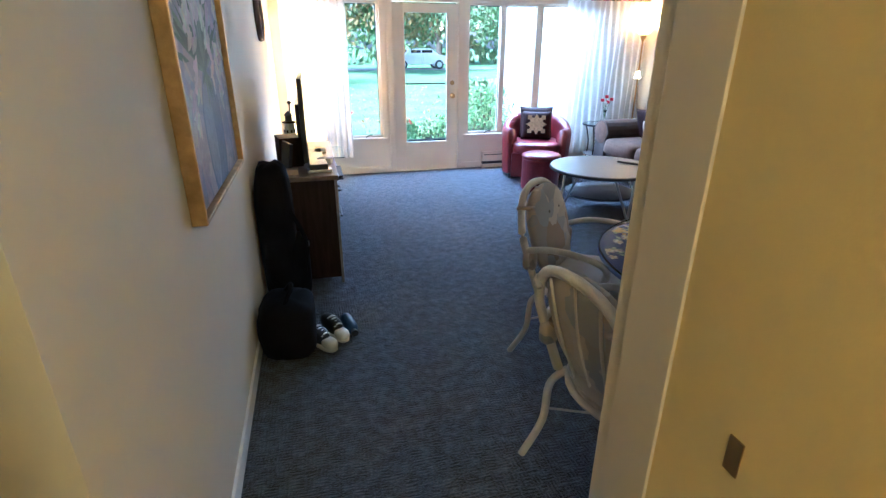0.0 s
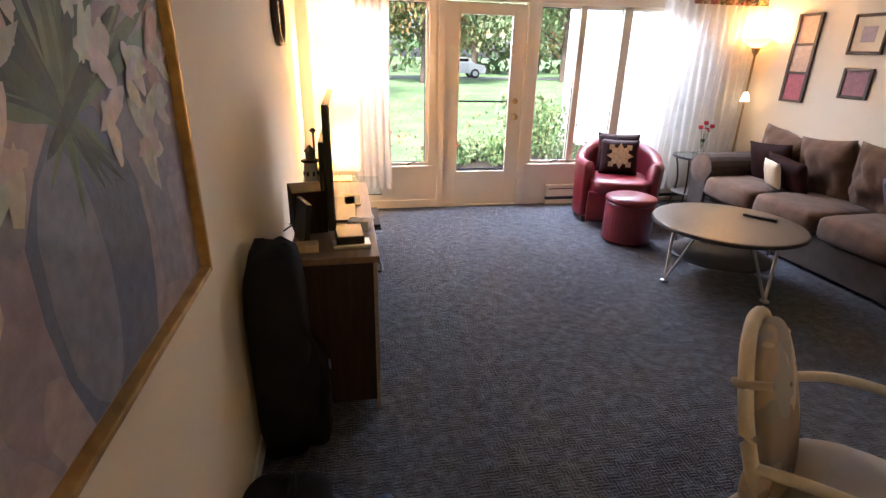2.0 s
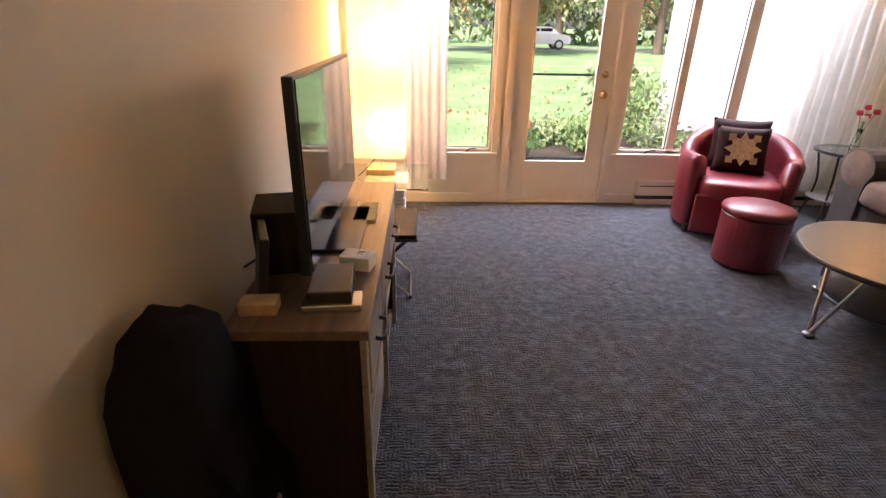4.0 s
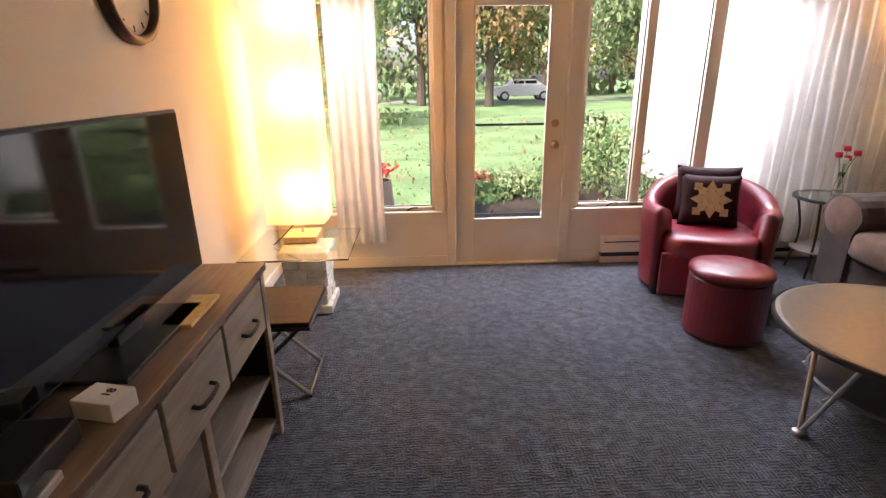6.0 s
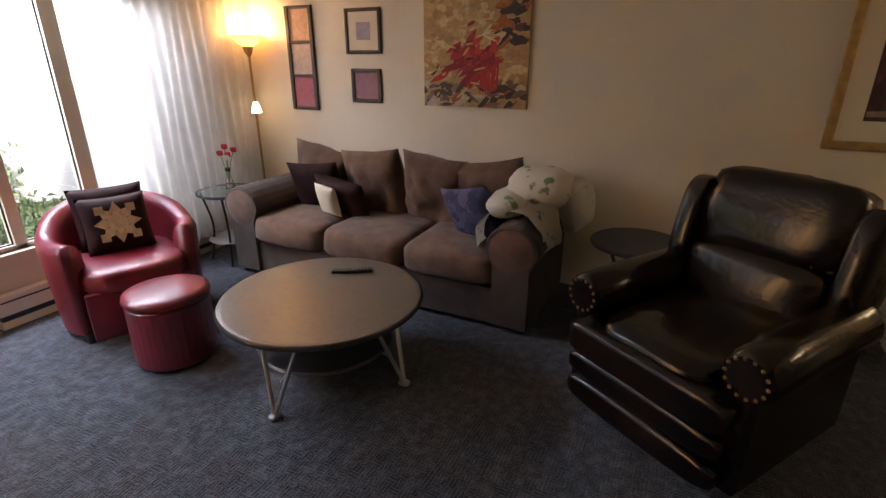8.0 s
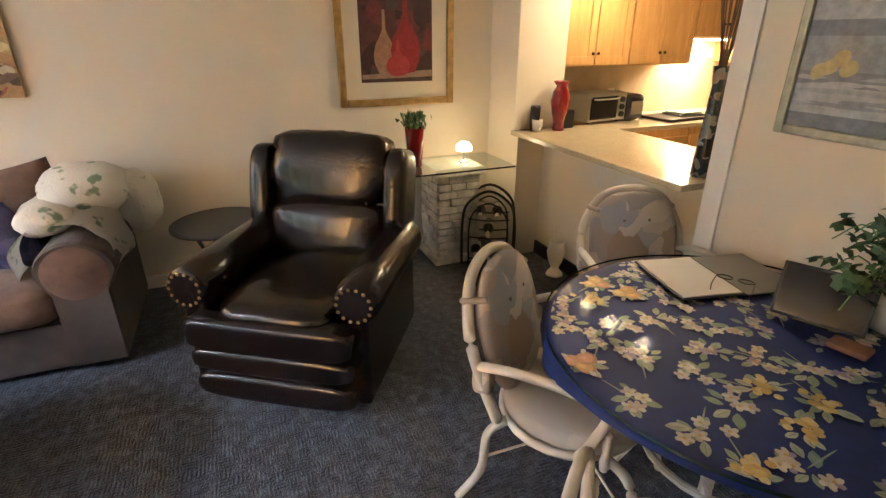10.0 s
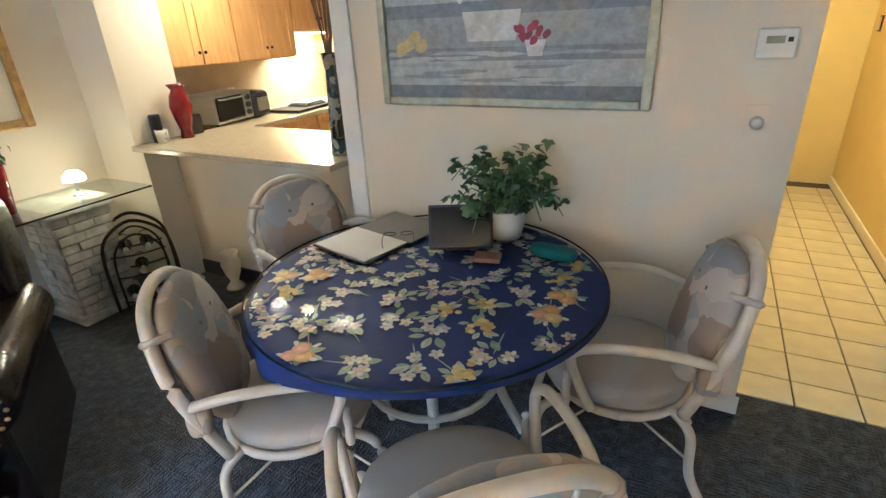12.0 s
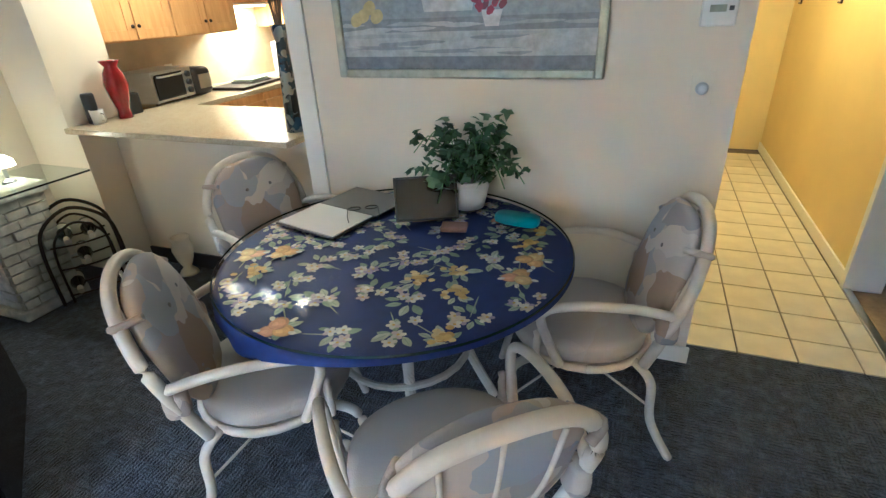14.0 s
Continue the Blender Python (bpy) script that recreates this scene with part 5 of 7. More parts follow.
def abstract_red(w, h, seed):
    r, d = random.Random(seed), Daubs()
    W2, H2 = w / 2, h / 2
    for k in range(300):
        x, y = r.uniform(-W2, W2), r.uniform(-H2, H2)
        lowdark = y < -0.55 * H2
        if lowdark:
            c = r.choice([(0.06, 0.04, 0.03), (0.14, 0.09, 0.06), (0.46, 0.38, 0.26), (0.30, 0.08, 0.04), (0.20, 0.14, 0.09)])
        elif x > 0.45 * W2 and y > 0.0:
            c = r.choice([(0.34, 0.10, 0.02), (0.10, 0.04, 0.03), (0.42, 0.18, 0.03), (0.05, 0.03, 0.03)])
        else:
            c = r.choice([(0.50, 0.34, 0.13), (0.44, 0.27, 0.09), (0.56, 0.42, 0.20), (0.38, 0.20, 0.07)])
        d.add(c, clip(blob(x, y, r.uniform(0.02, 0.08), r.uniform(0.008, 0.03), r.uniform(-0.6, 0.9), 10, 0.35, k), W2, H2))
    for k in range(46):
        d.add(r.choice([(0.42, 0.02, 0.02), (0.34, 0.02, 0.03), (0.50, 0.05, 0.03), (0.24, 0.01, 0.02)]), clip(blob((0.0 + r.gauss(0, 0.26)) * W2, (-0.22 + r.gauss(0, 0.16)) * H2, r.uniform(0.03, 0.10), r.uniform(0.012, 0.04), r.uniform(0.2, 1.1), 10, 0.3, k), W2, H2))
    for k in range(7):
        d.add((0.40, 0.02, 0.02), clip(blob((0.15 + 0.05 * k) * W2, -0.55 * H2, 0.11, 0.010, 1.5, 8, 0.2, k), W2, H2))
    for k in range(24):
        d.add(r.choice([(0.62, 0.52, 0.36), (0.58, 0.36, 0.10), (0.03, 0.02, 0.02)]), clip(blob(r.uniform(-0.9, 0.8) * W2, r.uniform(-0.9, 0.3) * H2, r.uniform(0.02, 0.06), 0.007, r.uniform(-0.5, 1), 8, 0.3, k), W2, H2))
    return d


def bottles(w, h, seed):
    r, d = random.Random(seed), Daubs()
    W2, H2 = w / 2, h / 2
    for k in range(60):
        d.add(r.choice([(0.05, 0.02, 0.02), (0.09, 0.03, 0.03), (0.15, 0.03, 0.03), (0.07, 0.05, 0.04)]), clip(blob(r.uniform(-W2, W2), r.uniform(-H2, H2), r.uniform(0.03, 0.09), r.uniform(0.03, 0.12), 0, 10, 0.3, k), W2, H2))
    d.add((0.30, 0.20, 0.13), [(-W2, -0.86 * H2), (W2, -0.78 * H2), (W2, -0.92 * H2), (-W2, -0.95 * H2)])
    prof = [(0.0, 0.0), (0.6, 0.02), (0.95, 0.18), (1.0, 0.3), (0.85, 0.45), (0.4, 0.6), (0.16, 0.7), (0.13, 1.0)]
    for cx, y0, sx, sy, c in ((-0.35, -0.85, 0.30, 1.25, (0.34, 0.20, 0.12)), (0.25, -0.85, 0.42, 1.6, (0.26, 0.02, 0.025)), (0.02, -0.9, 0.34, 0.72, (0.36, 0.04, 0.04))):
        right = [((cx + sx * a) * W2, (y0 + sy * b) * H2) for a, b in prof]
        left = [((cx - sx * a) * W2, (y0 + sy * b) * H2) for a, b in prof[::-1]]
        d.add(c, clip(left + right[1:], W2, H2))
    return d


picture("large painting of white lilies on mauve in a gilt frame", on_wall("west", 1.05, 1.555), 0.99, 1.04, M["gold"], 0.016, 0.05, paint("mauve_ground", (0.32, 0.27, 0.31)), 0, lilies(0.95, 1.0, 4))
picture("wide grey still life of white flowers in a silver frame", on_wall("south", 3.025, 1.64), 1.14, 0.80, M["silverframe"], 0.035, 0.035, paint("grey_ground", (0.42, 0.44, 0.45)), 0, still_life(1.07, 0.73, 5))
picture("unframed abstract canvas in red, ochre and black above the sofa", on_wall("east", 3.23, 1.70), 0.80, 0.86, None, 0, 0.035, paint("ochre_ground", (0.40, 0.25, 0.10)), 0, abstract_red(0.80, 0.86, 6))
picture("framed painting of red bottles with cream mat and gilt frame", on_wall("east", 0.67, 1.615), 0.84, 0.98, M["gold"], 0.05, 0.04, paint("maroon_ground", (0.08, 0.03, 0.03)), 0.11, bottles(0.51, 0.65, 7))
picture("small dark framed print with white mat above the sofa", on_wall("east", 4.18, 1.805), 0.33, 0.33, M["framewood"], 0.026, 0.025, paint("lilac_print", (0.34, 0.28, 0.32)), 0.075)
picture("small dark framed plum print above the sofa", on_wall("east", 4.17, 1.40), 0.28, 0.26, M["framewood"], 0.03, 0.025, paint("plum_print", (0.28, 0.12, 0.14)))
tp = thing("picture", "tall dark frame with three square prints", "picture", on_wall("east", 4.81, 1.60))
for x in (-0.14, 0.105):
    part("frame_rail", box(x, -0.41, 0.001, x + 0.035, 0.41, 0.025, 0.005), M["framewood"], tp)
for y in (-0.41, -0.145, 0.12, 0.385):
    part("frame_rail", box(-0.105, y, 0.001, 0.105, y + 0.025, 0.024, 0.005), M["framewood"], tp)
for y, c, nm in ((-0.265, (0.42, 0.12, 0.16), "rose_print"), (0.0, (0.52, 0.40, 0.32), "sand_print"), (0.265, (0.50, 0.30, 0.22), "coral_print")):
    part("print", box(-0.105, y - 0.12, 0.001, 0.105, y + 0.12, 0.012), paint(nm, c), tp)
ck = thing("wall_clock", "round wall clock with dark rim and pale face", "clock", on_wall("west", 3.86, 1.80))
part("rim", lathe([(0.165, 0.002), (0.20, 0.002), (0.205, 0.02), (0.195, 0.045), (0.175, 0.045), (0.165, 0.03), (0.165, 0.002)], 48), M["framewood"], ck, smooth=True)
part("face", lathe([(0, 0.015), (0.166, 0.015)], 48), M["cream"], ck)
for k in range(12):
    part("hour_mark", moved(box(-0.004, 0.13, 0.016, 0.004, 0.155, 0.018), pose(0, 0, 0, 0, 0, 30 * k)), M["dark"], ck)
part("hour_hand", moved(box(-0.005, -0.01, 0.019, 0.005, 0.08, 0.021), pose(0, 0, 0, 0, 0, 50)), M["dark"], ck)
part("minute_hand", moved(box(-0.004, -0.01, 0.022, 0.004, 0.12, 0.024), pose(0, 0, 0, 0, 0, -60)), M["dark"], ck)
ts = thing("thermostat", "white wall thermostat with small display", "thermostat", on_wall("south", 2.105, 1.46))
part("body", box(-0.055, -0.045, 0.001, 0.055, 0.045, 0.025, 0.006), M["pot"], ts)
part("display", box(-0.03, 0.0, 0.0255, 0.02, 0.022, 0.027), paint("lcd", (0.30, 0.31, 0.22)), ts, "grey-green display")
part("switch", box(0.028, 0.004, 0.0255, 0.042, 0.018, 0.03), M["dark"], ts)
dm = thing("dimmer_switch", "cream dimmer plate with round metal knob", "switch", on_wall("south", 2.115, 1.21))
part("plate", box(-0.037, -0.06, 0.001, 0.037, 0.06, 0.006, 0.002), M["wall"], dm)
part("knob", lathe([(0.022, 0.006), (0.02, 0.024), (0.012, 0.028), (0, 0.028)], 20), M["metal"], dm, "round metal knob", True)

# ---- dining ----
def dining_chair():
    t = thing("dining_chair", "cream enamel rattan dining chair with pastel patchwork cushions", "chair", group="chairs round the dining table")
    F = M["frame_white"]
    back = [(-0.21, 0.20, 0.40), (-0.245, 0.25, 0.58), (-0.235, 0.30, 0.73), (-0.15, 0.34, 0.865), (0, 0.355, 0.905), (0.15, 0.34, 0.865), (0.235, 0.30, 0.73), (0.245, 0.25, 0.58), (0.21, 0.20, 0.40)]
    part("back_frame", tube(back, 0.019, 10, 6), F, t)
    for k, x in enumerate((-0.11, 0.0, 0.11)):
        part("back_rod", tube([(x * 0.8, 0.21, 0.42), (x, 0.30, 0.66), (x * 1.1, 0.345, 0.885 - abs(x) * 0.3)], 0.006, 6, 4), F, t)
    ob = part("back_cushion", puff((0, 0.25, 0.675), (0.215, 0.05, 0.235), 0.75, 0.9, 0.03, m=pose(0, 0, 0, -16)), M["chairfab"], t, "pastel patchwork back cushion", True)
    for x, z in ((-0.06, 0.78), (0.06, 0.78), (0, 0.68)):
        part("tuft", puff((x, 0.205 + 0.28 * (z - 0.675), z), (0.010, 0.006, 0.010), 1, 1, seg=8), M["greycard"], ob)
    for s in (-1, 1):
        part("tie", tube([(s * 0.17, 0.27, 0.82), (s * 0.21, 0.33, 0.82), (s * 0.17, 0.35, 0.80)], 0.012, 6, 4), M["chairfab"], ob)
        part("cuff", puff((s * 0.232, 0.245, 0.565), (0.028, 0.035, 0.05), 0.5, 0.6, 0.03, seg=16), M["chairfab"], ob, smooth=True)
        part("arm", tube([(s * 0.245, 0.265, 0.62), (s * 0.28, 0.12, 0.665), (s * 0.285, -0.06, 0.665), (s * 0.275, -0.15, 0.62), (s * 0.262, -0.12, 0.50), (s * 0.255, -0.08, 0.41)], 0.016, 10, 6), F, t)
        part("arm_post", lathe([(0.012, 0.40), (0.016, 0.43), (0.012, 0.46), (0.014, 0.50), (0.010, 0.52), (0.014, 0.535), (0, 0.548)], 10, at=(s * 0.25, -0.16, 0)), F, t, smooth=True)
        part("leg", tube([(s * 0.20, -0.16, 0.40), (s * 0.235, -0.24, 0.36), (s * 0.245, -0.27, 0.18), (s * 0.27, -0.31, 0.0)], 0.016, 10, 6), F, t)
        part("leg", tube([(s * 0.19, 0.17, 0.40), (s * 0.215, 0.23, 0.33), (s * 0.215, 0.25, 0.16), (s * 0.23, 0.33, 0.0)], 0.016, 10, 6), F, t)
        part("stretcher", tube([(s * 0.24, -0.26, 0.22), (-s * 0.02, 0, 0.26)], 0.005, 6, 1), F, t)
        part("stretcher", tube([(s * 0.21, 0.24, 0.22), (-s * 0.02, 0, 0.26)], 0.005, 6, 1), F, t)
    ring = [(0.25 * math.cos(2 * math.pi * k / 24), 0.01 + 0.235 * math.sin(2 * math.pi * k / 24), 0.395) for k in range(25)]
    part("seat_frame", tube(ring, 0.015, 8, 1), F, t)
    part("stretcher_ring", tube([(0.04 * math.cos(2 * math.pi * k / 12), 0.04 * math.sin(2 * math.pi * k / 12), 0.26) for k in range(13)], 0.005, 6, 1), F, t)
    part("seat_pan", lathe([(0, 0.39), (0.235, 0.39), (0.235, 0.40), (0, 0.40)], 28), F, t)
    part("seat_cushion", puff((0, -0.01, 0.445), (0.25, 0.245, 0.05), 0.5, 0.85, 0.01), M["seatfab"], t, "pale grey seat cushion", True)
    return t


def facing(x, y, dx, dy):
    return pose(x, y, 0, 0, 0, math.degrees(math.atan2(dy, dx)) + 90)


ch = dining_chair()
for ob in ch.children_recursive:
    ob.data.shade_smooth()
ch.matrix_basis = facing(3.37, 0.84, -0.78, -0.62)
copy_thing(ch, facing(2.68, 1.03, 0.66, -0.75))
copy_thing(ch, facing(2.43, 0.235, 0.95, 0.18))
copy_thing(ch, facing(3.74, 0.17, -0.94, 0.33))

TX, TY, TR = 3.07, 0.45, 0.61
dt = thing("dining_table", "round glass-topped dining table on cream metal legs", "table", pose(TX, TY, 0))
part("tabletop", lathe([(0, 0.715), (TR - 0.03, 0.715), (TR - 0.01, 0.73), (0, 0.731)], 64), M["frame_white"], dt)
for k in range(4):
    a = 0.5 + math.pi / 2 * k
    c, s = math.cos(a), math.sin(a)
    part("leg", tube([(0.34 * c, 0.34 * s, 0.715), (0.26 * c, 0.26 * s, 0.45), (0.24 * c, 0.24 * s, 0.30), (0.36 * c, 0.36 * s, 0.0)], 0.02, 10, 6), M["frame_white"], dt)
part("ring", tube([(0.25 * math.cos(2 * math.pi * k / 24), 0.25 * math.sin(2 * math.pi * k / 24), 0.32) for k in range(25)], 0.014, 8, 1), M["frame_white"], dt)
tc = thing("tablecloth", "navy blue tablecloth printed with fruit, leaves and white blossom", "tablecloth", pose(TX, TY, 0))
bm = bmesh.new()
rings = []
for r, z in ((0, 0.742), (0.2, 0.742), (0.4, 0.742), (0.58, 0.742), (TR - 0.012, 0.7415), (TR + 0.004, 0.735), (TR + 0.010, 0.70), (TR + 0.014, 0.66)):
    line = []
    for k in range(96):
        a = 2 * math.pi * k / 96
        # the cloth hangs lower towards the window side
        hang = max(0.0, math.cos(a - 0.80)) ** 4
        zz = z if z > 0.735 else 0.735 - (0.735 - z) * (0.06 + 1.3 * hang)
        rr = r + (0.012 * math.sin(11 * a) * hang if z < 0.72 else 0)
        line.append(bm.verts.new((rr * math.cos(a), rr * math.sin(a), zz)))
    rings.append(line)
for p, q in zip(rings, rings[1:]):
    for k in range(96):
        bm.faces.new((p[k], p[(k + 1) % 96], q[(k + 1) % 96], q[k]))
bmesh.ops.remove_doubles(bm, verts=bm.verts, dist=1e-5)
part("cloth", bm, M["cloth"], tc, smooth=True)
pr = Daubs(0.000003, 0.0)
rng = random.Random(12)
spots = []
tries = 0
while len(spots) < 54 and tries < 9000:
    tries += 1
    a, q = rng.uniform(0, 6.28), TR * math.sqrt(rng.random()) * 0.95
    x, y = q * math.cos(a), q * math.sin(a)
    if all((x - u) ** 2 + (y - v) ** 2 > 0.120 ** 2 for u, v in spots):
        spots.append((x, y))
RIM = TR - 0.012
def inside(pts):
    out = []
    for x, y in pts:
        q = math.hypot(x, y)
        f = min(1, RIM / q) if q else 1
        out.append((x * f, y * f))
    return out
for n_, (x, y) in enumerate(spots):
    kind = (0, 2, 3, 2, 3, 1, 2, 3)[n_ % 8]
    tw = rng.uniform(0, 6.28)
    for j in range(7 if kind != 2 else 6):
        b = tw + j * 0.72 + rng.uniform(-0.4, 0.4)
        L, q = rng.uniform(0.017, 0.030), rng.uniform(0.032, 0.056)
        lx, ly, turn = x + q * math.cos(b), y + q * math.sin(b), b + rng.uniform(-0.5, 0.5)
        pr.add(rng.choice([(0.36, 0.41, 0.34), (0.22, 0.30, 0.23), (0.46, 0.49, 0.42), (0.28, 0.36, 0.29)]), inside(blob(lx, ly, L, L * 0.5, turn, 12, 0.06, n_ * 9 + j, 0.6)))
        pr.add((0.20, 0.27, 0.21), inside(blob(lx, ly, L * 0.8, 0.0011, turn, 6, 0, 1)))
    pr.add((0.30, 0.34, 0.28), inside(blob(x + 0.05 * math.cos(tw + 0.3), y + 0.05 * math.sin(tw + 0.3), 0.06, 0.0025, tw + 0.3, 8, 0, 1)))
    if kind == 0:
        for j in range(3):
            b = tw + j * 2.1
            fx, fy = x + 0.024 * math.cos(b), y + 0.024 * math.sin(b)
            hue = rng.choice([(0.66, 0.40, 0.16), (0.68, 0.50, 0.22), (0.64, 0.34, 0.20)])
            pr.add(tuple(c * 0.72 for c in hue), inside(blob(fx, fy, 0.031, 0.028, b, 16, 0.03, j)))
            pr.add(hue, inside(blob(fx + 0.003, fy + 0.003, 0.026, 0.023, b, 16, 0.05, j + 3)))
            pr.add(tuple(min(0.75, c * 1.25) for c in hue), inside(blob(fx + 0.008, fy + 0.006, 0.012, 0.009, b, 10, 0.1, j + 5)))
        for j in range(5):
            b = tw + 0.9 + j * 1.26
            pr.add((0.64, 0.63, 0.58), inside(blob(x + 0.055 * math.cos(b), y + 0.055 * math.sin(b), 0.013, 0.008, b, 9, 0.1, j)))
    elif kind == 1:
        for j in range(16):
            pr.add(rng.choice([(0.62, 0.46, 0.16), (0.66, 0.54, 0.26), (0.52, 0.36, 0.12)]), inside(blob(x + rng.gauss(0, 0.02), y + rng.gauss(0, 0.02), 0.012, 0.011, 0, 9, 0.1, j)))
    else:
        for f in range(4 if kind == 2 else 5):
            fx, fy = x + rng.gauss(0, 0.030), y + rng.gauss(0, 0.030)
            for j in range(5):
                b = j * 1.257 + f
                pr.add(rng.choice([(0.66, 0.65, 0.60), (0.56, 0.56, 0.54), (0.52, 0.44, 0.48)] if kind == 2 else [(0.66, 0.64, 0.58), (0.36, 0.30, 0.44), (0.60, 0.52, 0.42)]), inside(blob(fx + 0.011 * math.cos(b), fy + 0.011 * math.sin(b), 0.012, 0.008, b, 8, 0.1, j)))
            pr.add((0.55, 0.38, 0.10), inside(blob(fx, fy, 0.005, 0.005, 0, 7, 0, 1)))
pr.done("floral_print", tc, pose(0, 0, 0.7425))
gtop = thing("glass_table_top", "round clear glass sheet with dark edge on the tablecloth", "glass top", pose(TX, TY, 0))
g = part("sheet", lathe([(0, 0.7455), (TR + 0.006, 0.7455), (TR + 0.010, 0.7495), (TR + 0.006, 0.7535), (0, 0.7535)], 96), M["thinglass"], gtop)
g.visible_shadow = False
part("edge", lathe([(TR + 0.008, 0.7445), (TR + 0.013, 0.7495), (TR + 0.008, 0.7545)], 96), mat("dark_green_glass_edge", (0.01, 0.03, 0.03), 0.15, var=0.1, bump=0), gtop, "dark green glass edge", True)
TZ = 0.754

pp = thing("ivy_plant", "variegated ivy in a white ceramic pot on the dining table", "plant", pose(2.94, 0.01, TZ))
part("pot", lathe([(0, 0), (0.065, 0), (0.08, 0.06), (0.092, 0.115), (0.097, 0.125), (0.09, 0.128), (0.08, 0.11), (0, 0.105)], 28), M["pot"], pp, smooth=True)
rng = random.Random(31)
tips = []
for k in range(26):
    a, q, z = rng.uniform(0, 6.28), rng.uniform(0.08, 0.20), rng.uniform(0.10, 0.28)
    if k % 6 == 0:
        q, z = 0.23, rng.uniform(0.04, 0.30)
    e = (q * math.cos(a), max(-0.2, q * math.sin(a)), z)
    part("stem", tube([(0.03 * math.cos(a), 0.03 * math.sin(a), 0.10), (e[0] * 0.6, e[1] * 0.6, 0.16 + z * 0.6), e], 0.0025, 5, 4), M["shrub"], pp)
    tips.append(e)
vs, fs_ = [], []
for k in range(330):
    e = tips[k % len(tips)]
    u = 0.35 + 0.65 * rng.random()
    c = Vector((e[0] * u + rng.gauss(0, 0.022), max(-0.22, e[1] * u + rng.gauss(0, 0.022)), 0.12 + (e[2] - 0.04) * u + rng.gauss(0, 0.02)))
    q = Euler((rng.uniform(-0.9, 0.9), rng.uniform(-0.9, 0.9), rng.uniform(0, 6.28))).to_matrix()
    s = rng.uniform(0.020, 0.036)
    b0 = len(vs)
    for px, py, pz in ((0, -0.55, 0), (0.5, -0.75, -0.1), (0.95, -0.15, -0.15), (0.45, 0.15, 0.06), (0, 1.15, -0.2), (-0.45, 0.15, 0.06), (-0.95, -0.15, -0.15), (-0.5, -0.75, -0.1), (0, 0, 0.12)):
        vs.append(c + q @ Vector((px, py, pz)) * s)
    for j in range(8):
        fs_.append((b0 + j, b0 + (j + 1) % 8, b0 + 8))
me = bpy.data.meshes.new("ivy_leaves")
me.from_pydata(vs, [], fs_)
part_mesh("foliage", me, M["ivy"], pp, "lobed variegated ivy leaves", "stuff")

nb = thing("open_notebook", "open grey folder with blank white paper on the table", "notebook", pose(3.449, 0.317, TZ, 0, 0, 166.9))
NW, ND, SIDE = 0.152, 0.113, 1
part("cover", box(-NW - 0.01, -ND - 0.008, 0, NW + 0.01, ND + 0.008, 0.006, 0.002), M["dark"], nb, "black folder cover")
part("page", box(-NW, -ND, 0.0062, NW, ND, 0.011, 0.001), M["sheetpaper"], nb, "blank white paper")
part("cover", box(-NW - 0.01, SIDE * (ND + 0.012), 0, NW + 0.01, SIDE * (3 * ND + 0.02), 0.006, 0.002), M["greycard"], nb, "grey folder cover")
part("spine", box(-NW - 0.01, SIDE * (ND + 0.008), 0, NW + 0.01, SIDE * (ND + 0.012), 0.004), M["dark"], nb, "black spine")
gl = thing("eyeglasses", "dark-rimmed eyeglasses lying on the folder", "glasses", pose(3.34, 0.20, TZ + 0.022, 0, 0, 30))
for s in (-1, 1):
    part("rim", tube([(s * 0.035 + 0.026 * math.cos(k * 0.5236), 0.018 * math.sin(k * 0.5236), 0) for k in range(13)], 0.002, 5, 1), M["dark"], gl)
    part("temple", tube([(s * 0.062, 0, 0), (s * 0.064, 0.07, -0.004), (s * 0.058, 0.12, -0.010)], 0.002, 5, 3), M["dark"], gl)
tb = thing("tablet", "tablet with dark screen propped on a stand on the table", "tablet", pose(3.044, 0.214, TZ, 0, 0, 205))
ob = part("body", box(-0.125, -0.005, 0, 0.125, 0.005, 0.175, 0.004), M["dark"], tb)
ob.matrix_basis = pose(0, 0, 0.004, -22)
ob2 = part("screen", box(-0.115, -0.0065, 0.010, 0.115, -0.0052, 0.165), M["screen"], tb, "glossy dark screen")
ob2.matrix_basis = pose(0, 0, 0.004, -22)
part("stand", box(-0.06, 0.0, 0, 0.06, 0.08, 0.008, 0.003), M["brass"], tb)
tcs = thing("eyeglass_case", "teal eyeglass case on the dining table", "case", pose(2.70, 0.147, TZ, 0, 0, -8))
part("case", puff((0, 0, 0.022), (0.09, 0.035, 0.022), 0.5, 0.5, seg=16), M["teal"], tcs, smooth=True)
wl2 = thing("wallet", "small brown leather wallet on the dining table", "wallet", pose(2.917, 0.255, TZ, 0, 0, 12))
part("body", box(-0.05, -0.035, 0, 0.05, 0.035, 0.018, 0.006), paint("tan_leather", (0.24, 0.12, 0.07)), wl2)

# ---- media corner ----
dr = thing("tv_console", "whitewashed oak media console with drawers and open shelf", "console", pose(0, 0, 0))
X0, X1, Y0, Y1, DZ = 1.10, 1.46, 2.22, 3.50, 0.78
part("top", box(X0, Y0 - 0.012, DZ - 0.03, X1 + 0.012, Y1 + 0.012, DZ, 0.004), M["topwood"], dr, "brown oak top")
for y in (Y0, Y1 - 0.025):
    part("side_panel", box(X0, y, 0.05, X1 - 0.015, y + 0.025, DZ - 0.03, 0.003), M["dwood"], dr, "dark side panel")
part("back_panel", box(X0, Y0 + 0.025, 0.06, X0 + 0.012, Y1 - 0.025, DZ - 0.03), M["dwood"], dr)
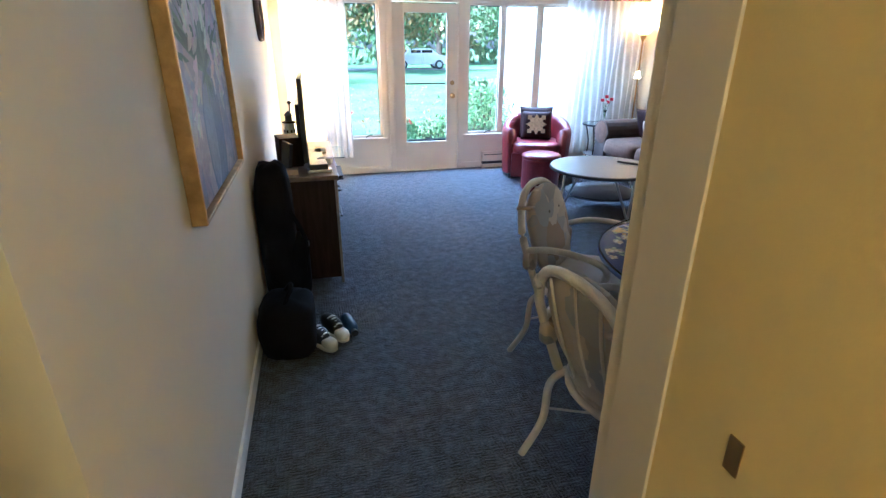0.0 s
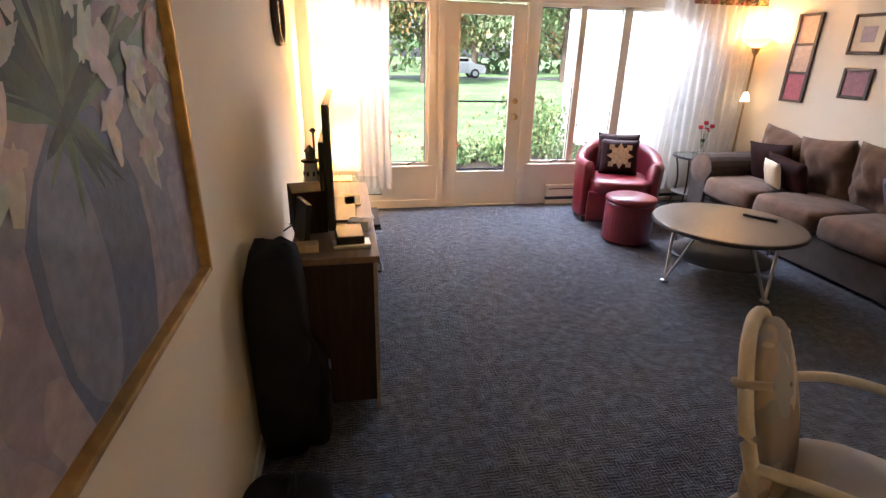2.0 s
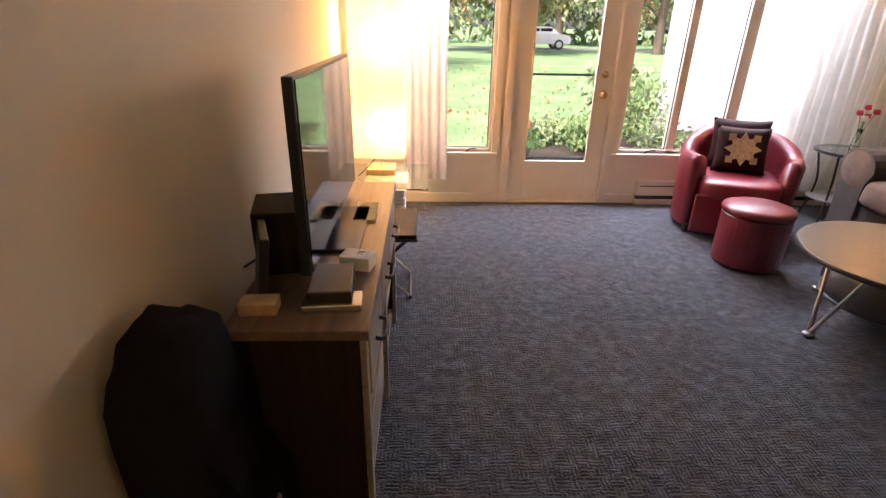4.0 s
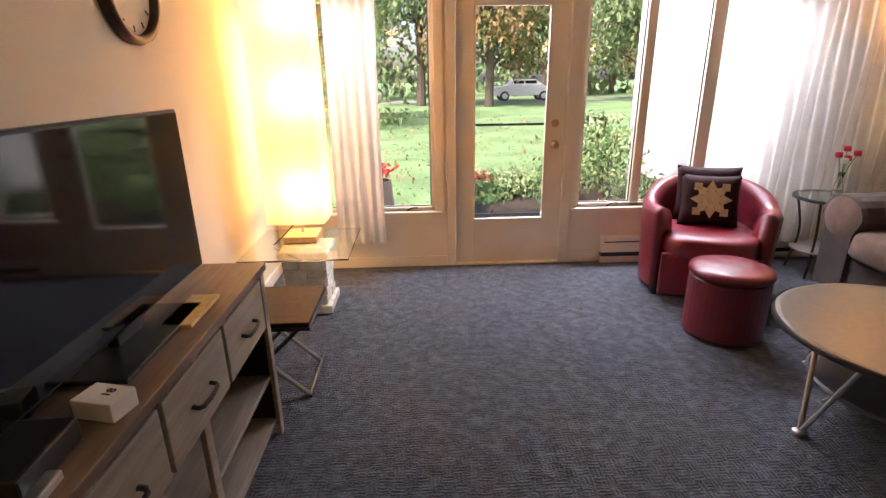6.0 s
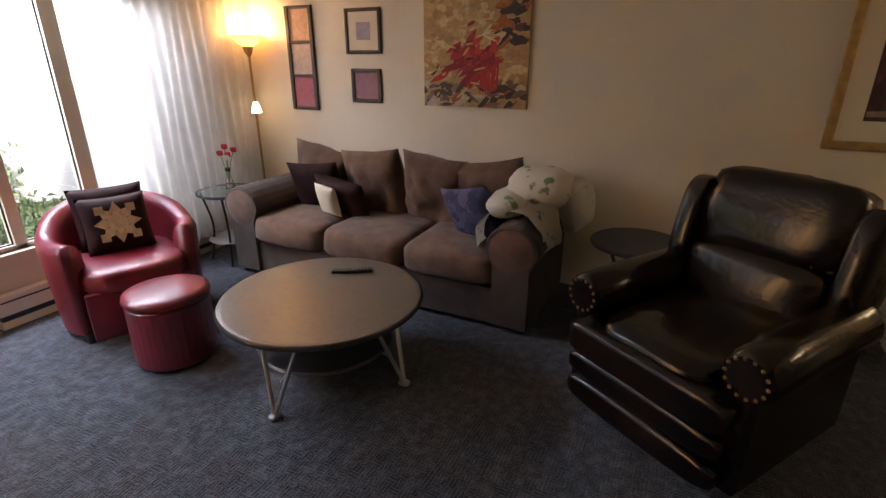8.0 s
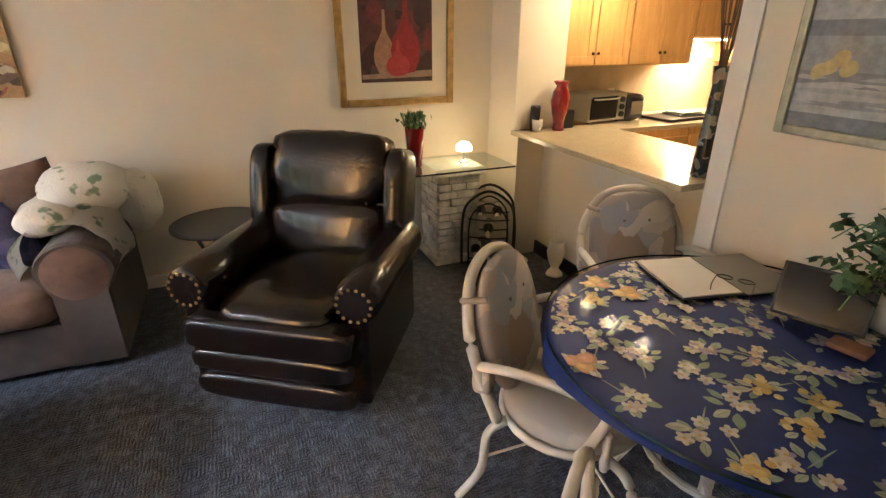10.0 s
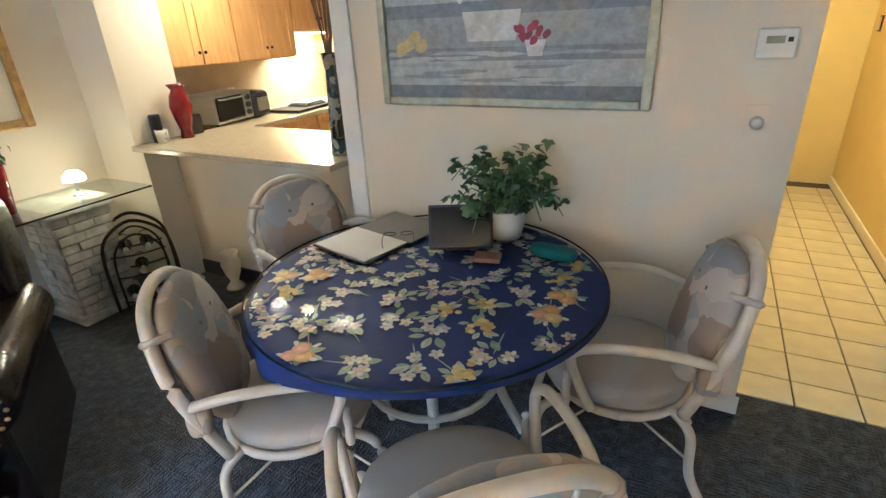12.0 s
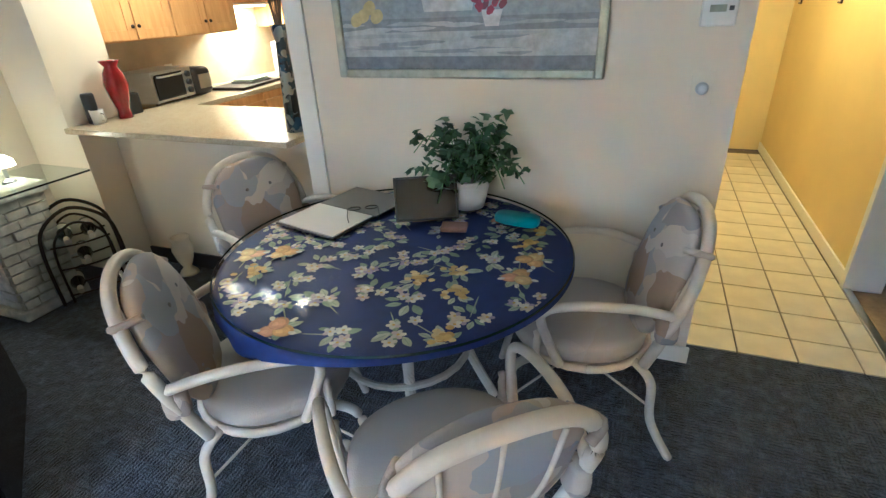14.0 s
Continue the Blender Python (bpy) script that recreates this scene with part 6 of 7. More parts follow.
for z in (0.06, 0.27, 0.50):
    part("shelf", box(X0 + 0.012, Y0 + 0.025, z, X1 - 0.02, Y1 - 0.025, z + 0.02, 0.002), M["washwood"], dr)
for y in (Y0, (Y0 + Y1) / 2 - 0.02, Y1 - 0.04):
    part("post", box(X1 - 0.016, y, 0.0, X1 + 0.002, y + 0.04, DZ - 0.03, 0.003), M["washwood"], dr)
for k in range(3):
    a = Y0 + 0.05 + k * 0.395
    dw = part("drawer", box(X1 - 0.018, a, 0.53, X1 + 0.006, a + 0.375, 0.735, 0.004), M["washwood"], dr)
    part("drawer_handle", tube([(X1 + 0.006, a + 0.13, 0.63), (X1 + 0.032, a + 0.14, 0.625), (X1 + 0.032, a + 0.235, 0.625), (X1 + 0.006, a + 0.245, 0.63)], 0.007, 6, 3), M["dark"], dw, "black bail handle")
tv = thing("television", "large flat-screen television with glossy dark screen on the console", "television", pose(1.29, 2.90, DZ, 0, 0, 0))
part("bezel", box(-0.03, -0.48, 0.045, 0.0, 0.48, 0.59, 0.006), M["dark"], tv)
part("screen", box(0.0, -0.47, 0.055, 0.004, 0.47, 0.58), M["screen"], tv, "glossy dark screen")
part("housing", box(-0.06, -0.36, 0.10, -0.03, 0.36, 0.42, 0.01), M["dark"], tv)
part("neck", box(-0.035, -0.06, 0.01, -0.005, 0.06, 0.09, 0.006), M["dark"], tv)
part("stand", box(-0.12, -0.22, 0.0, 0.10, 0.22, 0.012, 0.004), M["dark"], tv, "glossy black stand")
sp = thing("speaker", "dark bookshelf speaker behind the television", "speaker", pose(1.16, 2.62, DZ, 0, 0, 12))
part("cabinet", box(-0.075, -0.10, 0, 0.075, 0.10, 0.20, 0.004), M["dwood"], sp)
part("grille", box(0.075, -0.09, 0.01, 0.085, 0.09, 0.19, 0.004), M["blackfab"], sp, "black cloth grille")
mo = thing("picture_stand", "slim black panel leaning behind the television", "panel", pose(1.14, 2.42, DZ, 0, 8, 20))
part("panel", box(-0.012, -0.08, 0.004, 0.012, 0.08, 0.19, 0.004), M["dark"], mo)
lh = thing("lighthouse_figurine", "small white wooden lighthouse figurine with dark windows", "figurine", pose(1.16, 3.05, DZ))
part("base", lathe([(0, 0), (0.075, 0), (0.08, 0.015), (0.065, 0.03), (0.06, 0.05), (0, 0.05)], 8), M["tanwood"], lh)
part("tower", lathe([(0.055, 0.05), (0.034, 0.23), (0, 0.23)], 8), M["pot"], lh)
part("gallery", lathe([(0, 0.23), (0.05, 0.232), (0.05, 0.242), (0, 0.242)], 8), M["dwood"], lh)
part("lantern", lathe([(0.026, 0.242), (0.026, 0.285), (0.034, 0.288), (0.0, 0.325)], 8), M["greycard"], lh)
for k in range(8):
    for z in (0.10, 0.16):
        r = 0.055 - (z - 0.05) * 0.117
        part("window", moved(box(-0.006, -0.003, 0, 0.006, 0.003, 0.022), pose(r * 0.95 * math.cos(k * 0.785 + 0.39), r * 0.95 * math.sin(k * 0.785 + 0.39), z, 0, 0, math.degrees(k * 0.785 + 0.39) + 90)), M["dark"], lh)
an = thing("antenna", "thin indoor antenna on a small stand", "antenna", pose(1.16, 3.42, DZ))
part("base", lathe([(0, 0), (0.03, 0), (0.025, 0.02), (0, 0.02)], 14), M["dark"], an)
part("rod", tube([(0, 0, 0.02), (0, 0, 0.33)], 0.006, 6, 1), M["bronze"], an)
part("tip", lathe([(0.008, 0.33), (0.022, 0.345), (0.008, 0.36), (0, 0.36)], 10), M["dark"], an)
bx = thing("game_console", "small black electronics box on the console", "electronics", pose(1.35, 2.40, DZ, 0, 0, 4))
part("case", box(-0.06, -0.09, 0, 0.06, 0.09, 0.055, 0.006), M["dark"], bx)
part("base_case", box(-0.075, -0.10, 0.0, 0.085, -0.02, 0.02, 0.004), M["metal"], bx)
cb = thing("card_box", "small white box with printed date on the console", "box", pose(1.40, 2.58, DZ, 0, 0, -14))
part("box_body", box(-0.05, -0.035, 0, 0.05, 0.035, 0.045, 0.003), M["sheetpaper"], cb)
fc = bpy.data.curves.new("date", "FONT")
fc.body, fc.size, fc.extrude = "18", 0.03, 0.0004
tmp = bpy.data.objects.new("tmp_text", fc)
scene.collection.objects.link(tmp)
me = bpy.data.meshes.new_from_object(tmp.evaluated_get(bpy.context.evaluated_depsgraph_get()))
bpy.data.objects.remove(tmp)
me.materials.append(M["dark"])
nn = new("numerals", me)
nn.parent, nn.matrix_basis = cb, pose(0.02, -0.01, 0.0455, 0, 0, 90)
yb = thing("notepad", "yellow notepad standing against the television", "notepad", pose(1.33, 3.02, DZ, 0, 0, 0))
part("pad", box(-0.0, -0.06, 0.0, 0.09, 0.16, 0.012, 0.002), paint("yellow_paper", (0.60, 0.42, 0.16)), yb)
wb = thing("wooden_box", "small tan wooden box on the console", "box", pose(1.17, 2.31, DZ, 0, 0, 3))
part("box_body", box(-0.05, -0.03, 0, 0.05, 0.03, 0.035, 0.003), M["tanwood"], wb)
for k in range(4):
    cbl = thing("cable", "black power cable behind the television", "cable", pose(0, 0, DZ))
    part("cord", tube([(1.05 + 0.02 * k, 2.55 + 0.1 * k, 0.01), (1.15, 2.65 + 0.12 * k, 0.05 + 0.02 * k), (1.2, 2.8 + 0.08 * k, 0.03), (1.22, 2.95, 0.10)], 0.004, 6), M["dark"], cbl)

# ---- things along the wall ----
bg = thing("backpack", "tall black nylon bag leaning on the wall", "bag", pose(1.07, 2.03, 0) @ Matrix.Diagonal((0.85, 0.56, 1.10, 1)))
part("body", puff((0, 0, 0.42), (0.13, 0.25, 0.42), 0.5, 0.5, 0.06), M["blackfab"], bg, smooth=True)
part("pocket", puff((0.13, -0.03, 0.24), (0.08, 0.20, 0.19), 0.5, 0.5, 0.05), M["blackfab"], bg, smooth=True)
part("strap", tube([(0.1, -0.2, 0.6), (0.2, -0.22, 0.4), (0.14, -0.24, 0.12)], 0.014, 6), M["blackfab"], bg)
part("buckle", box(0.19, -0.02, 0.34, 0.215, 0.03, 0.37, 0.004), M["metal"], bg)
bg2 = thing("duffel_bag", "black duffel bag on the carpet by the wall", "bag", pose(1.12, 1.42, 0))
part("body", puff((0, 0, 0.17), (0.15, 0.17, 0.17), 0.55, 0.55, 0.07), M["blackfab"], bg2, smooth=True)
part("handle", tube([(-0.02, -0.1, 0.3), (0.03, -0.05, 0.38), (0.03, 0.05, 0.38), (-0.02, 0.1, 0.3)], 0.012, 6), M["blackfab"], bg2)


def shoe(m, label):
    t = thing("shoe", label, "shoe", m, "pair of shoes by the wall")
    part("sole", puff((0, 0, 0.015), (0.042, 0.13, 0.015), 0.4, 0.7, seg=20), M["pot"], t, "white rubber sole", True)
    part("upper", puff((0, 0.03, 0.055), (0.04, 0.095, 0.05), 0.6, 0.7, 0.03, seg=20), M["dark"], t, smooth=True)
    part("toe", puff((0, -0.08, 0.04), (0.038, 0.05, 0.028), 0.7, 0.8, seg=16), M["pot"], t, "white toe", True)
    for k in range(4):
        part("lace", tube([(-0.024, -0.045 + 0.025 * k, 0.078 + 0.007 * k), (0, -0.047 + 0.025 * k, 0.092 + 0.006 * k), (0.024, -0.045 + 0.025 * k, 0.078 + 0.007 * k)], 0.006, 5, 3), M["sheetpaper"], t, "white lace")
    return t


sh_ = shoe(pose(1.28, 1.44, 0, 0, 0, 35), "black and white sneaker on the carpet")
copy_thing(sh_, pose(1.36, 1.53, 0, 0, 0, 28))
wbt = thing("water_bottle", "dark blue plastic water bottle lying by the shoes", "bottle", pose(1.45, 1.56, 0.035, 90, 0, 12))
part("body", lathe([(0, -0.09), (0.034, -0.09), (0.036, -0.07), (0.036, 0.05), (0.02, 0.08), (0, 0.08)], 20), M["bluep"], wbt, smooth=True)
part("cap", lathe([(0.018, 0.08), (0.02, 0.11), (0, 0.11)], 14), M["dark"], wbt)

# ---- beside the pass-through ----
gs = thing("glass_console", "glass console on a white split-stone pedestal", "table", pose(0, 0, 0))
stone_pedestal(5.58, 0.36, 0.32, 0.72, 8, gs)
g = part("glass_top", box(5.30, -0.03, 0.72, 5.80, 0.88, 0.732, 0.003), M["greenglass"], gs, "clear glass top with green edge")
g.visible_shadow = False
rv = thing("red_planter", "tall red glass vase with wispy green plant", "vase", pose(5.56, 0.64, 0.733) @ Matrix.Diagonal((0.8, 0.8, 1.35, 1)))
part("vase", lathe([(0, 0), (0.06, 0), (0.075, 0.10), (0.085, 0.20), (0.08, 0.20), (0.068, 0.10), (0.05, 0.01), (0, 0.01)], 24), M["redglass"], rv, smooth=True)
part_mesh("foliage", leaves(150, lambda g: (0.045 * g.normal(), 0.045 * g.normal(), 0.20 + 0.07 * g.random()), 0.04, 41), M["shrub"], rv, kind="stuff")
cd = thing("candle_lamp", "small lamp with glowing white glass shade", "lamp", pose(5.54, 0.27, 0.733))
part("foot", lathe([(0, 0), (0.035, 0), (0.03, 0.01), (0.01, 0.02), (0.01, 0.08), (0.02, 0.09), (0, 0.09)], 18), M["metal"], cd)
part("shade", lathe([(0.06, 0.09), (0.055, 0.12), (0.03, 0.145), (0, 0.15)], 22), M["frost"], cd, "glowing white glass shade", True)
wr = thing("wine_rack", "arched black iron wine rack with bottles on the floor", "wine rack", pose(5.36, 0.14, 0, 0, 0, -119))
for y in (-0.09, 0.09):
    arch = [(-0.19, y, 0.0), (-0.19, y, 0.32), (-0.15, y, 0.48), (0, y, 0.57), (0.15, y, 0.48), (0.19, y, 0.32), (0.19, y, 0.0)]
    part("arch", tube(arch, 0.010, 8, 5), M["bronze"], wr)
    part("inner_arch", tube([(-0.14, y, 0.0), (-0.14, y, 0.30), (-0.1, y, 0.42), (0, y, 0.48), (0.1, y, 0.42), (0.14, y, 0.30), (0.14, y, 0.0)], 0.007, 8, 5), M["bronze"], wr)
for z in (0.05, 0.22, 0.36):
    for y in (-0.09, 0.09):
        part("rail", tube([(-0.15, y, z), (0, y, z - 0.012), (0.15, y, z)], 0.006, 6, 4), M["bronze"], wr)
for x in (-0.19, 0.19):
    part("cross_bar", tube([(x, -0.09, 0.03), (x, 0.09, 0.03)], 0.007, 6, 1), M["bronze"], wr)
for k, (x, z) in enumerate(((-0.06, 0.40), (0.06, 0.40), (0.0, 0.26), (-0.09, 0.09))):
    wb_ = thing("wine_bottle", "dark wine bottle with pale foil lying in the rack", "bottle", pose(5.36, 0.14, 0, 0, 0, -119) @ pose(x, 0.10, z, 90), "bottles in the wine rack")
    part("bottle", lathe([(0, -0.02), (0.036, -0.02), (0.038, 0.0), (0.038, 0.13), (0.015, 0.20), (0.014, 0.26), (0, 0.26)], 20), mat("bottle_glass", (0.01, 0.02, 0.01), 0.08, var=0, bump=0) if k == 0 else bpy.data.materials["bottle_glass"], wb_, smooth=True)
    part("label", lathe([(0.0385, 0.02), (0.0385, 0.10)], 20), M["cream"], wb_, "cream paper label", True)
    part("foil", lathe([(0.0155, 0.20), (0.0152, 0.262), (0, 0.263)], 14), M["cream"], wb_)
fvz = thing("figured_vase", "small cream footed vase on the floor by the bar", "vase", pose(4.95, -0.19, 0))
part("body", lathe([(0, 0), (0.06, 0), (0.055, 0.015), (0.025, 0.05), (0.05, 0.11), (0.065, 0.18), (0.05, 0.23), (0.06, 0.26), (0.054, 0.26), (0.045, 0.23), (0, 0.2)], 24), M["cream"], fvz, smooth=True)
part("handle", tube([(0.05, 0, 0.23), (0.09, 0, 0.22), (0.085, 0, 0.15), (0.06, 0, 0.13)], 0.007, 6), M["cream"], fvz)

# ---- kitchen ----
struct("counter_bar", box(DX + 0.004, -0.80, 0.928, 5.418, -0.04, 0.962, 0.006), M["granite"], "polished tan granite breakfast bar", "counter")
struct("counter_wall", box(5.18, -3.6, 0.926, XR, -0.804, 0.96, 0.006), M["granite"], "tan granite counter along the kitchen wall", "counter")
for k in range(4):
    kb = thing("base_cabinet", "honey maple base cabinet under the counter", "cabinet", pose(0, 0, 0), "kitchen base cabinets")
    y0 = -3.40 + 0.64 * k
    part("body", box(5.17, y0, 0.09, XR - 0.01, y0 + 0.63, 0.925), M["cab"], kb)
    part("door", box(5.148, y0 + 0.01, 0.12, 5.169, y0 + 0.62, 0.70, 0.004), M["cab"], kb)
    part("drawer", box(5.148, y0 + 0.01, 0.715, 5.169, y0 + 0.62, 0.87, 0.004), M["cab"], kb)
struct("backsplash", box(XR - 0.012, -3.9, 0.96, XR - 0.001, -0.47, 1.40), M["backsplash"], "tan tiled backsplash", "wall")
for k in range(4):
    y0 = -2.97 + 0.635 * k
    z0 = 1.58 if k == 1 else 1.375
    uc = thing("wall_cabinet", "honey maple wall cabinet with panelled door", "cabinet", pose(0, 0, 0), "kitchen wall cabinets")
    part("body", box(XR - 0.33, y0, z0, XR - 0.012, y0 + 0.63, 2.25, 0.003), M["cab"], uc)
    for j in range(2):
        a = y0 + 0.006 + 0.314 * j
        dd = part("door", box(XR - 0.345, a, z0 + 0.01, XR - 0.331, a + 0.304, 2.24, 0.002), M["cab"], uc)
        for p0, p1, q0, q1 in ((a, a + 0.06, z0 + 0.01, 2.24), (a + 0.244, a + 0.304, z0 + 0.01, 2.24), (a + 0.06, a + 0.244, z0 + 0.01, z0 + 0.07), (a + 0.06, a + 0.244, 2.18, 2.24)):
            part("stile", box(XR - 0.353, p0, q0, XR - 0.346, p1, q1, 0.002), M["cab"], dd)
        part("knob", puff((XR - 0.365, a + (0.29 if j == 0 else 0.025), z0 + 0.09), (0.012, 0.012, 0.012), 1, 1, seg=10), M["bronze"], dd)
hd = thing("under_cabinet_light", "lit strip light under the wall cabinet", "light", pose(5.62, -1.98, 1.56))
part("housing", box(-0.10, -0.22, 0.0, 0.10, 0.22, 0.018, 0.003), M["white"], hd)
part("diffuser", box(-0.08, -0.20, -0.012, 0.08, 0.20, -0.001), M["frost"], hd, "glowing diffuser")
lamp("under_cabinet_lamp", "AREA", LAMPS["under"], (1.0, 0.74, 0.40), pose(5.62, -1.98, 1.54), 0.25)
to = thing("toaster_oven", "stainless toaster oven with black door on the counter", "toaster oven", pose(5.55, -0.86, 0.963, 0, 0, -82))
part("body", box(-0.20, -0.14, 0.015, 0.20, 0.14, 0.22, 0.010), M["metal"], to)
part("door", box(-0.185, -0.152, 0.035, 0.09, -0.141, 0.20, 0.004), M["screen"], to, "black glass door")
part("door_frame", box(-0.19, -0.149, 0.19, 0.095, -0.1405, 0.205, 0.002), M["metal"], to)
part("handle", tube([(-0.16, -0.152, 0.185), (-0.15, -0.18, 0.185), (0.06, -0.18, 0.185), (0.07, -0.152, 0.185)], 0.007, 6, 3), M["metal"], to)
for z in (0.06, 0.115, 0.17):
    part("dial", moved(lathe([(0.022, 0), (0.02, 0.018), (0, 0.02)], 16), pose(0.145, -0.141, z, 90)), M["dark"], to, "black dial")
for x in (-0.16, 0.16):
    for y in (-0.1, 0.1):
        part("foot", lathe([(0, 0), (0.014, 0), (0.014, 0.018), (0, 0.018)], 8, at=(x, y, 0)), M["dark"], to)
ts2 = thing("toaster", "black rounded toaster on the counter", "toaster", pose(5.54, -1.16, 0.963, 0, 0, -85))
part("body", puff((0, 0, 0.10), (0.10, 0.12, 0.10), 0.35, 0.4), M["dark"], ts2, smooth=True)
part("band", box(-0.06, -0.125, 0.05, 0.06, -0.117, 0.15, 0.003), M["metal"], ts2)
vs_ = thing("red_vase", "tall red glass vase with flared rim on the breakfast bar", "vase", pose(5.30, -0.36, 0.963))
part("vase", lathe([(0, 0), (0.045, 0), (0.04, 0.02), (0.035, 0.05), (0.055, 0.12), (0.068, 0.20), (0.055, 0.265), (0.035, 0.30), (0.06, 0.335), (0.055, 0.335), (0.03, 0.30), (0.05, 0.26), (0, 0.1)], 28), M["redglass"], vs_, smooth=True)
cf = thing("pepper_mill", "dark cylindrical container on the breakfast bar", "container", pose(5.36, -0.20, 0.963))
part("body", lathe([(0, 0), (0.035, 0), (0.035, 0.16), (0.03, 0.17), (0, 0.17)], 20), M["dark"], cf)
cf2 = thing("coffee_canister", "black canister on the breakfast bar", "container", pose(5.37, -0.46, 0.963))
part("body", box(-0.05, -0.05, 0, 0.05, 0.05, 0.13, 0.012), M["dark"], cf2)
mg = thing("mug", "white mug on the breakfast bar", "mug", pose(5.31, -0.19, 0.963))
part("cup", lathe([(0, 0), (0.032, 0), (0.038, 0.08), (0.034, 0.08), (0.028, 0.008), (0, 0.008)], 20), M["pot"], mg, smooth=True)
part("handle", tube([(-0.035, 0, 0.06), (-0.06, 0, 0.055), (-0.058, 0, 0.025), (-0.033, 0, 0.02)], 0.005, 6), M["pot"], mg)
bv = thing("tall_vase", "tall black vase with blue streaks and dry grasses on the bar", "vase", pose(3.96, -0.26, 0.963))
part("vase", lathe([(0, 0), (0.05, 0), (0.045, 0.08), (0.035, 0.28), (0.028, 0.42), (0.04, 0.50), (0.035, 0.50), (0.02, 0.42), (0, 0.2)], 24), patch_mat("streaked_vase_glaze", [(0.01, 0.01, 0.012), (0.02, 0.05, 0.08), (0.01, 0.01, 0.01), (0.20, 0.20, 0.18)], 16, 0.15, 0), bv, smooth=True)
for k in range(16):
    a = k * 2.4
    part("grass_stem", tube([(0, 0, 0.3), (0.02 * math.cos(a), 0.02 * math.sin(a), 0.55), (0.07 * math.cos(a), 0.05 * math.sin(a), 0.80 + 0.03 * (k % 4))], 0.003, 4, 3), M["bark"], bv)
tr = thing("cutting_board", "dark tray with papers on the kitchen counter", "tray", pose(5.42, -1.62, 0.963, 0, 0, 5))
part("board", box(-0.16, -0.28, 0, 0.16, 0.28, 0.02, 0.006), M["dwood"], tr)
sb = thing("stack_of_magazines", "small stack of magazines on the tray", "magazines", pose(5.42, -1.67, 0.984))
part("magazine", box(-0.1, -0.13, 0, 0.1, 0.13, 0.015, 0.002), M["greycard"], sb)
part("magazine", moved(box(-0.09, -0.12, 0.015, 0.09, 0.12, 0.028, 0.002), pose(0, 0, 0, 0, 0, 8)), paint("green_cover", (0.2, 0.25, 0.18)), sb)
pt = thing("paper_towel_roll", "white paper towel roll on a stand on the counter", "paper towel", pose(5.50, -2.20, 0.963))
part("stand", lathe([(0, 0), (0.08, 0), (0.08, 0.012), (0.008, 0.014), (0.008, 0.33), (0.014, 0.34), (0, 0.345)], 20), M["metal"], pt)
part("roll", lathe([(0.02, 0.015), (0.06, 0.015), (0.06, 0.29), (0.02, 0.29)], 28), M["sheetpaper"], pt)
ol = thing("outlet", "cream wall outlet in the backsplash", "outlet", pose(XR - 0.012, -1.22, 1.12))
part("plate", box(-0.006, -0.035, -0.055, 0.0, 0.035, 0.055, 0.002), M["pot"], ol)
pn = thing("pendant_bar_light", "ceiling bar light with four glowing bell shades", "ceiling light", pose(5.0, -0.70, 2.19))
part("canopy", box(-0.08, -0.05, 0.22, 0.08, 0.05, 0.249, 0.005), M["bronze"], pn)
part("bar", tube([(-0.54, 0.0, -0.09), (0.54, 0.0, -0.09)], 0.012, 8, 1), M["bronze"], pn)
part("stem", tube([(0, 0, 0.22), (0, 0, -0.09)], 0.01, 6, 1), M["bronze"], pn)
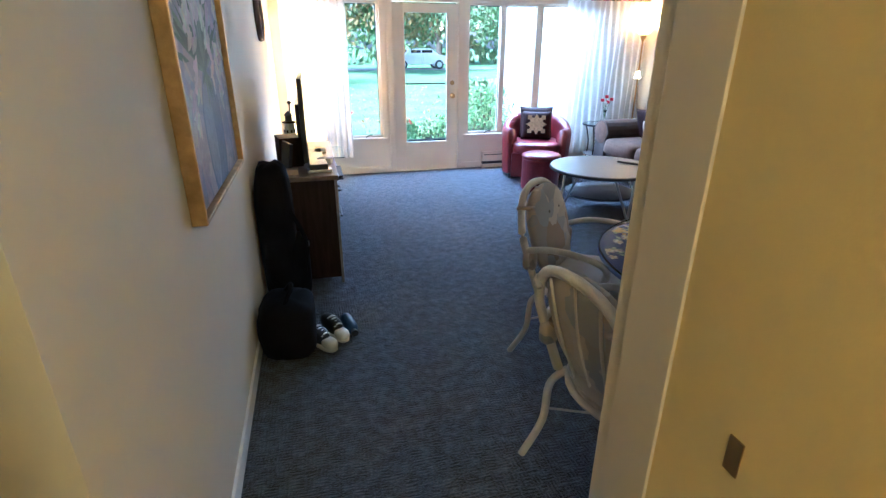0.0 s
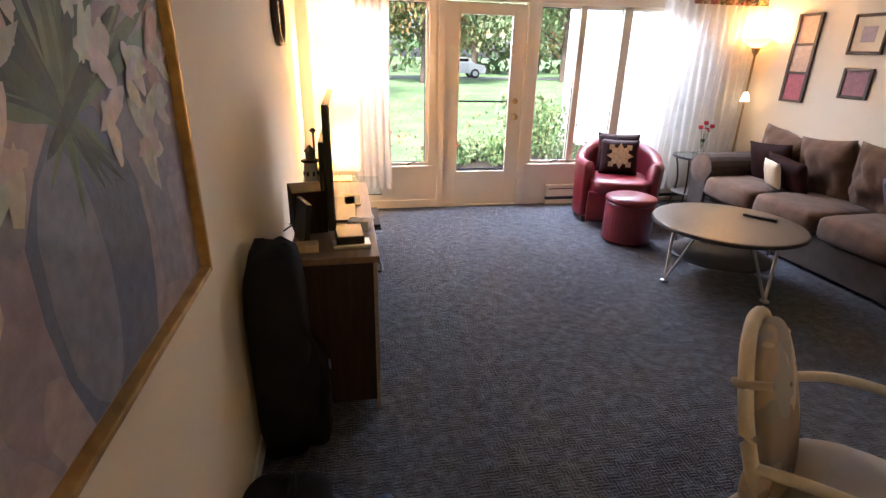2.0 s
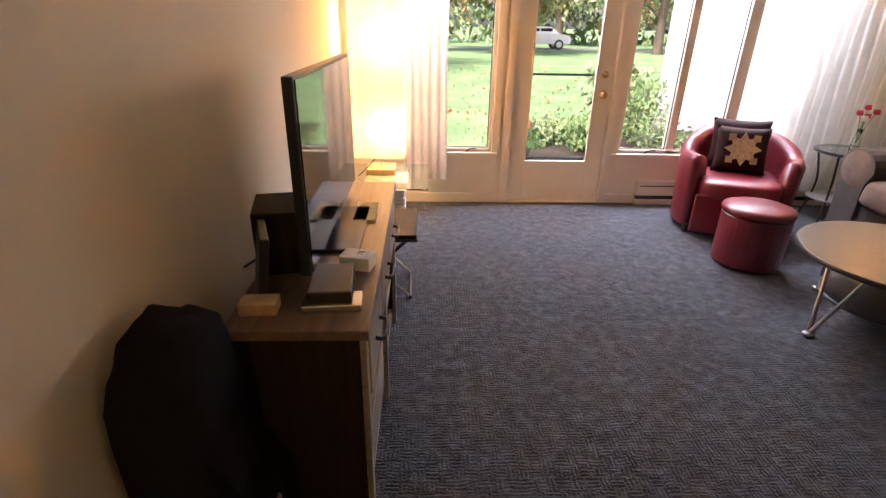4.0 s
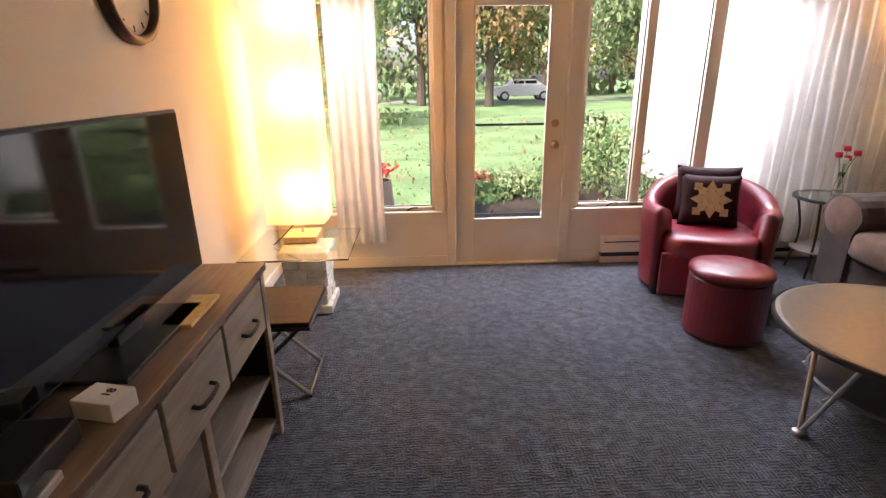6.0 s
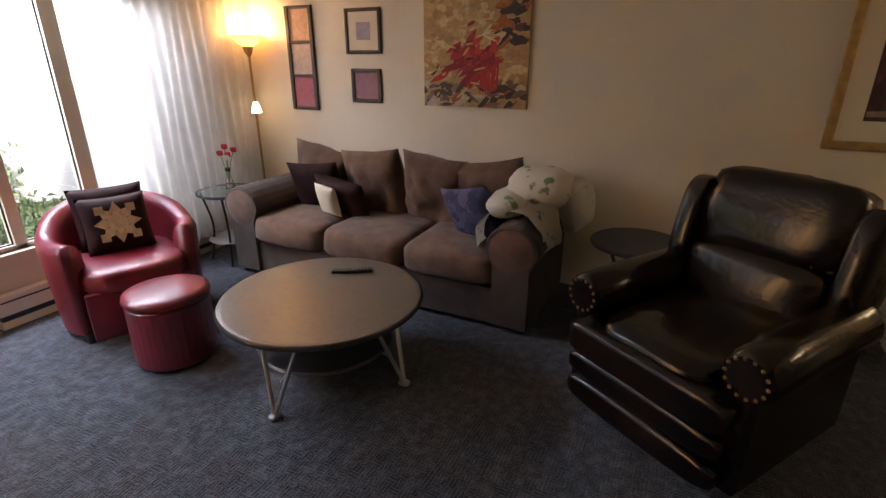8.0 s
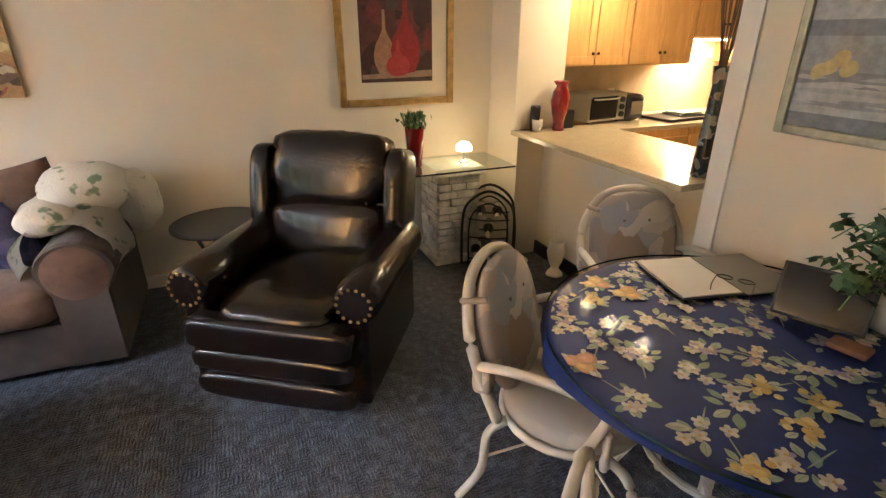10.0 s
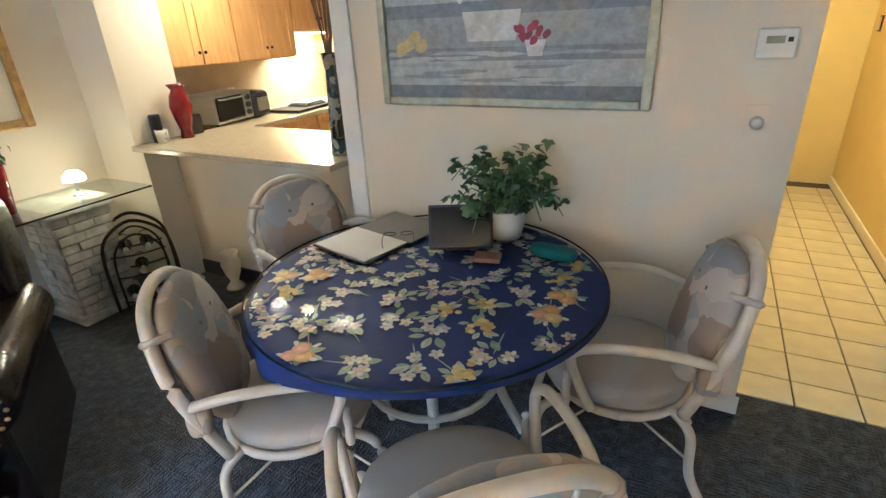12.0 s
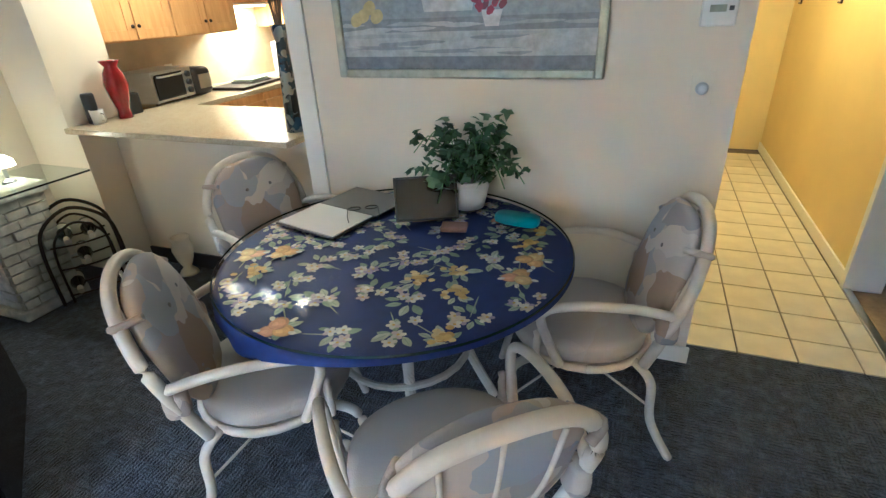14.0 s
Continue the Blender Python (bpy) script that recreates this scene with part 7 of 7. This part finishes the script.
for k in range(4):
    x = -0.48 + 0.32 * k
    part("bell_shade", lathe([(0.02, -0.10), (0.03, -0.12), (0.045, -0.17), (0.075, -0.21), (0.07, -0.21), (0.04, -0.17), (0.02, -0.12)], 20, at=(x, 0, 0)), M["frost"], pn, "glowing frosted bell shade", True)
    part("socket", tube([(x, 0, -0.09), (x, 0, -0.12)], 0.014, 8, 1), M["bronze"], pn)
    lamp("pendant_light", "POINT", LAMPS["kitchen"], (1.0, 0.76, 0.44), pose(5.0 + x, -0.70, 1.955), 0.05)

# ---- hall ----
hl = thing("hall_ceiling_light", "round glass hall ceiling light", "ceiling light", pose(1.54, -2.2, 2.44))
part("glass_bowl", lathe([(0.15, -0.005), (0.14, -0.05), (0.08, -0.085), (0, -0.095)], 28), M["frost"], hl, "glowing frosted glass bowl", True)
part("rim", lathe([(0.15, -0.001), (0.16, -0.004), (0.155, -0.02), (0.148, -0.012)], 28), M["brass"], hl)
lamp("hall_light", "POINT", LAMPS["hall"], (1.0, 0.74, 0.28), pose(1.54, -2.2, 2.22), 0.1)
for k, (y, z) in enumerate(((-2.63, 1.45), (-3.2, 1.47), (-3.75, 1.42))):
    hp = thing("hall_ornament", "small framed ornament on the yellow hall wall", "ornament", pose(HW, y, z))
    part("frame_rail", box(0.001, -0.04, -0.06, 0.014, 0.04, 0.06, 0.004), M["framewood"], hp)
    part("print", box(0.014, -0.028, -0.048, 0.016, 0.028, 0.048), M["cream"], hp)
sk = thing("strike_plate", "dull metal strike plate on the hall wall", "strike plate", pose(HE, -0.57, 0.93))
part("plate", box(-0.003, -0.015, -0.035, 0.0, 0.015, 0.035, 0.001), M["brass"], sk)

# hall floor tiles
hf = struct("floor_hall", box(HW - 0.01, -4.0, -0.1, HE + 0.04, -0.337, -0.006), M["grout"], "cream ceramic hall floor tiles with brown grout", "floor")
for x0, x1 in ((HW + 0.022, 1.255), (1.262, 1.503), (1.510, 1.747), (1.754, HE - 0.002)):
    w = (x1 - x0) / 2
    tile = mesh_of("floor_tile", box(-w, -0.114, -0.005, w, 0.114, 0.003, 0.002), M["tile"])
    short = mesh_of("floor_tile", box(-w, -0.089, -0.005, w, 0.089, 0.003, 0.002), M["tile"])
    for k in range(15):
        o = new("floor_tile", tile if k else short)
        o.parent = hf
        o.matrix_basis = pose((x0 + x1) / 2, -0.641 - 0.236 * (k - 1) if k else -0.430, 0)
